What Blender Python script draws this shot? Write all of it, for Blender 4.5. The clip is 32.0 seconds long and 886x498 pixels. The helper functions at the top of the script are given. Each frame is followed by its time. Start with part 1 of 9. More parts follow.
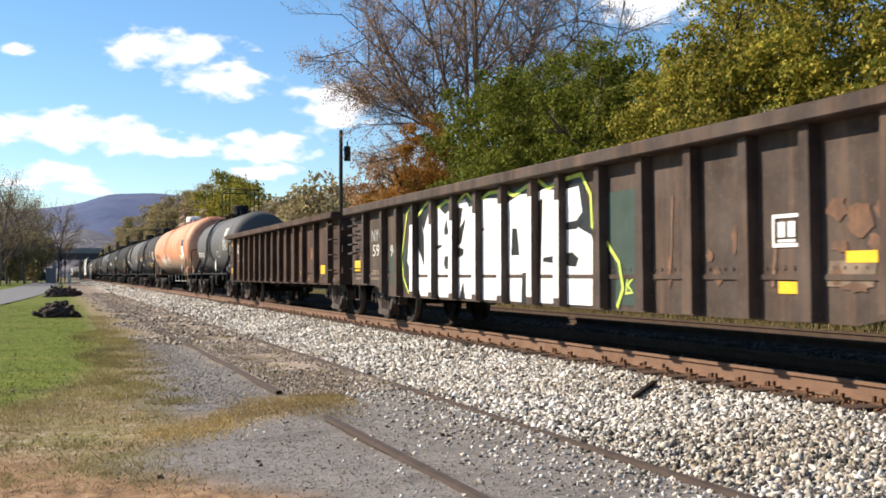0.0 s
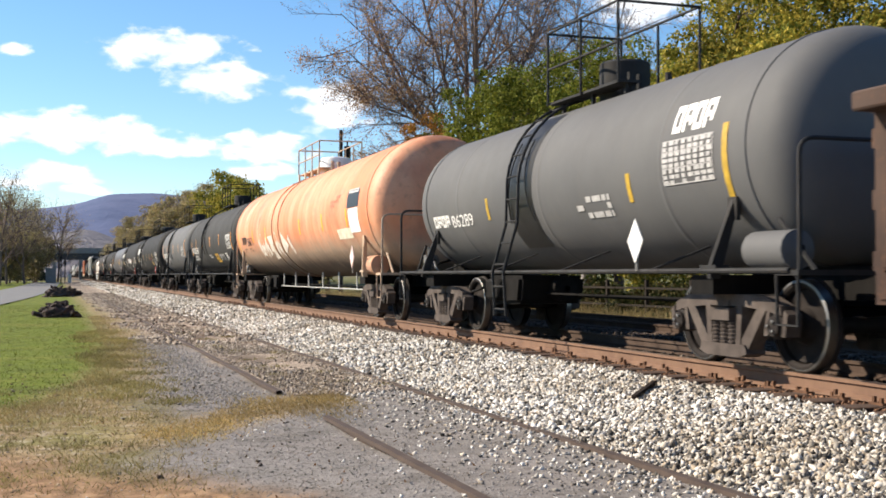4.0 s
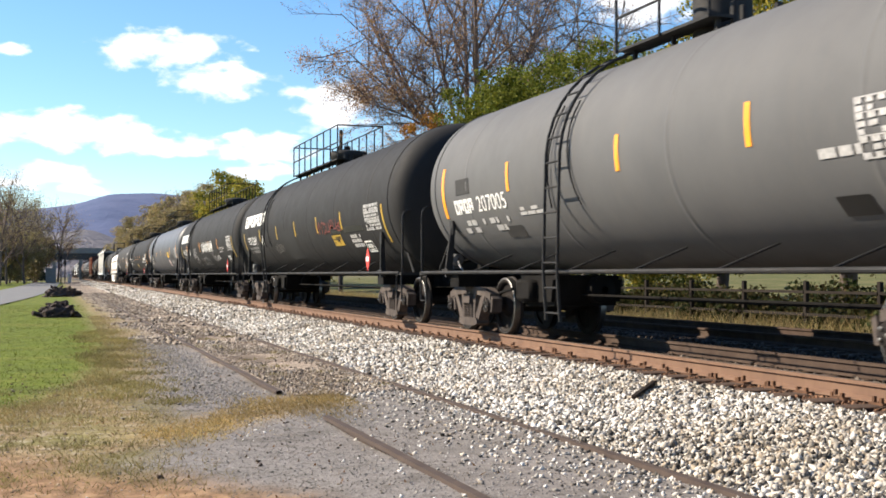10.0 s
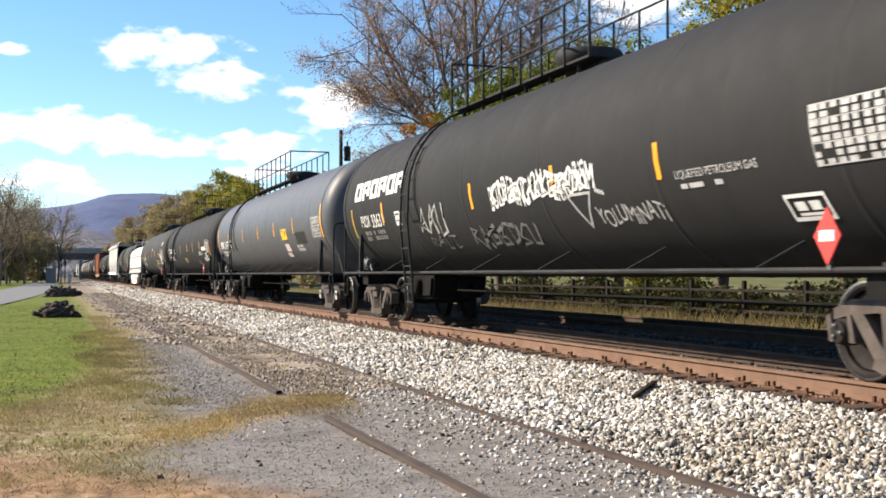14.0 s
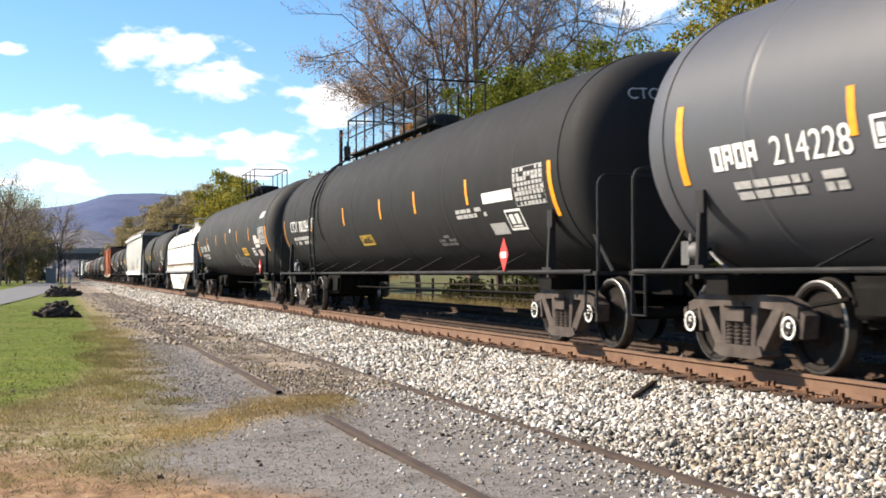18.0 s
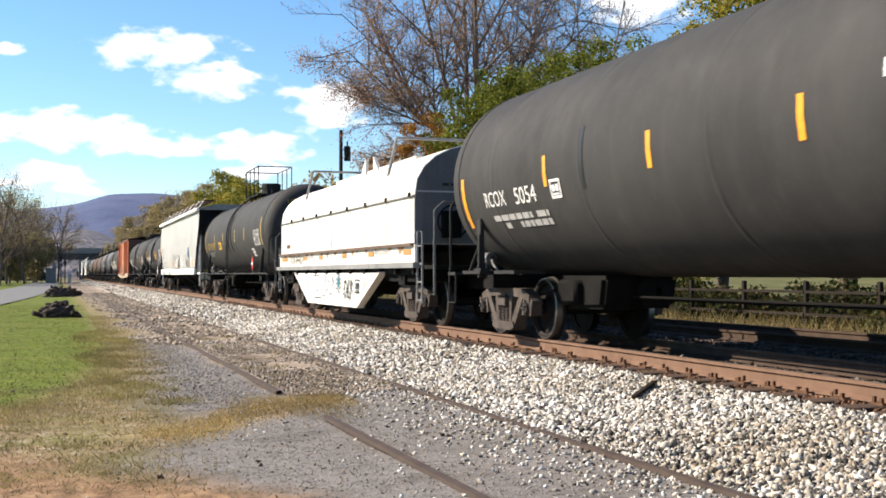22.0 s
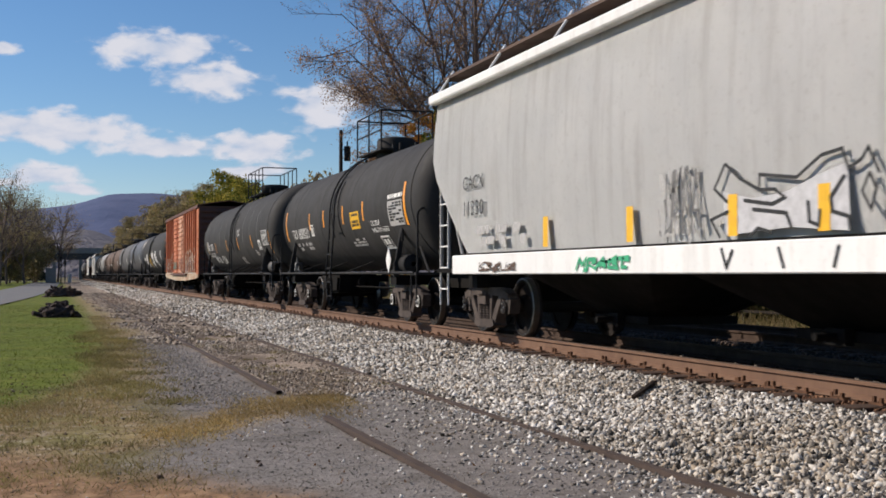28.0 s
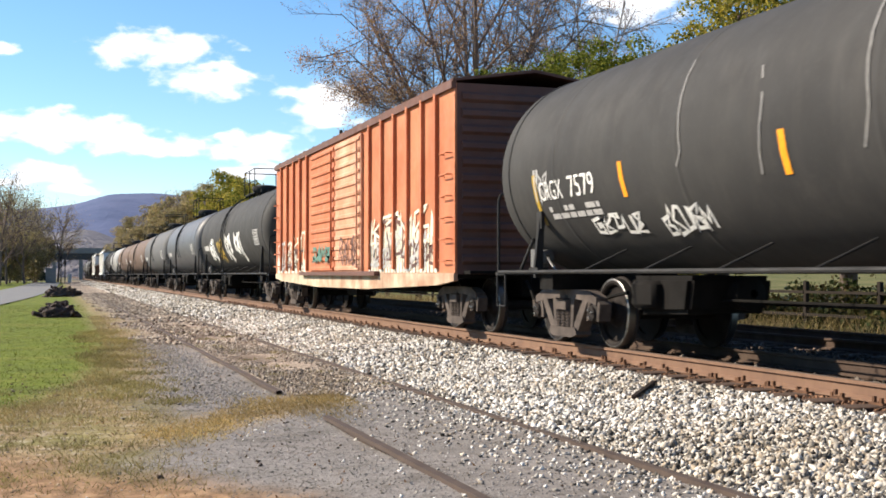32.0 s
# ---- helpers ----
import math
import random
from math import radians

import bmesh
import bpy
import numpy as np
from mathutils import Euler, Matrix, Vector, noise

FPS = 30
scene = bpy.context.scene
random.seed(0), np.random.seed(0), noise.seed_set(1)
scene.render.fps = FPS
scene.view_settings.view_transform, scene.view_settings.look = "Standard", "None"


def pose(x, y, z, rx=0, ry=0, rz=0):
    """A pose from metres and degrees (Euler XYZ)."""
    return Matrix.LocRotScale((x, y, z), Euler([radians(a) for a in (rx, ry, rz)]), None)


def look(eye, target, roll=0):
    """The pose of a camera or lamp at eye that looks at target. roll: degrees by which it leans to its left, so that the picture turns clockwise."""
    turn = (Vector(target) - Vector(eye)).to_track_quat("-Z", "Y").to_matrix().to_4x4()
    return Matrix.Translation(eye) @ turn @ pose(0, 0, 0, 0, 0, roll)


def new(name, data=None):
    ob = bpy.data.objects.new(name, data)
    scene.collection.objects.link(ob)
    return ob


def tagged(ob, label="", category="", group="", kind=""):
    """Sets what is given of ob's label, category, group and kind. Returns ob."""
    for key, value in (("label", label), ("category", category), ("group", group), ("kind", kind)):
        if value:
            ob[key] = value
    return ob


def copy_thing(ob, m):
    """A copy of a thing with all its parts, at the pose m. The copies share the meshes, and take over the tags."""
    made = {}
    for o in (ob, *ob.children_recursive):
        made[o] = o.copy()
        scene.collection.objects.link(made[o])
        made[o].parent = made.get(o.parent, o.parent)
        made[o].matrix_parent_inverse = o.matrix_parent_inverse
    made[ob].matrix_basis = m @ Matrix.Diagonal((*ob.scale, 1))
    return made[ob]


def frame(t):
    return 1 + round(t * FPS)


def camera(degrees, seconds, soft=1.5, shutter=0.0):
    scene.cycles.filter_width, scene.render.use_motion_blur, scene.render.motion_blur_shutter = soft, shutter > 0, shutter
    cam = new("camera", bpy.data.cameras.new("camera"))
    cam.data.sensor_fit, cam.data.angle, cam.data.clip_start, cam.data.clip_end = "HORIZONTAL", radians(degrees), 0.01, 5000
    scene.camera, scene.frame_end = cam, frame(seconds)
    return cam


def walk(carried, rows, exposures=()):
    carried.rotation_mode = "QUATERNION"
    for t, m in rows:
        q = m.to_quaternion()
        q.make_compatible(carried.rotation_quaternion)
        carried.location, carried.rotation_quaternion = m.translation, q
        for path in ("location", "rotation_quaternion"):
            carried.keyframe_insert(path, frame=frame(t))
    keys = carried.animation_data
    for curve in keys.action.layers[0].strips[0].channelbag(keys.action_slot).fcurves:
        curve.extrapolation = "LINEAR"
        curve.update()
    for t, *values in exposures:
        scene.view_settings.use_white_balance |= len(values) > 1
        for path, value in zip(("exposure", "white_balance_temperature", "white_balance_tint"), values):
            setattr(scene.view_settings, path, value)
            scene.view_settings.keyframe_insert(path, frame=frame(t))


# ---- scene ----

# ---------------------------------------------------------------- camera
EYE = Vector((0.0, 0.0, 1.40))
FOV = 42.05
cam = camera(FOV, 32.0, soft=1.7, shutter=0.15)
HEADING = 18.6          # degrees from the track's direction towards the train
TILT = 1.284
STAND = pose(EYE.x, EYE.y, EYE.z, 90 + TILT, 0, -HEADING)
walk(cam, [(0.0, STAND), (32.0, STAND)],
     exposures=[(0.0, 0.83, 6450, 10), (1.4, 0.87, 6450, 10), (2.0, 1.01, 6450, 10), (3.0, 1.01, 6450, 10), (5.5, 0.79, 6450, 10), (6.5, 0.77, 6450, 10), (8.0, 0.97, 6450, 10), (10.0, 1.07, 6450, 10), (21.8, 1.05, 6450, 10), (22.6, 0.72, 6350, 10), (23.0, 0.57, 6300, 12), (24.0, 0.17, 6200, 14), (24.5, 0.47, 6250, 13), (25.0, 0.79, 6350, 10), (25.8, 0.77, 6350, 10), (27.2, 0.15, 6200, 14), (28.0, 0.05, 6180, 14), (28.6, 0.35, 6250, 13), (29.5, 0.87, 6450, 10), (30.5, 1.02, 6450, 10), (32.0, 1.02, 6450, 10)])

# ---------------------------------------------------------------- sky and sun
SUN_HEIGHT, SUN_TURN = 34.0, 57.0     # turn: from the track's far end towards the camera's side
SUN_WAY = Vector((-math.cos(radians(SUN_HEIGHT)) * math.sin(radians(SUN_TURN)),
                  math.cos(radians(SUN_HEIGHT)) * math.cos(radians(SUN_TURN)),
                  math.sin(radians(SUN_HEIGHT))))
world = bpy.data.worlds.new("sky")
scene.world = world
world.use_nodes = True
wn = world.node_tree
sky = wn.nodes.new("ShaderNodeTexSky")
sky.sky_type = "NISHITA"
sky.sun_disc = False
sky.sun_elevation = radians(SUN_HEIGHT)
sky.sun_rotation = radians(-SUN_TURN)
sky.air_density, sky.dust_density, sky.ozone_density = 1.0, 0.0, 4.0
vivid = wn.nodes.new("ShaderNodeHueSaturation")
vivid.inputs["Saturation"].default_value = 1.12
wn.links.new(sky.outputs[0], vivid.inputs["Color"])
wn.links.new(vivid.outputs[0], wn.nodes["Background"].inputs[0])
wn.nodes["Background"].inputs[1].default_value = 0.090
sun_data = bpy.data.lights.new("sun", "SUN")
sun_data.energy, sun_data.angle, sun_data.color = 5.0, radians(0.53), (1.0, 0.875, 0.70)
sun = new("sun", sun_data)
sun.matrix_world = look(SUN_WAY * 60, (0, 0, 0))

# ---------------------------------------------------------------- plan
TRACK = 7.7             # the train's line, across
RAIL = 0.44             # top of the rails
SPEED = 9.0
SECOND = 11.9           # the second track's line

# ---------------------------------------------------------------- materials
MATS = {}


def ramp(nt, src, stops):
    r = nt.nodes.new("ShaderNodeValToRGB")
    el = r.color_ramp.elements
    while len(el) < len(stops):
        el.new(0.5)
    for e, (p, c) in zip(el, stops):
        e.position, e.color = p, (*c, 1)
    nt.links.new(src, r.inputs[0])
    return r.outputs[0]


def noise_out(nt, vec, scale, detail=4, rough=0.6, dist=0.0):
    n = nt.nodes.new("ShaderNodeTexNoise")
    n.inputs["Scale"].default_value, n.inputs["Detail"].default_value = scale, detail
    n.inputs["Roughness"].default_value, n.inputs["Distortion"].default_value = rough, dist
    nt.links.new(vec, n.inputs["Vector"])
    return n.outputs["Fac"]


def mixc(nt, fac, a, b, mode="MIX"):
    m = nt.nodes.new("ShaderNodeMix")
    m.data_type, m.blend_type = "RGBA", mode
    for s, val in (("Factor", fac), ("A", a), ("B", b)):
        sock = [i for i in m.inputs if i.name == s and (i.type == "RGBA" or (s == "Factor" and i.type == "VALUE"))][0]
        if hasattr(val, "node"):
            nt.links.new(val, sock)
        else:
            sock.default_value = val if s == "Factor" else (*val, 1)
    return [o for o in m.outputs if o.type == "RGBA"][0]


def coords(nt, stretch=(1, 1, 1)):
    tc = nt.nodes.new("ShaderNodeTexCoord")
    mp = nt.nodes.new("ShaderNodeMapping")
    mp.inputs["Scale"].default_value = stretch
    nt.links.new(tc.outputs["Object"], mp.inputs["Vector"])
    return mp.outputs[0]


def blank(name, rough, metal):
    m = bpy.data.materials.new(name)
    m.use_nodes = True
    b = m.node_tree.nodes["Principled BSDF"]
    b.inputs["Roughness"].default_value, b.inputs["Metallic"].default_value = rough, metal
    b.inputs["Specular IOR Level"].default_value = 0.35
    return m, m.node_tree, b


def bumped(nt, b, height, strength, distance):
    bp = nt.nodes.new("ShaderNodeBump")
    bp.inputs["Strength"].default_value, bp.inputs["Distance"].default_value = strength, distance
    nt.links.new(height, bp.inputs["Height"])
    nt.links.new(bp.outputs[0], b.inputs["Normal"])


def paint(name, base, second, dirt, rough=0.5, metal=0.0, patch=0.8, streak=0.5, fine=14.0, amount=0.5, bump=0.25, gloss=0.35, uneven=1.0):
    """Weathered paint: broad fading, upright streaks, fine speckle."""
    if name in MATS:
        return MATS[name]
    m, nt, b = blank(name, rough, metal)
    b.inputs["Specular IOR Level"].default_value = gloss
    v, vs = coords(nt), coords(nt, (2.2, 2.2, 0.22))
    c = mixc(nt, ramp(nt, noise_out(nt, v, patch, 5), [(0.38, (0, 0, 0)), (0.66, (1, 1, 1))]), base, second)
    st = ramp(nt, noise_out(nt, vs, streak * 3, 6, 0.65), [(0.5, (0, 0, 0)), (0.78, (amount,) * 3)])
    c = mixc(nt, st, c, dirt)
    sp = ramp(nt, noise_out(nt, v, fine, 6, 0.7), [(0.55, (0, 0, 0)), (0.75, (amount * 0.7,) * 3)])
    c = mixc(nt, sp, c, dirt)
    nt.links.new(c, b.inputs["Base Color"])
    rg = ramp(nt, noise_out(nt, v, 3.0, 5), [(0.3, (max(rough - 0.13 * uneven, 0.08),) * 3), (0.7, (min(rough + 0.2 * uneven, 1),) * 3)])
    nt.links.new(rg, b.inputs["Roughness"])
    bumped(nt, b, noise_out(nt, v, fine * 2, 4), bump, 0.004)
    MATS[name] = m
    return m


def plain(name, base, rough=0.6, metal=0.0, vary=0.25, scale=9.0):
    if name in MATS:
        return MATS[name]
    m, nt, b = blank(name, rough, metal)
    v = coords(nt)
    lo, hi = [tuple(max(0, min(1, x * k)) for x in base) for k in (1 - vary, 1 + vary)]
    c = ramp(nt, noise_out(nt, v, scale, 6, 0.65), [(0.3, lo), (0.7, hi)])
    nt.links.new(c, b.inputs["Base Color"])
    bumped(nt, b, noise_out(nt, v, scale * 4, 3), 0.2, 0.003)
    MATS[name] = m
    return m


def leafy(name, cols, rough=0.75):
    """Leaves: one colour per leaf or clump, partly letting light through."""
    m, nt, b = blank(name, rough, 0.0)
    b.inputs["Specular IOR Level"].default_value = 0.12
    g = nt.nodes.new("ShaderNodeNewGeometry")
    stops = [(i / max(1, len(cols) - 1), c) for i, c in enumerate(cols)]
    c = ramp(nt, g.outputs["Random Per Island"], stops)
    v = coords(nt)
    dark = ramp(nt, noise_out(nt, v, 0.55, 3), [(0.35, (0.62, 0.62, 0.62)), (0.65, (1.15, 1.15, 1.0))])
    c = mixc(nt, 1.0, c, dark, "MULTIPLY")
    nt.links.new(c, b.inputs["Base Color"])
    tr = nt.nodes.new("ShaderNodeBsdfTranslucent")
    nt.links.new(c, tr.inputs[0])
    mx = nt.nodes.new("ShaderNodeMixShader")
    mx.inputs[0].default_value = 0.32
    nt.links.new(b.outputs[0], mx.inputs[1])
    nt.links.new(tr.outputs[0], mx.inputs[2])
    nt.links.new(mx.outputs[0], nt.nodes["Material Output"].inputs[0])
    MATS[name] = m
    return m


def islands(name, cols, rough=0.85, bump=0.4):
    """Stones: one colour per stone."""
    m, nt, b = blank(name, rough, 0.0)
    g = nt.nodes.new("ShaderNodeNewGeometry")
    c = ramp(nt, g.outputs["Random Per Island"], [(i / (len(cols) - 1), k) for i, k in enumerate(cols)])
    v = coords(nt)
    c = mixc(nt, 1.0, c, ramp(nt, noise_out(nt, v, 30.0, 4), [(0.3, (0.75,) * 3), (0.7, (1.12,) * 3)]), "MULTIPLY")
    c = mixc(nt, 1.0, c, ramp(nt, noise_out(nt, v, 0.5, 4), [(0.35, (0.72, 0.68, 0.62)), (0.62, (1.05,) * 3)]), "MULTIPLY")
    nt.links.new(c, b.inputs["Base Color"])
    bumped(nt, b, noise_out(nt, v, 60.0, 3), bump, 0.004)
    MATS[name] = m
    return m


BLACK = paint("black_tank_paint", (0.0205, 0.0200, 0.0203), (0.0245, 0.0238, 0.0238), (0.050, 0.047, 0.044), 0.72, amount=0.2, gloss=0.14, uneven=0.3, patch=0.4)
BLACK_DUSTY = paint("dusty_black_paint", (0.034, 0.0333, 0.0333), (0.049, 0.0475, 0.046), (0.088, 0.080, 0.073), 0.72, amount=0.3, gloss=0.15, uneven=0.4, patch=0.5)
GREY_TANK = paint("charcoal_grey_paint", (0.092, 0.092, 0.094), (0.112, 0.111, 0.111), (0.13, 0.12, 0.11), 0.68, amount=0.25, gloss=0.2, uneven=0.3, patch=0.5)
SLATE_TANK = paint("slate_grey_paint", (0.068, 0.069, 0.077), (0.076, 0.077, 0.085), (0.056, 0.054, 0.053), 0.5, amount=0.2, gloss=0.35, uneven=0.25, patch=0.35, bump=0.12)
STEEL_GREY = paint("pale_grey_paint", (0.24, 0.24, 0.24), (0.32, 0.32, 0.31), (0.12, 0.10, 0.08), 0.5)
RUST_TANK = paint("rust_brown_paint", (0.09, 0.055, 0.04), (0.13, 0.08, 0.055), (0.05, 0.035, 0.03), 0.7)
GONDOLA = paint("rust_brown_gondola_paint", (0.042, 0.030, 0.025), (0.082, 0.062, 0.051), (0.19, 0.11, 0.066), 0.75, amount=0.6, gloss=0.2, patch=1.3)
GONDOLA_DARK = paint("dark_brown_gondola_paint", (0.036, 0.021, 0.016), (0.075, 0.049, 0.038), (0.19, 0.085, 0.042), 0.75, amount=0.6, gloss=0.2, patch=1.5)
GONDOLA_GREEN = paint("faded_green_paint", (0.02, 0.05, 0.038), (0.035, 0.06, 0.048), (0.07, 0.05, 0.04), 0.7)
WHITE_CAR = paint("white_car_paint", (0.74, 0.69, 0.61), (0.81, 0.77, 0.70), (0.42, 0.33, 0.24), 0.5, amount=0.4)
# Grey in place of the hood's white: the end's shade as a colour.
HOOD_END = paint("hood_end_painted_shade", (0.13, 0.13, 0.13), (0.18, 0.178, 0.175), (0.07, 0.06, 0.055), 0.7, gloss=0.15)
WHITE_HOPPER = paint("grimy_white_paint", (0.78, 0.78, 0.76), (0.86, 0.855, 0.83), (0.36, 0.33, 0.29), 0.5, amount=0.4)
GREY_STEEL = paint("grey_steel_paint", (0.20, 0.20, 0.20), (0.28, 0.28, 0.27), (0.12, 0.09, 0.07), 0.6)
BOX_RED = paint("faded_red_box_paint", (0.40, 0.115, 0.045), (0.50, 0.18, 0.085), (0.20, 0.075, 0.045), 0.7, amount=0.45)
# Dark copy of the box red: end-wall shade in the colour; also dark strokes.
BOX_END = paint("dark_brown_paint_and_end_shade", (0.10, 0.05, 0.04), (0.13, 0.06, 0.045), (0.06, 0.04, 0.035), 0.75)
DOOR_PALE = paint("bleached_red_door_paint", (0.46, 0.20, 0.11), (0.60, 0.36, 0.24), (0.33, 0.11, 0.06), 0.75, amount=0.5)
# Grime plus the shade below the cars, both put into this near-black.
UNDER = paint("grimy_underframe_painted_shade", (0.006, 0.0055, 0.005), (0.009, 0.008, 0.0075), (0.018, 0.015, 0.013), 0.9, amount=0.4, gloss=0.12)
TRUCK = paint("dusty_brown_cast_steel", (0.060, 0.048, 0.042), (0.115, 0.094, 0.082), (0.018, 0.015, 0.013), 0.85, amount=0.6, patch=3.0, gloss=0.15)
WHEEL = paint("dark_wheel_steel", (0.014, 0.011, 0.010), (0.024, 0.019, 0.017), (0.015, 0.012, 0.011), 0.7, patch=4.0, gloss=0.15)
TREAD = plain("worn_tread", (0.20, 0.19, 0.18), 0.42, 1.0, 0.2)
IRON = paint("black_iron", (0.018, 0.018, 0.0185), (0.03, 0.029, 0.029), (0.06, 0.045, 0.035), 0.7, gloss=0.2, amount=0.3)
GRAB = plain("worn_grab_iron", (0.13, 0.125, 0.12), 0.5, 0.2, 0.3)
WHITE_PAINT = plain("white_stencil_paint", (0.78, 0.77, 0.74), 0.6, 0, 0.12, 20)
GREY_PAINT = plain("greyed_stencil_paint", (0.42, 0.41, 0.40), 0.6, 0, 0.3, 20)
DIM_PAINT = plain("dirty_stencil_paint", (0.16, 0.155, 0.15), 0.6, 0, 0.3, 20)
BLACK_PAINT = plain("black_stencil_paint", (0.02, 0.02, 0.02), 0.6, 0, 0.2, 20)
GLOSS_BLACK = plain("fresh_black_patch_paint", (0.014, 0.014, 0.014), 0.45, 0, 0.2, 6)
ORANGE = plain("orange_reflector", (0.85, 0.33, 0.02), 0.35, 0, 0.15, 12)
AMBER = plain("worn_amber_reflector", (0.42, 0.27, 0.03), 0.5, 0, 0.3, 12)
YELLOW = plain("yellow_panel_paint", (0.80, 0.45, 0.02), 0.5, 0, 0.12, 9)
RED = plain("red_placard_paint", (0.62, 0.05, 0.04), 0.5, 0, 0.1)
PINK = plain("faded_pink_panel", (0.66, 0.50, 0.47), 0.6, 0, 0.15)
GREEN_PAINT = plain("green_spray_paint", (0.05, 0.36, 0.18), 0.6)
BLUE_PAINT = plain("blue_spray_paint", (0.11, 0.19, 0.33), 0.6)
NEON = plain("lime_outline_spray", (0.50, 0.62, 0.10), 0.6, 0, 0.2)
RUST_RUN = plain("rust_run_stain", (0.36, 0.20, 0.10), 0.8, 0, 0.3, 6)
CREAM = plain("cream_spray_paint", (0.66, 0.61, 0.47), 0.7, 0, 0.25, 5)


def orange_tank_material():
    m, nt, b = blank("sun_bleached_orange_tank_paint", 0.6, 0)
    v, vb = coords(nt), coords(nt, (0.5, 1.6, 0.25))
    c = mixc(nt, ramp(nt, noise_out(nt, vb, 0.9, 6), [(0.38, (0, 0, 0)), (0.68, (1, 1, 1))]), (0.60, 0.205, 0.09), (0.68, 0.36, 0.22))
    c = mixc(nt, ramp(nt, noise_out(nt, v, 0.7, 5), [(0.5, (0, 0, 0)), (0.74, (0.8,) * 3)]), c, (0.42, 0.125, 0.065))
    c = mixc(nt, ramp(nt, noise_out(nt, v, 6.0, 6), [(0.52, (0, 0, 0)), (0.74, (0.55,) * 3)]), c, (0.28, 0.15, 0.09))
    # road grime thrown up over the belly, with an uneven upper edge
    sep = nt.nodes.new("ShaderNodeSeparateXYZ")
    nt.links.new(v, sep.inputs[0])
    add = nt.nodes.new("ShaderNodeMath")
    add.operation = "MULTIPLY_ADD"
    nt.links.new(noise_out(nt, vb, 2.0, 4), add.inputs[0])
    add.inputs[1].default_value = 0.5
    nt.links.new(sep.outputs["Z"], add.inputs[2])
    mr = nt.nodes.new("ShaderNodeMapRange")
    nt.links.new(add.outputs[0], mr.inputs[0])
    mr.inputs[1].default_value, mr.inputs[2].default_value = 1.80, 2.30
    mr.inputs[3].default_value, mr.inputs[4].default_value = 0.85, 0.0
    c = mixc(nt, mr.outputs[0], c, (0.34, 0.27, 0.20))
    # dark brown towards the bottom of the belly, under the grime
    belly = nt.nodes.new("ShaderNodeMapRange")
    nt.links.new(add.outputs[0], belly.inputs[0])
    belly.inputs[1].default_value, belly.inputs[2].default_value = 1.42, 1.85
    belly.inputs[3].default_value, belly.inputs[4].default_value = 0.9, 0.0
    c = mixc(nt, belly.outputs[0], c, (0.075, 0.055, 0.04))
    # old brown smudges
    c = mixc(nt, ramp(nt, noise_out(nt, v, 0.8, 3, 0.5), [(0.63, (0, 0, 0)), (0.72, (0.75,) * 3)]), c, (0.22, 0.11, 0.07))
    nt.links.new(c, b.inputs["Base Color"])
    bumped(nt, b, noise_out(nt, v, 20.0, 4), 0.25, 0.004)
    return m


ORANGE_TANK = orange_tank_material()

# ---------------------------------------------------------------- mesh helpers
CACHE = {}


def finish(bm, mat, smooth=40):
    me = bpy.data.meshes.new("mesh")
    bm.to_mesh(me)
    bm.free()
    for k in (mat if isinstance(mat, (list, tuple)) else [mat]):
        me.materials.append(k)
    me.polygons.foreach_set("use_smooth", [True] * len(me.polygons))
    me.set_sharp_from_angle(angle=radians(smooth))
    return me


def part(name, bm, mat, parent, label="", at=None, smooth=40):
    """Link a bmesh (or a ready mesh) as one mesh object under a thing or a part."""
    me = bm if isinstance(bm, bpy.types.Mesh) else finish(bm, mat, smooth)
    ob = new(name, me)
    if parent is not None:
        ob.parent = parent
    if at is not None:
        ob.matrix_basis = at
    if label:
        tagged(ob, label)
    return ob


def shared(key, build, mat, smooth=40):
    if key not in CACHE:
        bm = bmesh.new()
        build(bm)
        CACHE[key] = finish(bm, mat, smooth)
    return CACHE[key]


def thing(name, at, label, category, group=""):
    ob = new(name)
    ob.empty_display_size = 0.2
    ob.matrix_basis = at
    return tagged(ob, label, category, group)


def box(bm, c, s, turn=None, mi=0):
    m = Matrix.Translation(c) @ (turn if turn is not None else Matrix()) @ Matrix.Diagonal((*s, 1))
    made = bmesh.ops.create_cube(bm, size=1, matrix=m)
    if mi:
        for f in {f for v in made["verts"] for f in v.link_faces}:
            f.material_index = mi
    return made["verts"]


def rod(bm, a, b, r, seg=8, r2=None, mi=0):
    a, b = Vector(a), Vector(b)
    d = b - a
    if d.length < 1e-6:
        return
    m = Matrix.Translation((a + b) / 2) @ d.to_track_quat("Z", "Y").to_matrix().to_4x4()
    made = bmesh.ops.create_cone(bm, cap_ends=True, segments=seg, radius1=r, radius2=r if r2 is None else r2, depth=d.length, matrix=m)
    if mi:
        for f in {f for v in made["verts"] for f in v.link_faces}:
            f.material_index = mi


def pipe(bm, pts, r, seg=6):
    """A bent pipe with mitred corners."""
    pts = [Vector(p) for p in pts]
    rings = []
    n = len(pts)
    ref = None
    for i, p in enumerate(pts):
        d = (pts[min(i + 1, n - 1)] - pts[max(i - 1, 0)]).normalized()
        if ref is None:
            ref = Vector((0, 0, 1)) if abs(d.z) < 0.9 else Vector((1, 0, 0))
        x = d.cross(ref)
        if x.length < 1e-4:
            x = d.cross(Vector((0, 1, 0)))
        x.normalize()
        y = x.cross(d).normalized()
        ref = y
        rings.append([bm.verts.new(p + (x * math.cos(k) + y * math.sin(k)) * r) for k in [2 * math.pi * j / seg for j in range(seg)]])
    for a, b in zip(rings, rings[1:]):
        for j in range(seg):
            bm.faces.new((a[j], a[(j + 1) % seg], b[(j + 1) % seg], b[j]))
    bm.faces.new(rings[0][::-1])
    bm.faces.new(rings[-1])


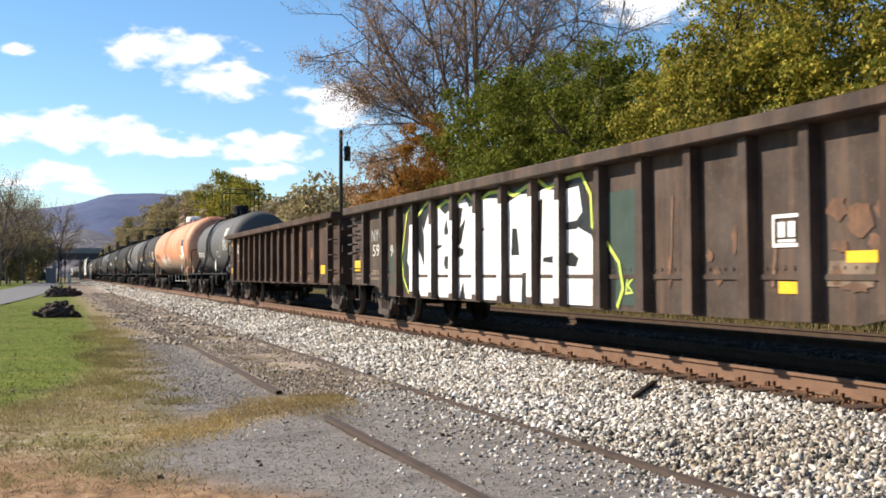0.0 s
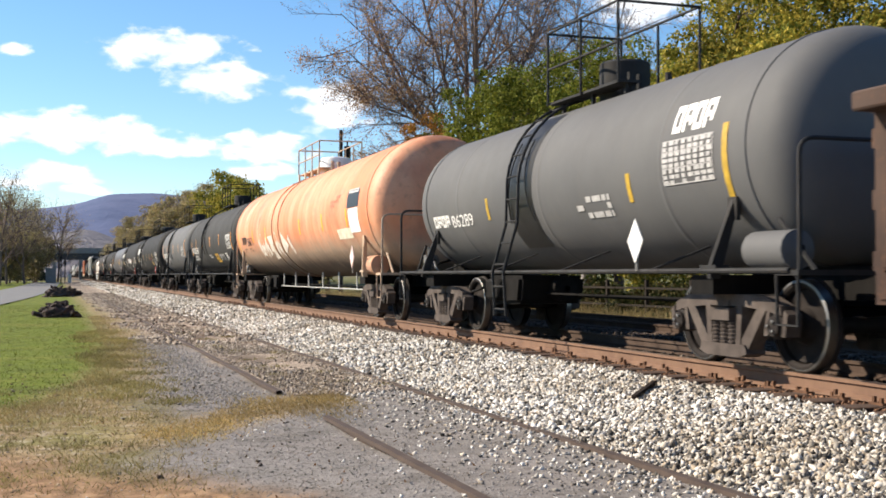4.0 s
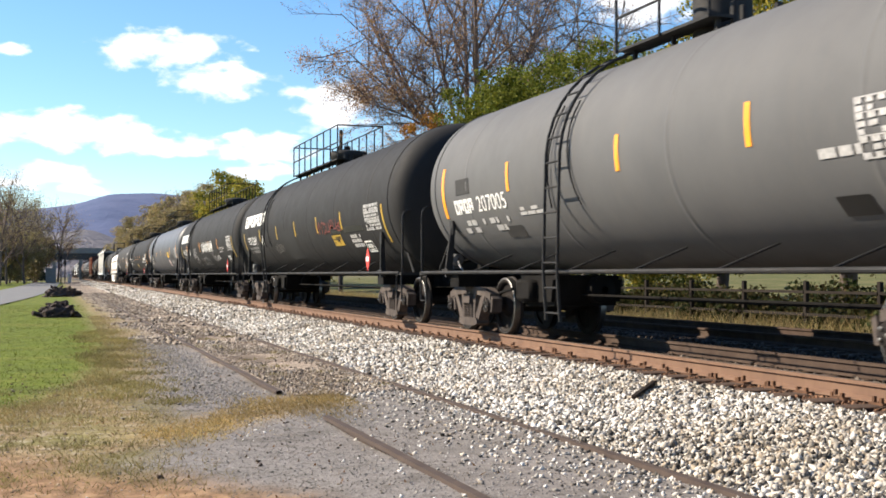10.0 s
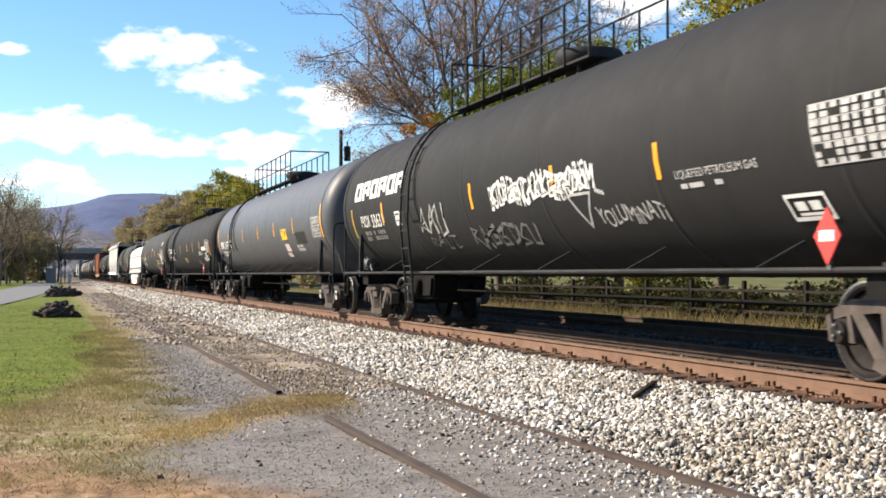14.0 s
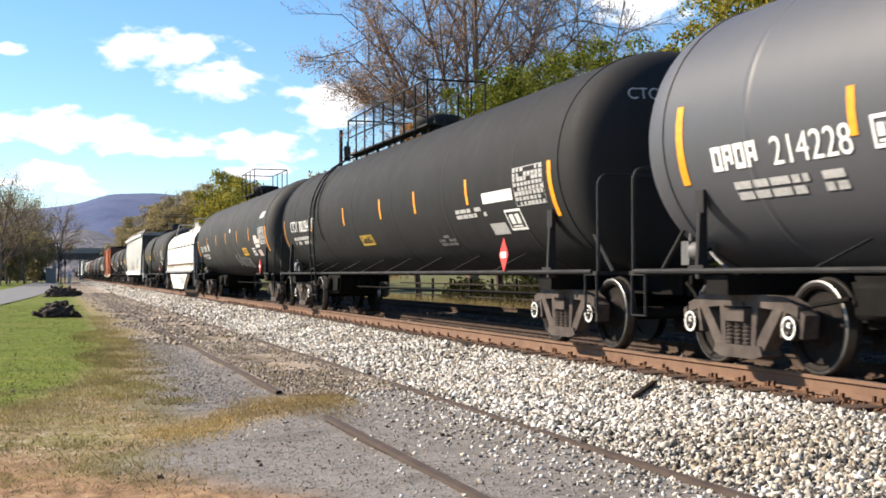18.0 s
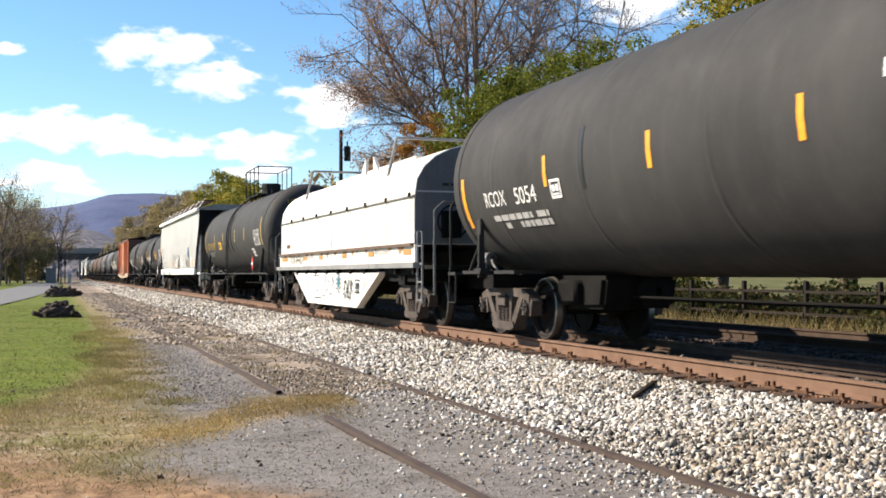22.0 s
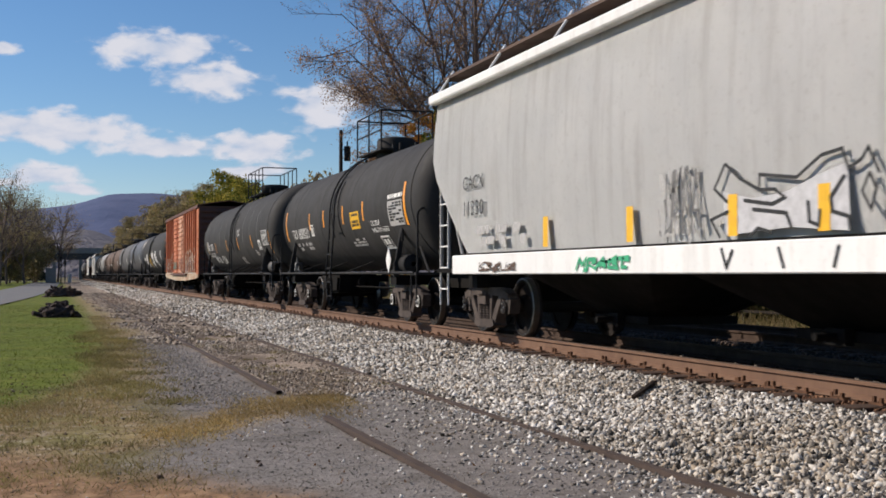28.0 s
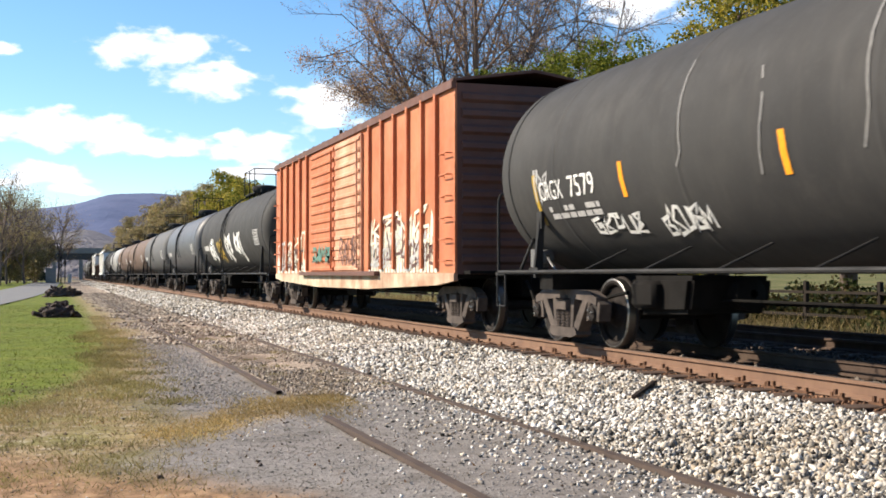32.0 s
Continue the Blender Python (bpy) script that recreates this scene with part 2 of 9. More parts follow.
def bend(a, corner, b, r=0.12, n=4):
    """Points from a to b by a rounded corner."""
    a, c, b = Vector(a), Vector(corner), Vector(b)
    p, q = c + (a - c).normalized() * r, c + (b - c).normalized() * r
    out = []
    for i in range(n + 1):
        t = i / n
        out.append(p * (1 - t) ** 2 + c * 2 * t * (1 - t) + q * t * t)
    return out


def lathe_y(bm, prof, seg, zc=0.0, mi=0):
    """Turn (y, r) pairs round the line z = zc that runs along y."""
    rings = []
    for y, r in prof:
        if r < 1e-5:
            rings.append([bm.verts.new((0, y, zc))])
        else:
            rings.append([bm.verts.new((r * math.cos(a), y, zc + r * math.sin(a))) for a in [2 * math.pi * j / seg for j in range(seg)]])
    for a, b in zip(rings, rings[1:]):
        for j in range(seg):
            k = (j + 1) % seg
            if len(a) == 1:
                f = bm.faces.new((a[0], b[j], b[k]))
            elif len(b) == 1:
                f = bm.faces.new((a[j], b[0], a[k]))
            else:
                f = bm.faces.new((a[j], b[j], b[k], a[k]))
            f.material_index = mi


def lathe_x(bm, prof, seg, mi=0, cy=0.0, cz=0.0, caps=True):
    rings = [[bm.verts.new((x, cy + r * math.cos(a), cz + r * math.sin(a))) for a in [2 * math.pi * j / seg for j in range(seg)]] for x, r in prof]
    for a, b in zip(rings, rings[1:]):
        for j in range(seg):
            k = (j + 1) % seg
            f = bm.faces.new((a[j], a[k], b[k], b[j]))
            f.material_index = mi
    for ring, flip in ((rings[0], False), (rings[-1], True)) if caps else ():
        f = bm.faces.new(ring if flip else ring[::-1])
        f.material_index = mi


def prism_x(bm, outline, x0, x1, mi=0):
    """An outline of (y, z) pairs drawn out from x0 to x1."""
    a = [bm.verts.new((x0, y, z)) for y, z in outline]
    b = [bm.verts.new((x1, y, z)) for y, z in outline]
    n = len(a)
    fs = [bm.faces.new(a[::-1]), bm.faces.new(b)]
    for i in range(n):
        fs.append(bm.faces.new((a[i], a[(i + 1) % n], b[(i + 1) % n], b[i])))
    for f in fs:
        f.material_index = mi
    bmesh.ops.recalc_face_normals(bm, faces=fs)


def prism_y(bm, outline, y0, y1, mi=0):
    a = [bm.verts.new((x, y0, z)) for x, z in outline]
    b = [bm.verts.new((x, y1, z)) for x, z in outline]
    n = len(a)
    fs = [bm.faces.new(a[::-1]), bm.faces.new(b)]
    for i in range(n):
        fs.append(bm.faces.new((a[i], a[(i + 1) % n], b[(i + 1) % n], b[i])))
    for f in fs:
        f.material_index = mi
    bmesh.ops.recalc_face_normals(bm, faces=fs)


def soften(bm, width=0.012, seg=1):
    bmesh.ops.bevel(bm, geom=bm.edges[:], offset=width, segments=seg, affect="EDGES", clamp_overlap=True)

# ---------------------------------------------------------------- markings on car sides
# A side is a function (u, z, lift) -> place: u runs along the car towards its front end, z is the height over the rails.


def round_side(R, zc):
    def side(u, z, lift=0.008):
        s = max(-1.0, min(1.0, (z - zc) / R))
        return Vector((-(R + lift) * math.sqrt(1 - s * s), -u, zc + (R + lift) * s))
    return side


def flat_side(w):
    def side(u, z, lift=0.006):
        return Vector((-(w + lift), -u, z))
    return side


def sheet(bm, side, u0, u1, z0, z1, lift=0.008, step=0.14, skew=0.0, mi=0):
    nu, nz = max(1, int(abs(u1 - u0) / 0.6)), max(1, int(abs(z1 - z0) / step))
    g = [[bm.verts.new(side(u0 + (u1 - u0) * i / nu + skew * j / nz, z0 + (z1 - z0) * j / nz, lift)) for j in range(nz + 1)] for i in range(nu + 1)]
    for i in range(nu):
        for j in range(nz):
            f = bm.faces.new((g[i][j], g[i + 1][j], g[i + 1][j + 1], g[i][j + 1]))
            f.material_index = mi


def outline(bm, side, u0, u1, z0, z1, w=0.03, lift=0.01, mi=0):
    sheet(bm, side, u0, u1, z0, z0 + w, lift, mi=mi)
    sheet(bm, side, u0, u1, z1 - w, z1, lift, mi=mi)
    sheet(bm, side, u0, u0 + w, z0 + w, z1 - w, lift, mi=mi)
    sheet(bm, side, u1 - w, u1, z0 + w, z1 - w, lift, mi=mi)


def ribbon(bm, side, pts, w, lift=0.01, mi=0):
    """A painted stroke of width w through (u, z) points, as one strip with mitred bends."""
    line = [Vector(p) for i, p in enumerate(pts) if not i or (Vector(p) - Vector(pts[i - 1])).length > 1e-4]
    fine = []
    for a, b in zip(line, line[1:]):
        n = max(1, int((b - a).length / 0.2))
        fine += [a.lerp(b, k / n) for k in range(n)]
    fine.append(line[-1])
    row = []
    for i, p in enumerate(fine):
        d0 = (p - fine[i - 1]).normalized() if i else None
        d1 = (fine[i + 1] - p).normalized() if i < len(fine) - 1 else None
        d = (d0 + d1 if d0 and d1 else d0 or d1)
        if d.length < 0.35:
            d = d0
        d = d.normalized()
        k = 1 / max(0.5, d.dot(d1 or d0))
        off = Vector((-d.y, d.x)) * w / 2 * k
        row.append((bm.verts.new(side(p.x + off.x, p.y + off.y, lift + 0.0004 * (i % 5))), bm.verts.new(side(p.x - off.x, p.y - off.y, lift + 0.0004 * (i % 5)))))
    for (p, q), (r, t) in zip(row, row[1:]):
        bm.faces.new((p, q, t, r)).material_index = mi


TAG_LETTERS = (((0, 0), (0.1, 1), (0.5, 0.4), (0.9, 0.95), (0.85, 0)), ((0.8, 0.9), (0.1, 0.75), (0.15, 0.1), (0.9, 0.05), (0.8, 0.45), (0.4, 0.45)), ((0, 0), (0.45, 1), (0.85, 0), (0.65, 0.4), (0.15, 0.35)),
               ((0.1, 0), (0.15, 1), (0.8, 0.8), (0.25, 0.5), (0.9, 0)), ((0.85, 0.9), (0.2, 0.85), (0.75, 0.35), (0.1, 0.05), (0.9, 0.1)), ((0.1, 0.95), (0.2, 0.05), (0.8, 0.1), (0.85, 1), (0.9, 0)),
               ((0, 1), (0.9, 0.9), (0.45, 0.95), (0.4, 0), (0.9, 0.1)), ((0.15, 1), (0.1, 0), (0.85, 0.15), (0.2, 0.5), (0.8, 1)))


def loose(seed, u0, u1, z0, z1, n):
    """A hand-sprayed tag of slanting, angular letters inside a rectangle."""
    rnd = random.Random(seed)
    letters = max(3, n // 2)
    out, w = [], (u1 - u0) / letters
    for i in range(letters):
        h = (z1 - z0) * rnd.uniform(0.62, 1.0)
        low = z0 + (z1 - z0 - h) * rnd.random()
        slant = rnd.uniform(0.05, 0.3) * w
        for a, b in TAG_LETTERS[rnd.randrange(len(TAG_LETTERS))]:
            out.append((u0 + (i + a * rnd.uniform(0.9, 1.15)) * w + slant * b, low + h * min(1, max(0, b + rnd.uniform(-0.08, 0.08)))))
    return out


def words(bm, side, text, u0, u1, z0, z1, lift=0.01, squeeze=1.0):
    """Lettering fitted into a rectangle on a side."""
    cu = bpy.data.curves.new("lettering", "FONT")
    cu.body, cu.size = text, 1.0
    ob = bpy.data.objects.new("lettering", cu)
    me = bpy.data.meshes.new_from_object(ob)
    co = np.zeros(len(me.vertices) * 3)
    me.vertices.foreach_get("co", co)
    co = co.reshape(-1, 3)
    lo, hi = co.min(0), co.max(0)
    vs = [bm.verts.new(side(u0 + (u1 - u0) * (p[0] - lo[0]) / (hi[0] - lo[0]), z0 + (z1 - z0) * (p[1] - lo[1]) / (hi[1] - lo[1]), lift)) for p in co]
    for p in me.polygons:
        try:
            bm.faces.new([vs[i] for i in p.vertices])
        except ValueError:
            pass
    bpy.data.objects.remove(ob)
    bpy.data.meshes.remove(me)
    bpy.data.curves.remove(cu)


def glyph_blocks(bm, side, n, u0, u1, z0, z1, lift=0.01, holes=True):
    """n plain upright blocks that stand for the letters of an owner's mark."""
    w = (u1 - u0) / n
    for i in range(n):
        a, b = u0 + i * w + 0.08 * w, u0 + (i + 1) * w - 0.08 * w
        if holes:
            t, h = (b - a) * 0.3, z1 - z0
            sheet(bm, side, a, a + t, z0, z1, lift)
            sheet(bm, side, b - t, b, z0 + (h * 0.2 if i % 2 else 0), z1, lift)
            sheet(bm, side, a + t, b - t, z1 - h * 0.24, z1, lift)
            sheet(bm, side, a + t, b - t, z0 + h * (0.36 if i % 2 else 0), z0 + h * (0.56 if i % 2 else 0.22), lift)
        else:
            sheet(bm, side, a, b, z0, z1, lift)


def head_side(L, hd, R, zc):
    """The front head of a tank: u runs across the car."""
    def side(u, z, lift=0.008):
        q = min(1.0, math.hypot(u, z - zc) / R)
        return Vector((u, -(L + hd * (1 - q ** 3.226) ** 0.31) - lift, z))
    return side


class Marks:
    """Puts painted marks on one side of a car, each as a part."""

    def __init__(self, car, side):
        self.car, self.side = car, side

    def put(self, name, mat, draw, label=""):
        bm = bmesh.new()
        draw(bm)
        bmesh.ops.recalc_face_normals(bm, faces=bm.faces[:])
        return part(name, bm, mat, self.car, label)

    def rect(self, name, mat, u0, u1, z0, z1, label="", skew=0.0, lift=0.008):
        return self.put(name, mat, lambda bm: sheet(bm, self.side, u0, u1, z0, z1, lift, skew=skew), label)

    def reflectors(self, us, z0=2.16, z1=2.60, mat=None, w=0.10):
        for u in us:
            self.rect("reflector_strip", mat or ORANGE, u - w / 2, u + w / 2, z0, z1)

    def number(self, text, u0, u1, z0, z1, mat=None):
        self.put("stencilled_number", mat or WHITE_PAINT, lambda bm: words(bm, self.side, text, u0, u1, z0, z1))

    def mark(self, n, u0, u1, z0, z1, mat=None):
        tagged(self.put("owner_mark", mat or WHITE_PAINT, lambda bm: glyph_blocks(bm, self.side, n, u0, u1, z0, z1)), kind="stuff")

    def code(self, text, u0, u1, z0, z1, mat=None):
        self.put("stencilled_code", mat or WHITE_PAINT, lambda bm: words(bm, self.side, text, u0, u1, z0, z1))

    def lines(self, u0, u1, z0, z1, rows, mat=None, seed=1, fill=0.8):
        def draw(bm):
            rnd = random.Random(seed * 7 + rows)
            h = (z1 - z0) / rows
            for i in range(rows):
                u = u0 + rnd.uniform(0, 0.05)
                while u < u1 - 0.04:
                    w = min(rnd.uniform(0.08, 0.3), u1 - u)
                    if rnd.random() < fill:
                        sheet(bm, self.side, u, u + w, z1 - (i + 0.72) * h, z1 - i * h, 0.01)
                    u += w + 0.04
        tagged(self.put("small_stencil", mat or GREY_PAINT, draw), kind="stuff")

    def table(self, u0, u1, z0, z1, mat=None, solid=False):
        """The test-date table: a pale grid of small cells."""
        def draw(bm):
            nr, nc = 8, 8
            h, w = (z1 - z0) / nr, (u1 - u0) / nc
            rnd = random.Random(int(abs(u0) * 100))
            for i in range(nr):
                if i in (0, 2, 5):
                    sheet(bm, self.side, u0, u1, z1 - i * h - 0.010, z1 - i * h, 0.011)
                for j in range(nc):
                    if rnd.random() < 0.88:
                        sheet(bm, self.side, u0 + j * w + 0.012, u0 + (j + rnd.uniform(0.6, 0.97)) * w, z1 - (i + 0.90) * h, z1 - i * h - 0.012, 0.010)
            outline(bm, self.side, u0, u1, z0, z1, 0.012, 0.012)
        if solid:
            self.rect("test_date_panel", GREY_PAINT, u0, u1, z0, z1, "pale panel with small dark table of dates")
            self.lines(u0 + 0.05, u1 - 0.05, z0 + 0.03, z1 - 0.03, 8, BLACK_PAINT, int(abs(u0) * 10), 0.75)
        else:
            tagged(self.put("test_date_panel", mat or GREY_PAINT, draw), kind="stuff")

    def square(self, u0, u1, z0, z1, mat=None):
        def draw(bm):
            outline(bm, self.side, u0, u1, z0, z1, 0.035, 0.01)
            m, w = (u0 + u1) / 2, (u1 - u0)
            sheet(bm, self.side, u0 + 0.2 * w, m - 0.05 * w, z0 + 0.09, z1 - 0.07, 0.01)
            sheet(bm, self.side, m + 0.05 * w, u1 - 0.2 * w, z0 + 0.09, z1 - 0.07, 0.01)
            sheet(bm, self.side, u0 + 0.2 * w, u1 - 0.2 * w, z0 + 0.045, z0 + 0.07, 0.01)
        self.put("lube_stencil", mat or WHITE_PAINT, draw)

    def hazard(self, mat, u0, u1, z0, z1, label, seed):
        self.rect("hazard_panel", mat, u0, u1, z0, z1, label)
        self.lines(u0 + 0.08, u1 - 0.08, z0 + 0.04, z1 - 0.04, 4, BLACK_PAINT, seed, 0.8)

    def scrawl(self, seed, u0, u1, z0, z1, n=9, w=0.035, mat=None, label="sprayed scrawl"):
        self.put("graffiti_scrawl", mat or GREY_PAINT, lambda bm: ribbon(bm, self.side, loose(seed, u0, u1, z0, z1, n), w), label)

    def placard(self, u, z, w=0.36, mat=None, x=None):
        """A diamond placard in its holder, standing a little off the side."""
        c = self.side(u, z, 0.05)
        c.x = -1.47 if x is None else x
        def draw(bm):
            prism_x(bm, [(c.y - w / 2, c.z), (c.y, c.z - w * 0.7), (c.y + w / 2, c.z), (c.y, c.z + w * 0.7)], c.x - 0.006, c.x + 0.006)
        p = part("placard", self._bm(draw), mat or RED, self.car, "diamond hazard placard")
        def inner(bm):
            box(bm, (c.x - 0.010, c.y, c.z), (0.006, w * 0.55, w * 0.26))
        part("placard_band", self._bm(inner), WHITE_PAINT, p)
        def post(bm):
            box(bm, (c.x + 0.02, c.y, (c.z + 1.0) / 2), (0.02, 0.05, max(0.1, c.z - 1.0)))
        part("placard_holder", self._bm(post), GRAB, self.car)

    @staticmethod
    def _bm(draw):
        bm = bmesh.new()
        draw(bm)
        return bm


# ---------------------------------------------------------------- running gear
SPINS = []              # (car number, wheelset, place in its truck, wheel radius)


def side_frame_mesh(bm):
    t0, t1 = -0.085, 0.085
    prism_x(bm, [(-0.98, 0.56), (-0.98, 0.66), (-0.72, 0.75), (-0.3, 0.76), (0.3, 0.76), (0.72, 0.75), (0.98, 0.66), (0.98, 0.56), (0.74, 0.61), (0.3, 0.64), (-0.3, 0.64), (-0.74, 0.61)], t0, t1)
    for s in (-1, 1):
        # diagonal leg, bearing jaw and inner column
        prism_x(bm, [(s * 0.74, 0.62), (s * 0.58, 0.62), (s * 0.24, 0.22), (s * 0.42, 0.20)], t0, t1)
        prism_x(bm, [(s * 1.03, 0.62), (s * 0.99, 0.36), (s * 1.05, 0.36), (s * 1.09, 0.58)], t0, t1)
        prism_x(bm, [(s * 0.76, 0.64), (s * 0.70, 0.36), (s * 0.77, 0.36), (s * 0.80, 0.60)], t0, t1)
        prism_x(bm, [(s * 0.34, 0.65), (s * 0.25, 0.65), (s * 0.22, 0.22), (s * 0.30, 0.22)], t0 - 0.012, t1 + 0.012)
    prism_x(bm, [(-0.44, 0.16), (-0.40, 0.25), (0.40, 0.25), (0.44, 0.16), (0.3, 0.12), (-0.3, 0.12)], t0 - 0.03, t1 + 0.03)
    # bolster end and the wedges beside it
    box(bm, (0, 0, 0.555), (0.30, 0.36, 0.13))
    box(bm, (-0.09, 0, 0.66), (0.03, 0.2, 0.05))


def spring_mesh(bm):
    ring = None
    for i in range(6):
        for dz, r in ((0, 0.056), (0.022, 0.062), (0.03, 0.045)):
            nr = [bm.verts.new((r * math.cos(a), r * math.sin(a), 0.255 + i * 0.04 + dz)) for a in [k * math.pi / 4 for k in range(8)]]
            if ring:
                for j in range(8):
                    bm.faces.new((ring[j], ring[(j + 1) % 8], nr[(j + 1) % 8], nr[j]))
            ring = nr


def patch(bm, side, pts, lift=0.01):
    """A filled outline of (u, z) points."""
    bm.faces.new([bm.verts.new(side(u, z, lift)) for u, z in pts])


def blot(bm, side, u, z, ru, rz, seed, lift=0.006):
    """An irregular stain."""
    rnd = random.Random(seed)
    n = 14
    patch(bm, side, [(u + ru * rnd.uniform(0.55, 1.1) * math.cos(2 * math.pi * i / n), z + rz * rnd.uniform(0.55, 1.1) * math.sin(2 * math.pi * i / n)) for i in range(n)], lift)


def wheelset_mesh(r, ring):
    def build(bm):
        rod(bm, (-1.0, 0, 0), (1.0, 0, 0), 0.085, 12)
        for s in (-1, 1):
            lathe_x(bm, [(s * 0.662, r - 0.075), (s * 0.66, r + 0.02), (s * 0.668, r + 0.028), (s * 0.69, r + 0.022), (s * 0.70, r + 0.004), (s * 0.795, r - 0.002)], 30, 0, caps=False)
            lathe_x(bm, [(s * 0.705, r + 0.006), (s * 0.797, r - 0.0005)], 30, 1, caps=False)
            lathe_x(bm, [(s * 0.70, r - 0.06), (s * 0.79, r - 0.003), (s * 0.80, r - 0.010), (s * 0.80, r - 0.055), (s * 0.775, r - 0.085), (s * 0.70, r - 0.09)], 30, 0, caps=False)
            lathe_x(bm, [(s * 0.798, r - 0.003), (s * 0.804, r - 0.012), (s * 0.804, r - 0.028)], 30, 1, caps=False)
            lathe_x(bm, [(s * 0.69, r - 0.07), (s * 0.74, r - 0.10), (s * 0.715, r - 0.2), (s * 0.73, 0.19), (s * 0.80, 0.15), (s * 0.81, 0.09)], 20, 0)
            # roller bearing and its end cap with three bolts
            lathe_x(bm, [(s * 0.90, 0.10), (s * 0.92, 0.125), (s * 1.07, 0.125), (s * 1.09, 0.10), (s * 1.12, 0.095), (s * 1.125, 0.02)], 16, 0)
            for k in range(3):
                a = 2 * math.pi * k / 3
                lathe_x(bm, [(s * 1.12, 0.02), (s * 1.145, 0.02), (s * 1.148, 0.012)], 6, 1, 0.055 * math.cos(a), 0.055 * math.sin(a))
        if ring:
            for k in range(20):
                a, b = 2 * math.pi * k / 20, 2 * math.pi * (k + 1) / 20
                q = [bm.verts.new((-1.128, rr * math.cos(x), rr * math.sin(x))) for rr, x in ((0.088, a), (0.112, a), (0.112, b), (0.088, b))]
                bm.faces.new(q).material_index = 2
            lathe_x(bm, [(-1.126, 0.03), (-1.134, 0.03)], 8, 2, 0.0, 0.03)
        bmesh.ops.recalc_face_normals(bm, faces=bm.faces[:])
    return build


def truck(car, number, y, r=0.457, ring=False, spin=True):
    def bolster(bm):
        box(bm, (0, 0, 0.60), (1.9, 0.34, 0.16))
        box(bm, (0, 0, 0.72), (0.5, 0.4, 0.1))
        for s in (-1, 1):
            box(bm, (0, s * 0.42, 0.42), (1.35, 0.07, 0.12))     # brake beams
            for x in (-0.75, 0.75):
                box(bm, (x, s * 0.40, 0.47), (0.1, 0.06, 0.28))  # brake shoes
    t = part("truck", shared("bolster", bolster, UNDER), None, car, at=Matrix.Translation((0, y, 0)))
    for s in (-1, 1):
        part("side_frame", shared("side_frame", side_frame_mesh, TRUCK, 30), None, t, "dusty cast-steel side frame", at=Matrix.Translation((s * 1.0, 0, 0)))
        for y2 in (-0.15, 0.0, 0.15):
            for x2 in (s * 0.07,):
                part("spring", shared("spring", spring_mesh, TRUCK), None, t, at=Matrix.Translation((s * 1.0 + x2, y2, 0)))
    for s in (-1, 1):
        w = part("wheelset", shared(("wheelset", r, ring), wheelset_mesh(r, ring), [WHEEL, TREAD, WHITE_PAINT], 35), None, t, "steel wheelset with worn bright treads", at=Matrix.Translation((0, s * 0.889, r)))
        if spin:
            SPINS.append((number, w, Vector((0, s * 0.889, r)), r))
    return t


def coupler_mesh(bm):
    # along +y, from the car end outwards
    box(bm, (0, 0.2, 0), (0.13, 0.55, 0.15))
    box(bm, (0.02, 0.52, 0), (0.26, 0.2, 0.24))
    rod(bm, (-0.09, 0.60, -0.14), (-0.09, 0.60, 0.14), 0.06, 10)
    box(bm, (0, -0.1, 0.0), (0.4, 0.12, 0.34))
    pipe(bm, [(0.35, 0.1, 0.0), (0.36, 0.3, -0.12), (0.34, 0.5, -0.42), (0.3, 0.72, -0.5)], 0.028)
    pipe(bm, [(-0.95, 0.05, 0.1), (-0.5, 0.3, 0.1), (-0.2, 0.4, 0.16), (-0.05, 0.5, 0.2)], 0.014)


def couplers(car, half):
    for s in (-1, 1):
        m = Matrix.Translation((0, s * half, 0.86)) @ (Matrix() if s > 0 else pose(0, 0, 0, 0, 0, 180))
        part("coupler", shared("coupler", coupler_mesh, UNDER), None, car, at=m)


# ---------------------------------------------------------------- tank cars
def tank_mesh(L, R, zc, hd, seg=64, bands=()):
    def build(bm):
        prof = []
        for i in range(13):
            a = math.pi / 2 * i / 12
            prof.append((-L - hd * math.cos(a) ** 0.62, R * math.sin(a) ** 0.62))
        marks = sorted(bands)
        for y in marks:
            prof += [(y - 0.08, R), (y - 0.03, R), (y - 0.018, R + 0.005), (y + 0.018, R + 0.005), (y + 0.03, R), (y + 0.08, R)]
        prof.insert(13, (-L + 0.05, R))
        prof.append((L - 0.05, R))
        for i in range(13):
            a = math.pi / 2 * (1 - i / 12)
            prof.append((L + hd * math.cos(a) ** 0.62, R * math.sin(a) ** 0.62))
        prof[0], prof[-1] = (prof[0][0], 0.0), (prof[-1][0], 0.0)
        lathe_y(bm, prof, seg, zc)
        bmesh.ops.recalc_face_normals(bm, faces=bm.faces[:])
    return build


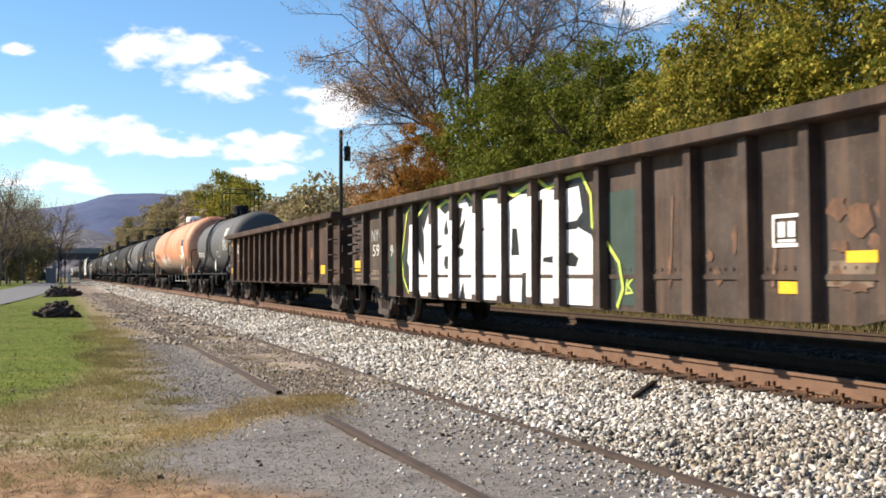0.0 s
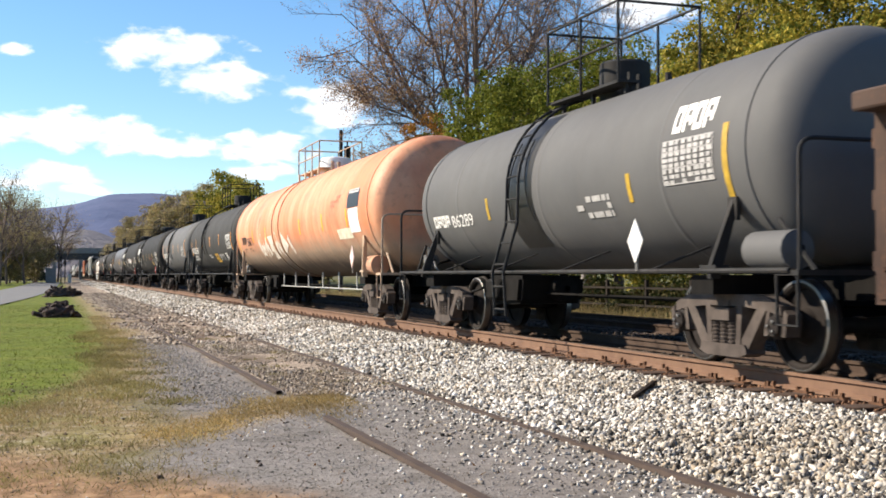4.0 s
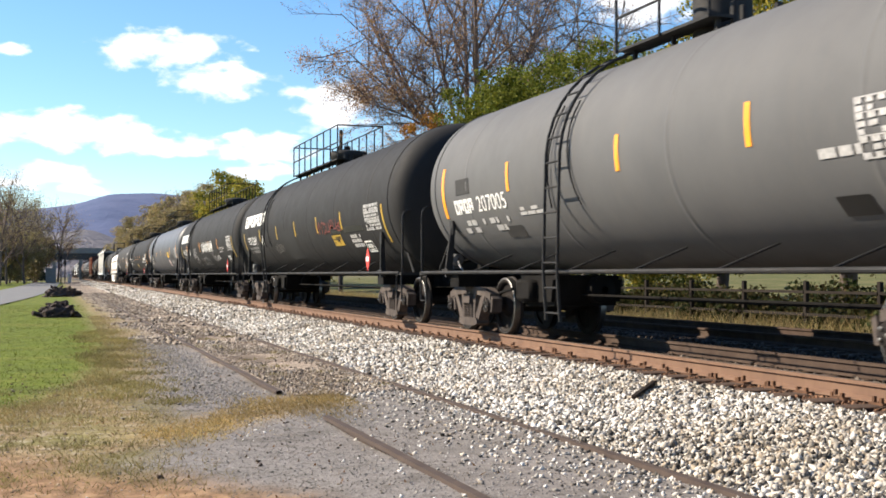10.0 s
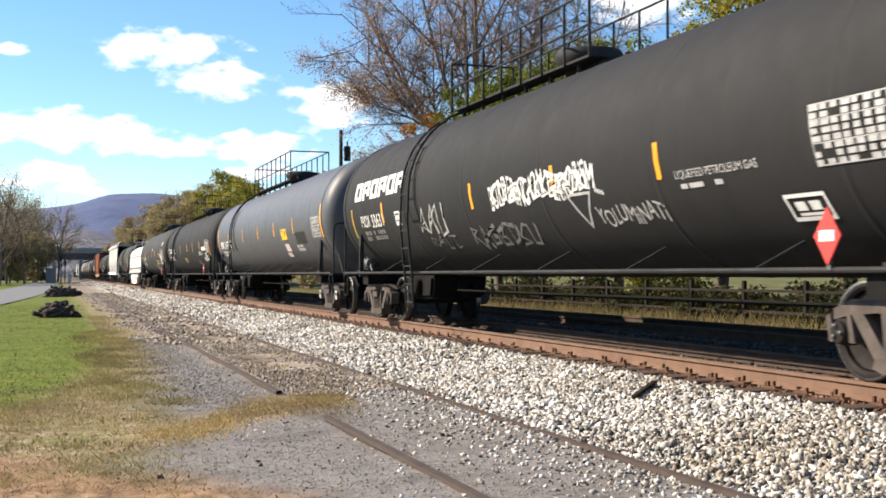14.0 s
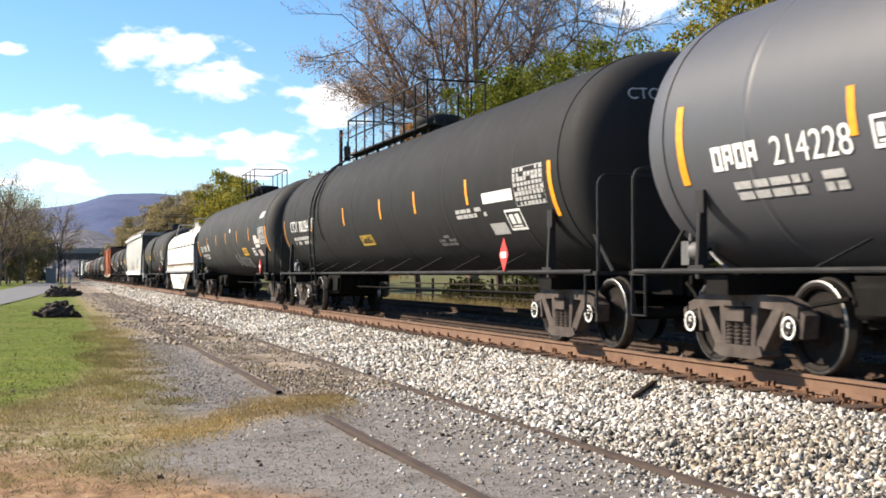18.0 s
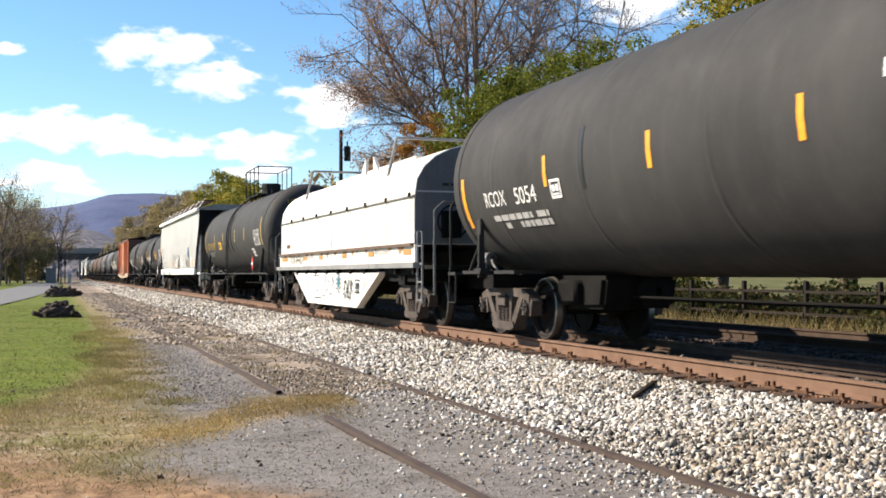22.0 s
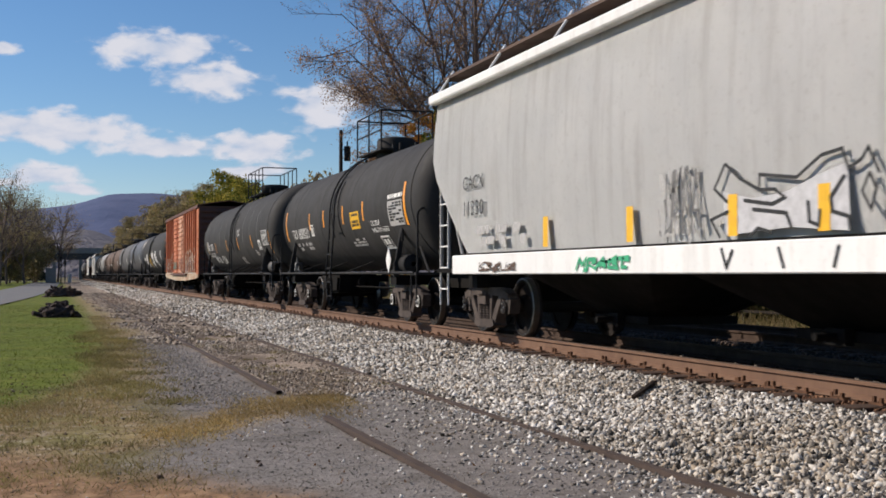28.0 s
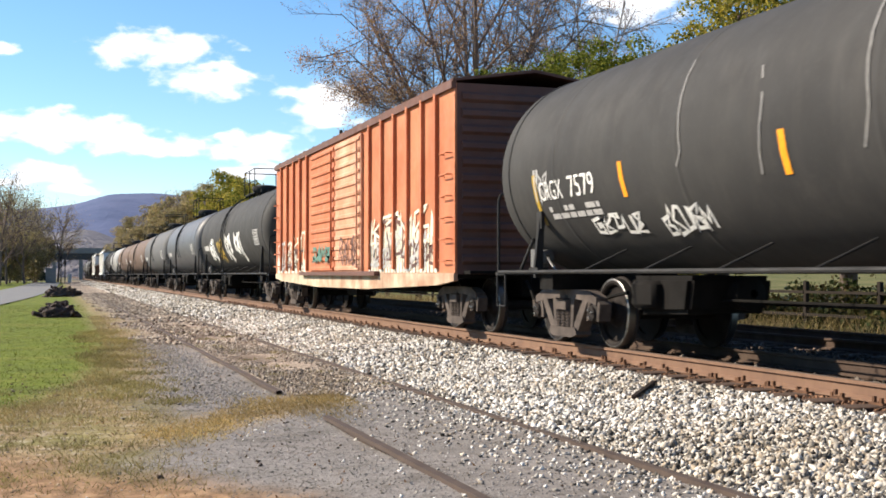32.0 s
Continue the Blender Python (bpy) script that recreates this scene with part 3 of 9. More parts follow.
def ladder_for(car, u, R, zc, mat, top=None):
    """Ladder up the tank's flank, bent over its shoulder."""
    def stile(bm, du):
        pts = [(-1.52, -u + du, 0.36), (-1.56, -u + du, 1.0), (-(R + 0.12), -u + du, zc - 0.55), (-(R + 0.10), -u + du, zc + 0.1)]
        for k in range(1, 9):
            a = math.radians(4 + k * 9.2)
            pts.append((-(R + 0.10) * math.cos(a), -u + du, zc + (R + 0.10) * math.sin(a)))
        pipe(bm, pts, 0.022)
        return pts
    lad = None
    for du in (-0.22, 0.22):
        bm = bmesh.new()
        pts = stile(bm, du)
        if lad is None:
            lad = part("ladder", bm, mat, car, "steel ladder over the tank's shoulder")
        else:
            part("stile", bm, mat, lad)
    path = [Vector(p) for p in pts]
    step, acc, prev = 0.33, 0.0, path[0]
    at, i = 0.1, 0
    total = sum((b - a).length for a, b in zip(path, path[1:]))
    while at < total:
        acc = 0
        for a, b in zip(path, path[1:]):
            L = (b - a).length
            if acc + L >= at:
                p = a.lerp(b, (at - acc) / L)
                break
            acc += L
        bm = bmesh.new()
        rod(bm, (p.x, -u - 0.22, p.z), (p.x, -u + 0.22, p.z), 0.014, 6)
        part("rung", bm, mat, lad)
        at += step
    # thin curved brace on each side of the ladder
    for s in (-1, 1):
        bm = bmesh.new()
        pts = []
        for k in range(9):
            a = math.radians(-24 + k * 7)
            pts.append((-(R + 0.035) * math.cos(a), -u + s * (0.24 + 0.22 * (1 - k / 8) ** 2), zc + (R + 0.035) * math.sin(a)))
        pipe(bm, pts, 0.012, 5)
        part("ladder_brace", bm, mat, lad)


def top_deck(car, R, zc, u0, u1, mat, dome="bowl", rail_h=0.95, half=0.62, dome_u=0.0, dome_mat=None, posts=None):
    z = zc + R + 0.04
    bm = bmesh.new()
    for s in (-1, 1):
        box(bm, (s * half * 0.72, -(u0 + u1) / 2, z + 0.03), (half * 0.5, u1 - u0, 0.035))
        for u in np.arange(u0 + 0.2, u1, 1.0):
            box(bm, (s * half * 0.72, -u, z - 0.05), (0.05, 0.05, 0.18))
    deck = part("walkway", bm, mat, car, "steel running boards on the tank top")
    n = posts or max(2, int((u1 - u0) / 0.8) + 1)
    for s in (-1, 1):
        for i in range(n):
            u = u0 + (u1 - u0) * i / (n - 1)
            bm = bmesh.new()
            rod(bm, (s * half, -u, z), (s * half, -u, z + rail_h), 0.02, 6)
            part("rail_post", bm, mat, deck)
        for h in ((rail_h, rail_h * 0.5) if s < 0 else (rail_h,)):
            bm = bmesh.new()
            rod(bm, (s * half, -u0, z + h), (s * half, -u1, z + h), 0.02, 6)
            part("hand_rail", bm, mat, deck)
    for u in (u0, u1):
        bm = bmesh.new()
        rod(bm, (-half, -u, z + rail_h), (half, -u, z + rail_h), 0.02, 6)
        part("hand_rail", bm, mat, deck)
    bm = bmesh.new()
    if dome == "bowl":
        prof = [(0.0, 0.34), (0.06, 0.36), (0.16, 0.46), (0.26, 0.52), (0.36, 0.52), (0.40, 0.49), (0.43, 0.35)]
    elif dome == "drum":
        prof = [(-0.05, 0.36), (0.0, 0.36), (0.50, 0.36), (0.53, 0.33), (0.54, 0.1)]
    else:
        prof = [(-0.05, 0.46), (0.0, 0.46), (0.36, 0.46), (0.42, 0.42), (0.45, 0.3), (0.47, 0.1)]
    ring = None
    for h, r in prof:
        nr = [bm.verts.new((r * math.cos(a), -dome_u + r * math.sin(a), z - 0.06 + h)) for a in [k * math.pi / 14 for k in range(28)]]
        if ring:
            for j in range(28):
                bm.faces.new((ring[j], ring[(j + 1) % 28], nr[(j + 1) % 28], nr[j]))
        ring = nr
    bm.faces.new(ring)
    part("manway_dome", bm, dome_mat or mat, car, "domed manway housing on the tank top")
    for k in range(3):
        bm = bmesh.new()
        a = k * 2.1 + 0.4
        rod(bm, (0.3 * math.cos(a), -dome_u - 0.75 + 0.12 * k, z - 0.1), (0.3 * math.cos(a), -dome_u - 0.75 + 0.12 * k, z + 0.22), 0.05, 8)
        part("valve", bm, mat, deck)


def end_gear(car, y, mat, platform_mat, rail_h=2.2):
    """Platform, sill and hand rail at one end; y is signed."""
    s = 1 if y > 0 else -1
    e = abs(y)
    bm = bmesh.new()
    box(bm, (0, s * (e + 1.55), 0.98), (2.84, 0.36, 0.05))
    plat = part("end_platform", bm, platform_mat, car)
    bm = bmesh.new()
    pts = [(-1.38, s * (e + 1.70), 1.0)] + bend((-1.38, s * (e + 1.70), 1.0), (-1.38, s * (e + 1.70), rail_h), (1.38, s * (e + 1.70), rail_h), 0.16) + \
        bend((-1.38, s * (e + 1.70), rail_h), (1.38, s * (e + 1.70), rail_h), (1.38, s * (e + 1.70), 1.0), 0.16) + [(1.38, s * (e + 1.70), 1.0)]
    pipe(bm, pts, 0.022)
    part("end_hand_rail", bm, mat, car, "bent pipe hand rail across the car end")
    for x in (-1.40, 1.40):
        bm = bmesh.new()
        pipe(bm, [(x, s * (e + 1.7), 0.98), (x, s * (e + 1.7), 0.5), (x, s * (e + 1.38), 0.5), (x, s * (e + 1.38), 0.98)], 0.018)
        part("sill_step", bm, mat, car)
    # stub sill and bolster
    bm = bmesh.new()
    box(bm, (0, s * (e + 0.55), 0.88), (0.55, 2.5, 0.34))
    box(bm, (0, s * e, 0.86), (2.7, 0.42, 0.2))
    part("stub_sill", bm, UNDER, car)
    # slanting brace from the platform up to the tank head
    for x in (-1.1, 1.1):
        bm = bmesh.new()
        rod(bm, (x, s * (e + 1.55), 1.0), (x, s * (e + 1.0), 1.5), 0.025, 6)
        part("head_brace", bm, mat, car)
    return plat


def saddle(car, y, R, zc, mat):
    for s in (-1, 1):
        bm = bmesh.new()
        z1 = zc - R * 0.42
        x1 = math.sqrt(R * R - (z1 - zc) ** 2)
        z0 = zc - R * 0.9
        x0 = math.sqrt(R * R - (z0 - zc) ** 2)
        prism_y(bm, [(s * 1.31, 0.92), (s * 1.42, 0.92), (s * 1.43, 1.02), (s * (x1 + 0.03), z1), (s * (x1 - 0.04), z1)], y - 0.03, y + 0.03)
        box(bm, (s * 1.36, y, 1.04), (0.16, 0.3, 0.04))
        box(bm, (s * (x1 + 0.01), y, z1 - 0.10), (0.05, 0.16, 0.24))
        part("saddle_bracket", bm, mat, car)


def tank_car(number, C, T, R, zc, mat, label, ladder_u=None, deck=(-1.2, 1.2), dome="bowl", dome_u=0.0, bands=None, sill_mat=None,
             gear=None, ring=False, far=False, struts=6, dome_mat=None, rail=True, wheel=0.457, head=0.72, post_h=0.92, length=None):
    car = thing("tank_car", pose(TRACK, C, RAIL), label, "tank car", "freight train")
    gear = gear or IRON
    L = length or T + 0.95
    if bands is None:
        n = int(L / 1.5)
        bands = [L * 2 * (i + 0.5) / n - L for i in range(n)]
    bm = bmesh.new()
    tank_mesh(L, R, zc, head, 32 if far else 72, bands)(bm)
    part("tank", bm, mat, car, smooth=50)
    if not far:
        for s in (-1, 1):
            bm = bmesh.new()
            lathe_y(bm, [(s * (L - 0.06), R + 0.001), (s * (L - 0.05), R + 0.014), (s * (L - 0.01), R + 0.014), (s * L, R + 0.001)], 72, zc)
            part("head_band", bm, mat, car)
    for s in (-1, 1):
        end_gear(car, s * T, gear if not far else IRON, sill_mat or gear)
        saddle(car, s * (T + 0.25), R, zc, gear)
        truck(car, number, s * T, wheel, ring, spin=not far)
    couplers(car, T + 1.95)
    if rail:
        for s in (-1, 1):
            bm = bmesh.new()
            rod(bm, (s * 1.42, -T - 1.6, 1.0), (s * 1.42, T + 1.6, 1.0), 0.028, 8)
            r = part("side_rail", bm, sill_mat or gear, car, "long pipe rail along the tank's foot")
            if s < 0:
                for i in range(struts):
                    y = -T * 0.8 + T * 1.6 * i / max(1, struts - 1)
                    bm = bmesh.new()
                    zt = 1.28
                    xt = math.sqrt(max(0.01, R * R - (zt - zc) ** 2))
                    rod(bm, (-1.42, y + 0.10, 1.0), (-xt - 0.0, y - 0.10, zt), 0.014, 6)
                    part("rail_strut", bm, gear, car)
    top_deck(car, R, zc, deck[0], deck[1], gear, dome, dome_u=dome_u, dome_mat=dome_mat, rail_h=post_h)
    if ladder_u is not None:
        ladder_for(car, ladder_u, R, zc, gear)
    if not far:
        # brake gear under the belly: reservoir, cylinder, valve and pipe
        bm = bmesh.new()
        lathe_y(bm, [(T - 2.9, 0.05), (T - 2.85, 0.2), (T - 1.95, 0.2), (T - 1.9, 0.05)], 16, 0.74)
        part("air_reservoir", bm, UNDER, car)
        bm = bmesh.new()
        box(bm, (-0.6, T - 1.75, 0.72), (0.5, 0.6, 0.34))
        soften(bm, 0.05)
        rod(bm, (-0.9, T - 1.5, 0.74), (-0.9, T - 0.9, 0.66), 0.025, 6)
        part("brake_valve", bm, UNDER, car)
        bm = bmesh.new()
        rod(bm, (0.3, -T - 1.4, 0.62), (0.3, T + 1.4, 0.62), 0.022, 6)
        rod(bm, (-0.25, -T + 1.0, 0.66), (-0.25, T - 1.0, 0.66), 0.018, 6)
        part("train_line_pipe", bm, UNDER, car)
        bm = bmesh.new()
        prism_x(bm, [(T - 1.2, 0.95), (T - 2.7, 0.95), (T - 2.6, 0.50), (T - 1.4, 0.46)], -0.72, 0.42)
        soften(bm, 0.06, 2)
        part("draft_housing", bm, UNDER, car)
        valves = bmesh.new()
        lathe_y(valves, [(T + 0.55, 0.03), (T + 0.56, 0.10), (T + 0.85, 0.10), (T + 0.86, 0.03)], 12, 1.22)
        bmesh.ops.translate(valves, verts=valves.verts[:], vec=(-1.08, 0, 0))
        box(valves, (-1.02, T + 0.98, 1.20), (0.22, 0.16, 0.26))
        rod(valves, (-1.05, T + 0.98, 1.3), (-1.05, T + 0.98, 1.48), 0.03, 8)
        rod(valves, (-1.12, T + 0.7, 1.02), (-1.12, T + 0.7, 1.2), 0.025, 6)
        pipe(valves, [(-1.1, T + 0.5, 1.2), (-1.15, T + 0.3, 1.12), (-1.15, T + 0.1, 1.02)], 0.018)
        part("brake_valve_stand", valves, GRAB, car, "worn steel brake valves above the rear truck")
        bm = bmesh.new()
        for i in range(3):
            lathe_y(bm, [(T + 0.85 + i * 0.12, 0.03), (T + 0.85 + i * 0.12, 0.14), (T + 0.93 + i * 0.12, 0.14), (T + 0.93 + i * 0.12, 0.03)], 10, 1.28)
        box(bm, (0, T + 1.0, 1.1), (0.9, 0.6, 0.14))
        rod(bm, (-0.9, T + 1.2, 1.15), (0.2, T + 1.2, 1.45), 0.03, 6)
        part("hand_brake_linkage", bm, UNDER, car)
    return car


# ---------------------------------------------------------------- other cars
def gondola(number, C, half, T, label, mat, rib_us, low=0.74, belly=None, top=2.43, far=False):
    car = thing("gondola_car", pose(TRACK, C, RAIL), label, "gondola car", "freight train")
    w = 1.44
    for s in (-1, 1):
        bm = bmesh.new()
        if belly:
            b, e = belly
            line = [(-half, low), (-half, top - 0.1), (half, top - 0.1), (half, low), (e + 1.1, low), (e, b), (-e, b), (-e - 1.1, low)]
        else:
            line = [(-half, low), (-half, top - 0.1), (half, top - 0.1), (half, low)]
        prism_x(bm, line, s * w, s * (w - 0.03))
        wall = part("side_wall", bm, mat, car)
        bm = bmesh.new()
        box(bm, (s * (w + 0.095), 0, top - 0.08), (0.25, half * 2 + 0.04, 0.16))
        soften(bm, 0.02)
        part("top_chord", bm, mat, car)
        bm = bmesh.new()
        box(bm, (s * (w + 0.012), 0, low + 0.07 if not belly else low + 0.2), (0.016, half * 2 - 0.1, 0.05))
        part("sill_flange", bm, mat, car)
        for u in rib_us:
            bm = bmesh.new()
            b = low + 0.02
            if belly and abs(u) < belly[1] + 1.1:
                b = belly[0] + (low - belly[0]) * max(0, (abs(u) - belly[1]) / 1.1)
            zt = top - 0.165
            prism_x(bm, [(-u - 0.10, b + 0.02), (-u - 0.065, zt), (-u + 0.065, zt), (-u + 0.10, b + 0.02)], s * (w + 0.003), s * (w + 0.125))
            part("side_rib", bm, mat, car)
        # rivet rows along the sill
        if s < 0 and not far:
            bm = bmesh.new()
            for i in range(int(half * 2 / 0.14)):
                y = -half + 0.07 + i * 0.14
                box(bm, (s * (w + 0.006), y, low + 0.28), (0.014, 0.028, 0.028), pose(0, 0, 0, 45))
            tagged(part("rivet_row", bm, mat, car), kind="stuff")
    for s in (-1, 1):
        bm = bmesh.new()
        box(bm, (0, s * (half - 0.02), (low + top) / 2), (2 * w - 0.07, 0.05, top - low - 0.02))
        ew = part("end_wall", bm, mat, car)
        for z, h in ((low + 0.35, 0.16), (low + 0.85, 0.16), (low + 1.35, 0.16), (top - 0.08, 0.14)):
            bm = bmesh.new()
            box(bm, (0, s * (half + 0.05), z), (2 * w - 0.1, 0.09, h))
            part("end_rib", bm, mat, ew)
        # ladder irons at the corner
        for u0 in ((half - 0.5),):
            for i in range(4):
                bm = bmesh.new()
                z = low + 0.35 + i * 0.36
                pipe(bm, [(-w - 0.0, s * (u0 - 0.22), z), (-w - 0.11, s * (u0 - 0.22), z), (-w - 0.11, s * (u0 + 0.22), z), (-w, s * (u0 + 0.22), z)], 0.013, 5)
                part("grab_iron", bm, mat, car)
        bm = bmesh.new()
        pipe(bm, [(-w, s * (half - 0.25), low + 0.02), (-w, s * (half - 0.25), 0.42), (-w, s * (half - 0.65), 0.42), (-w, s * (half - 0.65), low + 0.02)], 0.016, 5)
        part("sill_step", bm, mat, car)
        truck(car, number, s * T, spin=not far)
    bm = bmesh.new()
    box(bm, (0, 0, low + 0.25), (2 * w - 0.08, half * 2 - 0.1, 0.06))
    box(bm, (0, 0, low + 0.03), (0.6, half * 2 + 0.3, 0.36))
    for i in range(7):
        y = -half * 0.8 + half * 1.6 * i / 6
        box(bm, (0, y, low + 0.1), (2 * w - 0.1, 0.16, 0.24))
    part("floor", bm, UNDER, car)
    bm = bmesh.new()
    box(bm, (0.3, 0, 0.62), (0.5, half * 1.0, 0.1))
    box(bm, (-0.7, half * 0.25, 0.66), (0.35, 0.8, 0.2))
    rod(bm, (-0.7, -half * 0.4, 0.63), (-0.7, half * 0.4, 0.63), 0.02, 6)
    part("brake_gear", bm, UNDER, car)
    couplers(car, half + 0.3)
    return car


def boxcar(number, C, half, T, label):
    car = thing("boxcar", pose(TRACK, C, RAIL), label, "boxcar", "freight train")
    w, z0, z1 = 1.44, 0.97, 4.15
    for s in (-1, 1):
        bm = bmesh.new()
        box(bm, (s * (w - 0.02), 0, (z0 + z1) / 2), (0.04, half * 2, z1 - z0))
        part("side_wall", bm, BOX_RED, car)
        bm = bmesh.new()
        prism_x(bm, [(-half, z0 + 0.02), (-half, 0.86), (-half + 0.9, 0.78), (-2.4, 0.66), (2.4, 0.66), (half - 0.9, 0.78), (half, 0.86), (half, z0 + 0.02)], s * (w + 0.02), s * (w - 0.05))
        part("side_sill", bm, paint("cream_oversprayed_sill", (0.50, 0.43, 0.31), (0.33, 0.18, 0.11), (0.22, 0.09, 0.05), 0.8, patch=1.6, amount=0.7) if s < 0 else BOX_RED, car, "sill oversprayed in cream paint" if s < 0 else "")
        bm = bmesh.new()
        box(bm, (s * (w + 0.02), 0, z1 - 0.03), (0.09, half * 2 + 0.02, 0.12))
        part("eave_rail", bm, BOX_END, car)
        us = [-7.15, -6.25, -5.35, -4.45, -3.55, 2.75, 3.7, 4.6, 5.5, 6.4, 7.2]
        for u in us:
            bm = bmesh.new()
            box(bm, (s * (w + 0.035), -u, (z0 + z1) / 2 + 0.02), (0.07, 0.10, z1 - z0 - 0.16))
            part("side_rib", bm, BOX_RED, car)
        # door of two leaves, ribbed across
        for a, b, mat, nm in ((-2.85, -0.28, BOX_RED, "sliding_door"), (-0.22, 2.15, DOOR_PALE, "sliding_door")):
            bm = bmesh.new()
            box(bm, (s * (w + 0.04), -(a + b) / 2, 2.51), (0.05, b - a, 2.98))
            d = part(nm, bm, mat, car, "bleached patchy red door leaf" if mat is DOOR_PALE else "ribbed red door leaf")
            for i in range(13):
                bm = bmesh.new()
                z = 1.10 + i * 0.234
                prism_y(bm, [(s * (w + 0.065), z - 0.06), (s * (w + 0.10), z - 0.03), (s * (w + 0.10), z + 0.03), (s * (w + 0.065), z + 0.06)], -b + 0.06, -a - 0.06)
                part("door_rib", bm, mat, d)
            bm = bmesh.new()
            rod(bm, (s * (w + 0.13), -b + 0.12, 1.1), (s * (w + 0.13), -b + 0.12, 3.88), 0.022, 6)
            part("lock_rod", bm, mat, d)
        bm = bmesh.new()
        box(bm, (s * (w + 0.07), 0.3, 0.99), (0.13, 7.6, 0.09))
        part("door_track", bm, BOX_END, car)
        for s2 in (-1, 1):
            for i in range(6):
                bm = bmesh.new()
                z = 1.2 + i * 0.36
                y = s2 * (half - 0.35)
                pipe(bm, [(s * (w + 0.0), y - 0.2, z), (s * (w + 0.10), y - 0.2, z), (s * (w + 0.10), y + 0.2, z), (s * w, y + 0.2, z)], 0.013, 5)
                part("grab_iron", bm, BOX_RED, car)
    for s in (-1, 1):
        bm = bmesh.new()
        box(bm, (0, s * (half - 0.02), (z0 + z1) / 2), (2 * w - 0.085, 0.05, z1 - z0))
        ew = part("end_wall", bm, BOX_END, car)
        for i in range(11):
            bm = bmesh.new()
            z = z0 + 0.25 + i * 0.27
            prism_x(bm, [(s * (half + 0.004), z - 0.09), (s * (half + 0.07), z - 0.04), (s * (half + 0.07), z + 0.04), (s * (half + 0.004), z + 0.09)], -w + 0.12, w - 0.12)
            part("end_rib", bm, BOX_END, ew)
        truck(car, number, s * T)
        bm = bmesh.new()
        box(bm, (0, s * (half + 0.2), 1.0), (2.6, 0.3, 0.05))
        part("end_platform", bm, UNDER, car)
    bm = bmesh.new()
    prism_y(bm, [(-w - 0.05, z1 + 0.02), (0, z1 + 0.24), (w + 0.05, z1 + 0.02), (w + 0.05, z1 + 0.06), (0, z1 + 0.29), (-w - 0.05, z1 + 0.06)], -half - 0.04, half + 0.04)
    for i in range(14):
        y = -half + (i + 0.5) * half * 2 / 14
        prism_y(bm, [(-w - 0.03, z1 + 0.06), (0, z1 + 0.28), (w + 0.03, z1 + 0.06), (w + 0.03, z1 + 0.09), (0, z1 + 0.32), (-w - 0.03, z1 + 0.09)], y - 0.05, y + 0.05)
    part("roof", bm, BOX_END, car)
    bm = bmesh.new()
    box(bm, (0, 0, 0.93), (2 * w - 0.12, half * 2 - 0.2, 0.08))
    box(bm, (0, 0, 0.76), (0.6, half * 2 + 0.3, 0.32))
    for i in range(6):
        y = -half * 0.75 + half * 1.5 * i / 5
        box(bm, (0, y, 0.82), (2 * w - 0.2, 0.14, 0.2))
    box(bm, (-0.7, 1.0, 0.62), (0.4, 0.9, 0.28))
    rod(bm, (-0.8, -4.6, 0.6), (-0.8, 4.6, 0.6), 0.02, 6)
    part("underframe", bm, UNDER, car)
    couplers(car, half + 0.35)
    return car


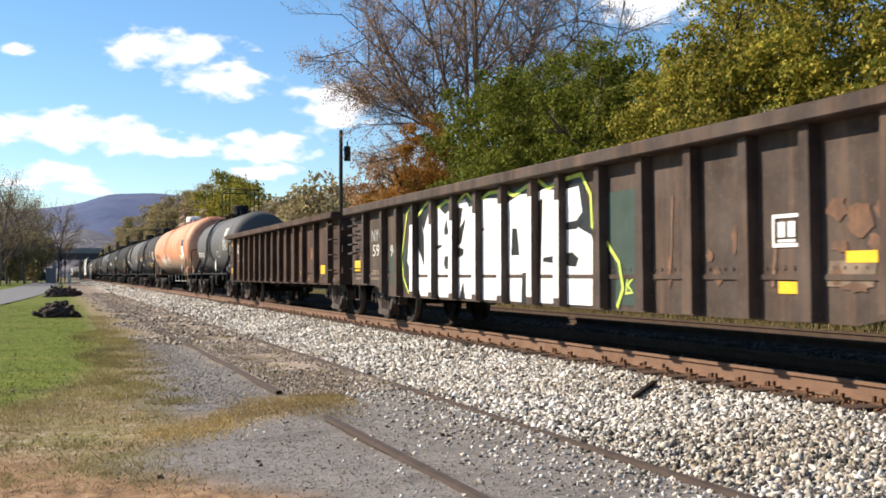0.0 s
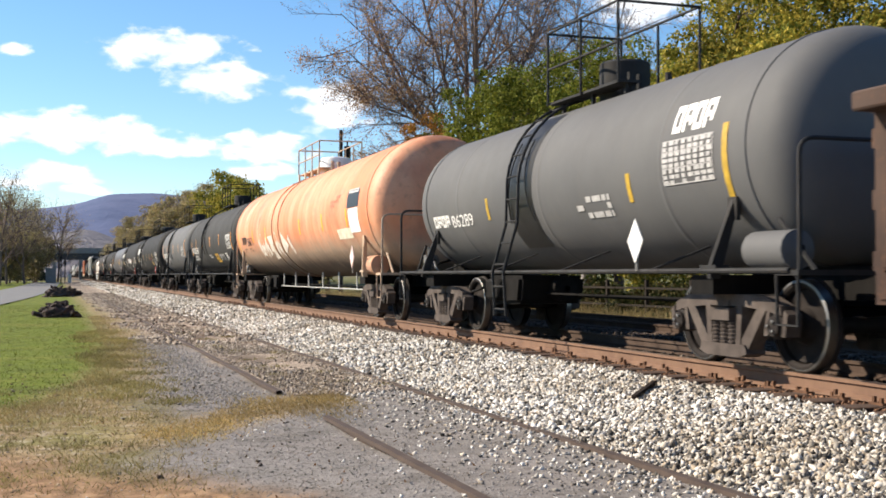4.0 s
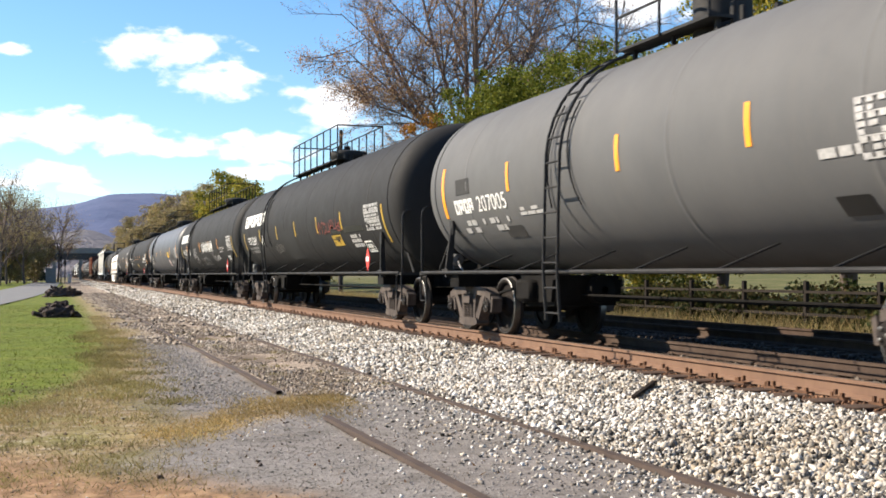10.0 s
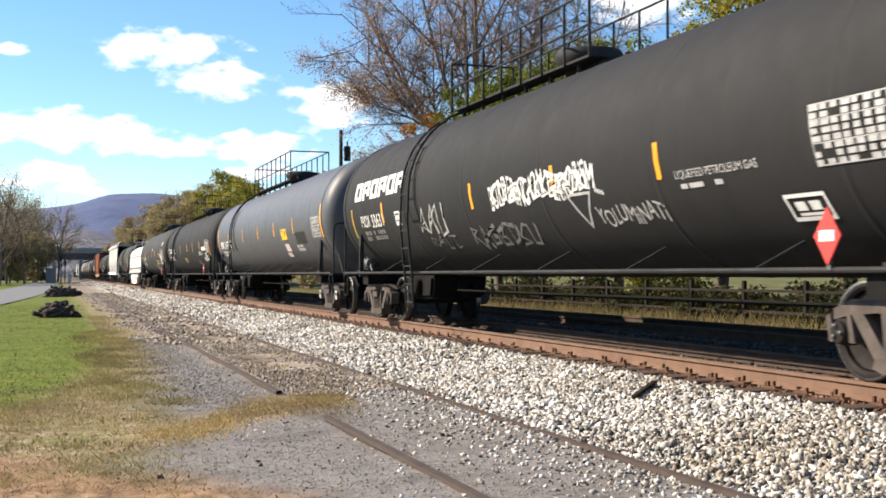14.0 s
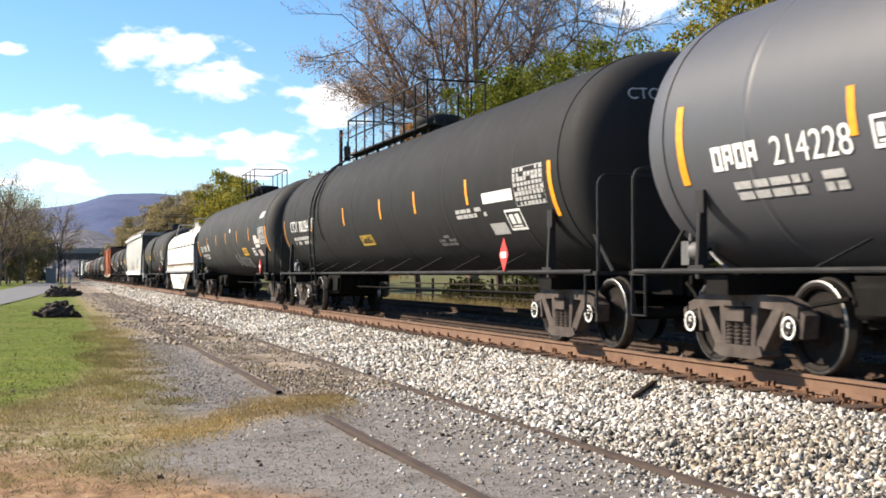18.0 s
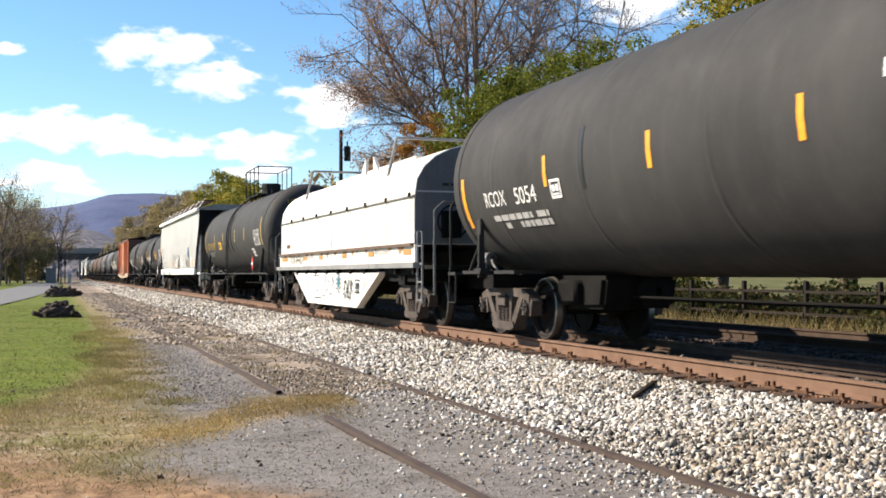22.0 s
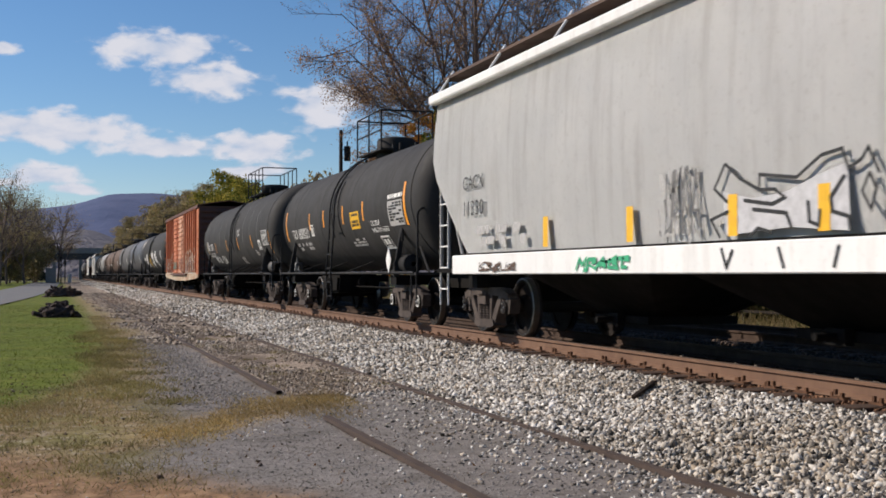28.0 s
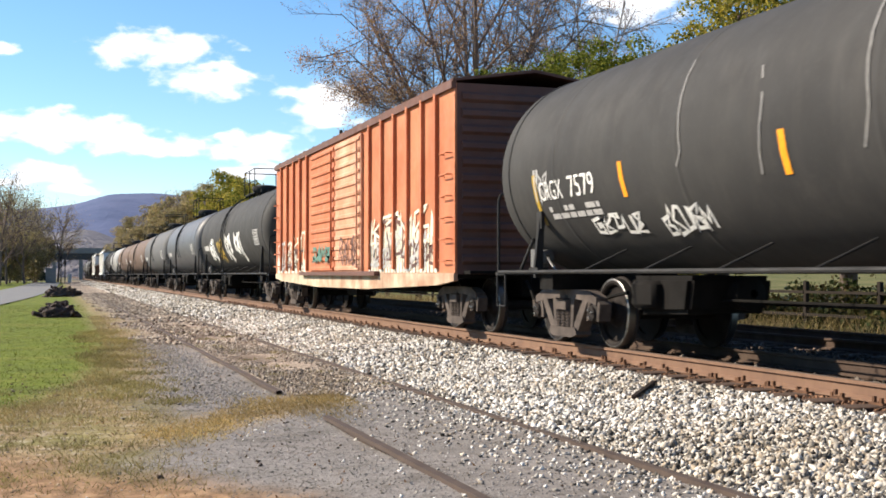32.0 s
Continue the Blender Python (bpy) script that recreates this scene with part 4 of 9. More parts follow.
def hopper_car(number, C, half, T, label, mat, far=False, low_detail=False):
    car = thing("hopper_car", pose(TRACK, C, RAIL), label, "hopper car", "freight train")
    w = 1.55
    hl = half
    # bowed side sheets with corners cut away over the end frames
    for s in (-1, 1):
        bm = bmesh.new()
        rows = []
        for i in range(9):
            z = 1.25 + (3.90 - 1.25) * i / 8
            e = hl - 1.65 * max(0.0, 1 - (z - 1.25) / 1.5)
            x = w - 0.10 * (1 - math.sin(math.pi * min(1, (z - 1.25) / 2.65 * 0.85 + 0.1)))
            rows.append((x, e, z))
        grid = [[bm.verts.new((s * x, y, z)) for y in np.linspace(-e, e, 13)] for x, e, z in rows]
        for a, b in zip(grid, grid[1:]):
            for j in range(12):
                bm.faces.new((a[j], a[j + 1], b[j + 1], b[j]))
        bmesh.ops.solidify(bm, geom=bm.faces[:], thickness=0.03)
        bmesh.ops.recalc_face_normals(bm, faces=bm.faces[:])
        part("side_sheet", bm, mat, car, smooth=60)
        bm = bmesh.new()
        box(bm, (s * (w + 0.0), 0, 1.12), (0.09, hl * 2 - 2.3, 0.30))
        soften(bm, 0.015)
        part("side_sill", bm, mat, car)
        bm = bmesh.new()
        box(bm, (s * (w - 0.01), 0, 1.285), (0.05, hl * 2 - 2.9, 0.02))
        part("sill_lip", bm, UNDER, car)
        bm = bmesh.new()
        box(bm, (s * (w + 0.0), 0, 3.95), (0.16, hl * 2 + 0.02, 0.16))
        soften(bm, 0.03)
        part("roof_rail", bm, mat, car)
    bm = bmesh.new()
    prism_y(bm, [(-w, 3.99), (-0.8, 4.2), (0.8, 4.2), (w, 3.99), (w, 3.95), (-w, 3.95)], -hl, hl)
    part("roof", bm, STEEL_GREY, car)
    for s in (-1, 1):
        bm = bmesh.new()
        box(bm, (s * 1.05, 0, 4.36), (0.5, hl * 2 + 0.3, 0.045))
        rb = part("roof_walk", bm, RUST_TANK, car, "rusty roof running board")
        for i in range(9):
            bm = bmesh.new()
            y = -hl + 0.1 + (2 * hl - 0.2) * i / 8
            rod(bm, (s * (w - 0.02), y, 3.99), (s * 1.2, y, 4.47), 0.02, 6)
            part("walk_bracket", bm, mat, rb)
    # sloped end sheets, end frames and ladders
    for s in (-1, 1):
        bm = bmesh.new()
        a = [(-w + 0.05, s * (hl - 0.02), 3.93), (w - 0.05, s * (hl - 0.02), 3.93), (w - 0.05, s * (hl - 0.02), 2.77), (-w + 0.05, s * (hl - 0.02), 2.77)]
        b = [(w - 0.12, s * (hl - 1.62), 1.3), (-w + 0.12, s * (hl - 1.62), 1.3)]
        va, vb = [bm.verts.new(p) for p in a], [bm.verts.new(p) for p in b]
        bm.faces.new(va)
        bm.faces.new((va[3], va[2], vb[0], vb[1]))
        bmesh.ops.solidify(bm, geom=bm.faces[:], thickness=0.03)
        part("end_sheet", bm, GREY_TANK if not far else mat, car)
        for x in (-1.4, 1.4):
            for ya, yb, zb, r in ((0.05, 0.05, 2.85, 0.035), (0.45, 0.45, 2.4, 0.028), (1.3, 0.5, 2.3, 0.03)):
                bm = bmesh.new()
                rod(bm, (x, s * (hl - ya), 1.0), (x, s * (hl - yb), zb), r, 8)
                part("end_post", bm, STEEL_GREY, car)
        for i in range(6):
            bm = bmesh.new()
            z = 0.72 + i * 0.36
            rod(bm, (-1.42, s * (hl - 0.05), z), (-1.42, s * (hl - 0.45), z), 0.014, 6)
            part("rung", bm, WHITE_PAINT, car)
        for yy in (hl - 0.05, hl - 0.45):
            bm = bmesh.new()
            rod(bm, (-1.42, s * yy, 0.45), (-1.42, s * yy, 2.6), 0.016, 6)
            part("ladder_stile", bm, WHITE_PAINT, car)
        bm = bmesh.new()
        box(bm, (0, s * (hl - 0.5), 1.03), (2.9, 1.1, 0.07))
        box(bm, (0, s * (hl - 0.4), 0.86), (0.6, 1.7, 0.34))
        box(bm, (0, s * T, 0.85), (2.6, 0.4, 0.2))
        part("end_sill", bm, mat if s < 0 else UNDER, car)
        truck(car, number, s * T, spin=not far)
    # discharge bays
    n = 3 if not low_detail else 3
    for i in range(n):
        yc = -(T - 1.6) + 2 * (T - 1.6) * (i + 0.5) / n
        hw = (T - 1.6) / n * 0.94
        bm = bmesh.new()
        a = [(-1.42, yc - hw, 1.12), (1.42, yc - hw, 1.12), (1.42, yc + hw, 1.12), (-1.42, yc + hw, 1.12)]
        b = [(-0.5, yc - hw * 0.32, 0.42), (0.5, yc - hw * 0.32, 0.42), (0.5, yc + hw * 0.32, 0.42), (-0.5, yc + hw * 0.32, 0.42)]
        va, vb = [bm.verts.new(p) for p in a], [bm.verts.new(p) for p in b]
        for j in range(4):
            bm.faces.new((va[j], va[(j + 1) % 4], vb[(j + 1) % 4], vb[j]))
        bm.faces.new(va[::-1])
        bm.faces.new(vb)
        bay = part("hopper_bay", bm, UNDER, car)
        bm = bmesh.new()
        box(bm, (0, yc, 0.38), (1.3, hw * 0.7, 0.1))
        rod(bm, (-1.0, yc, 0.38), (1.0, yc, 0.38), 0.04, 8)
        box(bm, (-0.72, yc, 0.38), (0.1, 0.3, 0.16))
        part("outlet_gate", bm, UNDER, bay)
    couplers(car, hl + 0.25)
    return car


def coil_car(number, C, half, T, label):
    car = thing("coil_car", pose(TRACK, C, RAIL), label, "coil car", "freight train")
    w, zt = 1.40, 3.45
    # rounded hood with a flat end
    arch = [(-w, 1.53), (-w, 2.41)]
    for i in range(1, 12):
        a = math.pi * i / 12
        arch.append((-w * math.cos(a), 2.41 + (zt - 2.41) * math.sin(a) ** 0.85))
    arch += [(w, 2.41), (w, 1.53)]
    bm = bmesh.new()
    prism_y(bm, arch, -half, half)
    part("hood", bm, WHITE_CAR, car, "white arched coil hood", smooth=35)
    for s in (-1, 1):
        # Added thin sheet whose dark colour stands for shade on the end.
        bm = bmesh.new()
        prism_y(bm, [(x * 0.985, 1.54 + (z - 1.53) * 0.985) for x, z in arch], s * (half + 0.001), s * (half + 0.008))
        part("hood_end", bm, HOOD_END, car, "grey sheet on the hood end, shade painted into its colour")
        bm = bmesh.new()
        box(bm, (s * (w + 0.02), 0, 2.43), (0.05, half * 2 + 0.04, 0.02))
        part("hood_seam", bm, GREY_STEEL, car)
        bm = bmesh.new()
        box(bm, (s * (w + 0.03), 0, 1.52), (0.10, half * 2 + 0.06, 0.06))
        part("hood_foot", bm, RUST_TANK, car, "rust-stained lower hood edge")
        for i in range(9):
            u = -half + 0.15 + (2 * half - 0.3) * i / 8
            bm = bmesh.new()
            box(bm, (s * (w + 0.03), -u, 1.98), (0.012, 0.014, 0.87))
            part("panel_seam", bm, STEEL_GREY, car)
            bm = bmesh.new()
            box(bm, (s * (w + 0.05), -u, 2.45), (0.05, 0.05, 0.09))
            part("hood_clip", bm, IRON, car)
        bm = bmesh.new()
        box(bm, (s * (w - 0.01), 0, 1.36), (0.06, half * 2 + 0.2, 0.34))
        part("deck_side", bm, WHITE_CAR, car)
        bm = bmesh.new()
        box(bm, (s * (w + 0.02), 0, 1.14), (0.16, half * 2 + 0.5, 0.10))
        part("deck_rail", bm, GREY_STEEL, car)
        bm = bmesh.new()
        box(bm, (s * (w - 0.1), 0, 1.03), (0.06, half * 2 + 0.2, 0.14))
        for i in range(12):
            y = -half + half * 2 * i / 11
            box(bm, (s * (w - 0.03), y, 1.04), (0.12, 0.10, 0.13))
        part("stake_pockets", bm, UNDER, car)
        bm = bmesh.new()
        prism_x(bm, [(-4.35, 1.0), (-2.55, 0.26), (2.55, 0.26), (4.35, 1.0)], s * (w + 0.0), s * (w - 0.05))
        part("fishbelly_sill", bm, WHITE_HOPPER, car, "white fishbelly side sill with black sprayed scrawls")
        bm = bmesh.new()
        prism_x(bm, [(-2.6, 0.24), (-2.6, 0.27), (2.6, 0.27), (2.6, 0.24)], s * (w + 0.06), s * (w - 0.1))
        for t in (-1, 1):
            a = Matrix.Translation((s * (w - 0.02), t * 3.45, 0.63)) @ pose(0, 0, 0, t * 22.4)
            bmesh.ops.create_cube(bm, size=1, matrix=a @ Matrix.Diagonal((0.16, 1.97, 0.03, 1)))
        part("belly_flange", bm, WHITE_CAR, car)
    # hood lifting brackets
    for u in (-half * 0.62, half * 0.62):
        bm = bmesh.new()
        for s in (-1, 1):
            rod(bm, (s * 1.2, -u, 2.95), (s * 1.0, -u, 3.8), 0.032, 8)
        rod(bm, (-1.0, -u, 3.8), (1.0, -u, 3.8), 0.032, 8)
        part("lifting_bracket", bm, GREY_STEEL, car)
    bm = bmesh.new()
    prism_x(bm, [(-0.9, 3.34), (-0.45, 3.73), (-0.40, 3.73), (-0.40, 3.38)], -0.5, -0.42)
    prism_x(bm, [(0.9, 3.34), (0.45, 3.73), (0.40, 3.73), (0.40, 3.38)], -0.5, -0.42)
    for y in (-0.4, 0.4):
        rod(bm, (-0.46, y, 3.34), (-0.46, y, 3.78), 0.05, 8)
    box(bm, (0, 0, 3.46), (0.9, half * 1.1, 0.06))
    part("hood_saddle", bm, WHITE_CAR, car)
    for s in (-1, 1):
        bm = bmesh.new()
        box(bm, (0, s * (half + 0.6), 1.1), (2.7, 1.1, 0.07))
        part("end_platform", bm, UNDER, car)
        bm = bmesh.new()
        box(bm, (0, s * (half + 0.0), 0.88), (0.7, 2.6, 0.36))
        box(bm, (0, s * T, 0.86), (2.6, 0.4, 0.2))
        part("stub_sill", bm, UNDER, car)
        bm = bmesh.new()
        y1, y0 = s * (half + 0.45), s * (half + 1.1)
        pipe(bm, [(-1.38, y1, 0.45), (-1.38, y1, 1.75)] + [(-1.38, y1 - s * 0.3, 1.75), (-1.38, y1 - s * 0.3, 0.45)], 0.018)
        for i in range(4):
            rod(bm, (-1.38, y1, 0.5 + i * 0.33), (-1.38, y1 - s * 0.3, 0.5 + i * 0.33), 0.013, 5)
        part("corner_ladder", bm, GREY_STEEL, car)
        bm = bmesh.new()
        pipe(bm, [(-1.36, y0, 0.6), (-1.36, y0, 2.1), (-1.2, y0, 2.25), (1.2, y0, 2.25), (1.36, y0, 2.1), (1.36, y0, 0.6)], 0.026)
        part("end_hand_rail", bm, GRAB, car)
        truck(car, number, s * T)
    bm = bmesh.new()
    k = 24
    for i in range(k):
        a, b = 2 * math.pi * i / k, 2 * math.pi * (i + 1) / k
        rod(bm, (-0.7 + 0.3 * math.cos(a), -half - 0.2, 1.95 + 0.3 * math.sin(a)), (-0.7 + 0.3 * math.cos(b), -half - 0.2, 1.95 + 0.3 * math.sin(b)), 0.018, 5)
    for i in range(5):
        a = 2 * math.pi * i / 5
        rod(bm, (-0.7, -half - 0.2, 1.95), (-0.7 + 0.3 * math.cos(a), -half - 0.2, 1.95 + 0.3 * math.sin(a)), 0.014, 5)
    rod(bm, (-0.7, -half - 0.24, 1.95), (-0.7, -half, 1.95), 0.04, 8)
    box(bm, (-0.7, -half - 0.09, 1.9), (0.35, 0.16, 0.5))
    part("brake_wheel", bm, UNDER, car, "black hand-brake wheel on the hood end")
    bm = bmesh.new()
    box(bm, (0, 0, 0.98), (2.5, half * 2, 0.3))
    box(bm, (0, 0, 0.7), (0.6, half * 1.6, 0.4))
    part("underframe", bm, UNDER, car)
    couplers(car, half + 1.15)
    return car


# ---------------------------------------------------------------- the train
CARS = []               # (car, place along the track at the start, number)


def add(car, C, number):
    CARS.append((car, C, number))
    return car


def spread(a, b, step):
    n = int(round((b - a) / step))
    return [a + (b - a) * i / n for i in range(n + 1)]


# open wagon with the big white graffiti
GONDOLA_RIBS = [-8.66, -7.25, -6.21, -5.16, -4.06, -2.96, -1.85, -0.77, 0.35, 1.25, 2.41, 3.47, 4.5, 5.51, 6.45, 7.5, 8.6]
c = add(gondola(0, 14.9, 10.0, 8.6, "rust-brown steel gondola with large white graffiti and faded green patch", GONDOLA, GONDOLA_RIBS, 0.74, (0.54, 7.0)), 14.9, 0)
s0 = flat_side(1.445)
k = Marks(c, s0)
k.rect("green_patch", GONDOLA_GREEN, -6.96, -4.06, 0.79, 1.51, "faded green painted patch", lift=0.003)
k.rect("green_patch", GONDOLA_GREEN, 2.20, 3.57, 0.61, 1.94, "faded green painted patch", lift=0.003)
k.code("NYC", -8.30, -7.50, 1.65, 1.89, GREY_PAINT)
k.number("597", -8.22, -7.42, 1.34, 1.58, plain("worn_white_stencil", (0.60, 0.58, 0.54), 0.7, 0, 0.35, 14))
k.number("948", -6.89, -6.34, 1.32, 1.55, MATS["worn_white_stencil"])
for z in (1.42, 1.62, 1.82, 2.02):
    k.put("grab_rail", BLACK_PAINT, lambda bm: pipe(bm, [(-1.47, 9.42, z), (-1.58, 9.42, z), (-1.58, 9.80, z), (-1.47, 9.80, z)], 0.02), "black grab iron at the wagon corner")
BLOOM = plain("pale_rust_bloom", (0.17, 0.125, 0.09), 0.9, 0, 0.5, 5)
for u, w, h in ((-9.7, 0.9, 0.16), (-8.4, 0.7, 0.2), (-7.5, 0.35, 0.3), (6.6, 0.6, 0.22), (7.6, 0.8, 0.3)):
    k.rect("rust_bloom", BLOOM, u, u + w, 0.86, 0.86 + h, "pale rust bloom along the sill", 0.05, 0.004)
k.rect("reflector_panel", YELLOW, -9.73, -9.25, 1.04, 1.27, "yellow reflector panel")
k.rect("reflector_panel", YELLOW, 5.92, 6.37, 0.79, 0.90)
k.rect("reflector_panel", YELLOW, 6.87, 7.26, 1.06, 1.16)
k.square(5.83, 6.26, 1.21, 1.51)


WHITE_FORM = [(-5.75, 1.2), (-5.55, 2.12), (-5.05, 2.08), (-4.75, 1.75), (-4.35, 2.18), (-3.85, 2.1), (-3.55, 1.98), (-3.05, 2.13), (-2.55, 2.18), (-2.35, 2.03), (-1.75, 2.14), (-1.15, 2.1), (-0.85, 1.98),
              (-0.25, 2.1), (0.35, 2.08), (0.60, 2.12), (1.15, 2.06), (1.70, 2.08), (1.80, 1.75), (1.55, 1.6), (2.05, 1.45), (2.30, 1.1), (2.30, 0.58), (-4.90, 0.58)]
DARK_GAPS = ([(-5.29, 2.2), (-5.18, 2.01), (-5.21, 1.60), (-4.70, 1.11), (-4.72, 1.64), (-4.96, 2.07)], [(-4.20, 1.44), (-4.16, 1.38), (-3.74, 1.43), (-3.70, 1.48)],
             [(-3.59, 1.72), (-3.57, 1.63), (-3.01, 1.68), (-2.94, 1.78), (-3.41, 1.73), (-3.47, 1.92)], [(-3.61, 1.15), (-3.52, 1.06), (-3.21, 1.04), (-3.14, 1.18), (-2.63, 1.28), (-2.60, 1.38), (-2.94, 1.41), (-3.10, 1.30), (-3.55, 1.27)],
             [(-2.88, 2.06), (-2.88, 1.43), (-2.72, 1.48), (-2.51, 1.88), (-2.80, 1.71), (-2.66, 2.04)], [(-2.19, 1.85), (-2.16, 1.63), (-1.66, 1.64), (-1.66, 1.68), (-2.11, 1.66), (-2.15, 1.88)],
             [(-2.22, 1.56), (-2.28, 1.34), (-2.19, 1.09), (-2.10, 0.98), (-2.08, 1.23), (-2.19, 1.29)], [(-4.16, 0.56), (-3.85, 0.58), (-4.08, 0.7)], [(-2.81, 0.58), (-2.54, 0.58), (-2.64, 0.85)],
             [(-0.83, 2.00), (-0.77, 0.71), (-0.64, 0.57), (-0.71, 2.1)], [(-0.56, 1.24), (-0.26, 1.24), (-0.34, 1.62), (-0.52, 1.63)], [(-0.19, 0.56), (0.16, 0.56), (0.06, 0.99), (-0.15, 0.99)],
             [(0.27, 0.72), (0.47, 0.58), (0.57, 1.99), (0.30, 1.94)], [(0.98, 1.61), (1.05, 1.54), (1.65, 1.54), (1.82, 1.66)], [(0.57, 1.14), (1.62, 1.06), (1.70, 1.17), (1.51, 1.25), (0.60, 1.19)])
SPRAYED_WHITE = paint("sprayed_white_paint", (0.70, 0.70, 0.72), (0.82, 0.82, 0.82), (0.4, 0.39, 0.38), 0.6, patch=1.6, amount=0.5)
k.put("graffiti_ground", GLOSS_BLACK, lambda bm: patch(bm, s0, [(-5.87, 0.62), (-5.90, 1.3), (-5.60, 2.2), (-4.35, 2.24), (-2.55, 2.24), (-0.25, 2.2), (1.75, 2.2), (2.05, 1.65), (2.57, 1.35), (2.71, 1.0), (2.67, 0.56)], 0.004), "black sprayed ground of the graffiti")
k.put("graffiti_form", SPRAYED_WHITE, lambda bm: patch(bm, s0, WHITE_FORM, 0.009), "fat white sprayed graffiti forms")
for gap in DARK_GAPS:
    k.put("graffiti_gap", GLOSS_BLACK, lambda bm: patch(bm, s0, gap, 0.013))
for u in GONDOLA_RIBS:
    if -5.45 < u < 2.15:
        Marks(c, flat_side(1.567)).rect("sprayed_rib_face", SPRAYED_WHITE, u - 0.085, u + 0.085, 0.66, 1.93 + 0.1 * math.sin(u * 5), lift=0.003)
k.put("graffiti_outline", NEON, lambda bm: ribbon(bm, s0, [(-5.65, 0.62), (-5.97, 0.9), (-6.10, 1.3), (-5.75, 2.12), (-5.52, 2.2), (-5.25, 1.95), (-4.85, 2.12), (-4.45, 2.26), (-4.05, 2.1), (-3.45, 2.2), (-2.95, 2.12), (-2.48, 2.28), (-2.05, 2.08), (-1.45, 2.2), (-0.88, 2.2), (-0.45, 2.1), (0.05, 2.2), (0.39, 2.27), (0.75, 2.12), (1.35, 2.2), (1.79, 2.22), (2.05, 1.95), (2.09, 1.56), (2.51, 1.33), (2.80, 1.1), (2.90, 0.8), (2.75, 0.58)], 0.055, 0.015), "lime sprayed outline round the graffiti")
k.scrawl(3, 2.94, 3.57, 0.69, 0.98, 7, 0.03, NEON)

SCAR = paint("rusty_scraped_patch", (0.15, 0.085, 0.055), (0.24, 0.14, 0.09), (0.06, 0.04, 0.032), 0.8, patch=9.0, amount=0.8)
ORANGE_RUST = paint("orange_rust_stain", (0.105, 0.058, 0.038), (0.20, 0.105, 0.06), (0.07, 0.045, 0.035), 0.9, patch=5.0, amount=0.9)
for i, (u, z, ru, rz) in enumerate(((6.75, 1.52, 0.16, 0.12), (7.05, 1.42, 0.2, 0.16), (7.3, 1.5, 0.1, 0.1), (6.8, 1.2, 0.14, 0.06), (7.25, 1.22, 0.12, 0.1), (7.0, 0.86, 0.22, 0.05), (6.75, 0.95, 0.07, 0.12), (7.35, 0.9, 0.06, 0.16), (4.75, 1.15, 0.07, 0.09), (4.9, 0.95, 0.1, 0.1), (5.2, 1.3, 0.05, 0.14), (3.95, 1.0, 0.05, 0.2), (8.1, 1.3, 0.2, 0.25), (-8.9, 1.7, 0.25, 0.2), (-9.2, 1.3, 0.2, 0.12))):
    k.put("rust_blot", ORANGE_RUST, lambda bm: blot(bm, s0, u, z, ru, rz, 40 + i), "orange rust stain")
for i in range(9):
    u = -9.0 + i * 1.85
    k.rect("rust_streak", SCAR, u, u + 0.02 + 0.012 * (i % 3), 0.85, 1.2 + 0.2 * (i % 4), "rust streak", skew=0.05, lift=0.004)

# plain brown open wagon
c = add(gondola(1, 34.91, 8.77, 7.00, "dark brown steel gondola, rust-streaked, with yellow reflector panels", GONDOLA_DARK, [-7.29, -5.89, -4.8, -3.66, -2.56, -1.49, -0.42, 0.65, 1.71, 2.81, 3.93, 5.0, 6.46, 8.0], 0.72), 34.91, 1)
k = Marks(c, flat_side(1.445))
k.mark(4, -6.89, -6.18, 1.72, 2.03)
k.number("482", -6.79, -6.15, 1.31, 1.64)
k.number("037", -5.62, -5.06, 1.32, 1.65)
for u0 in (-8.36, 6.83):
    k.rect("reflector_panel", YELLOW, u0, u0 + 0.5, 0.98, 1.2)
for u0 in (-5.47, -2.03, 1.06, 4.33):
    k.rect("reflector_panel", YELLOW, u0, u0 + 0.46, 0.94, 1.06)
k.square(5.67, 6.11, 1.37, 1.66, plain("faint_orange_stencil", (0.30, 0.13, 0.06), 0.7))
k.scrawl(8, -8.40, -7.98, 1.99, 2.19, 5, 0.05, YELLOW)

for i, (u, z, ru, rz) in enumerate(((7.4, 2.1, 0.25, 0.05), (7.75, 1.55, 0.12, 0.06), (7.6, 0.86, 0.3, 0.06), (8.25, 0.84, 0.2, 0.07), (6.95, 0.95, 0.1, 0.05), (5.4, 0.85, 0.2, 0.05), (3.2, 1.7, 0.05, 0.2), (0.4, 1.0, 0.14, 0.16), (-3.9, 1.5, 0.05, 0.3), (-7.6, 1.6, 0.1, 0.2))):
    k.put("rust_blot", ORANGE_RUST, lambda bm: blot(bm, k.side, u, z, ru, rz, 70 + i), "orange rust stain")

CHALK = plain("pale_brown_chalk", (0.24, 0.17, 0.13), 0.8, 0, 0.3)
k.scrawl(21, -3.28, -2.73, 1.34, 1.57, 8, 0.022, CHALK, "pale chalked tag")
k.scrawl(22, -2.31, -1.62, 1.25, 1.62, 8, 0.022, CHALK, "pale chalked tag")
k.rect("paint_scrap", PINK, -1.06, -0.82, 2.06, 2.17, "bare pale paint scrap", skew=0.04)
k.rect("paint_scrap", PINK, -0.02, 0.22, 2.08, 2.18, skew=0.05)
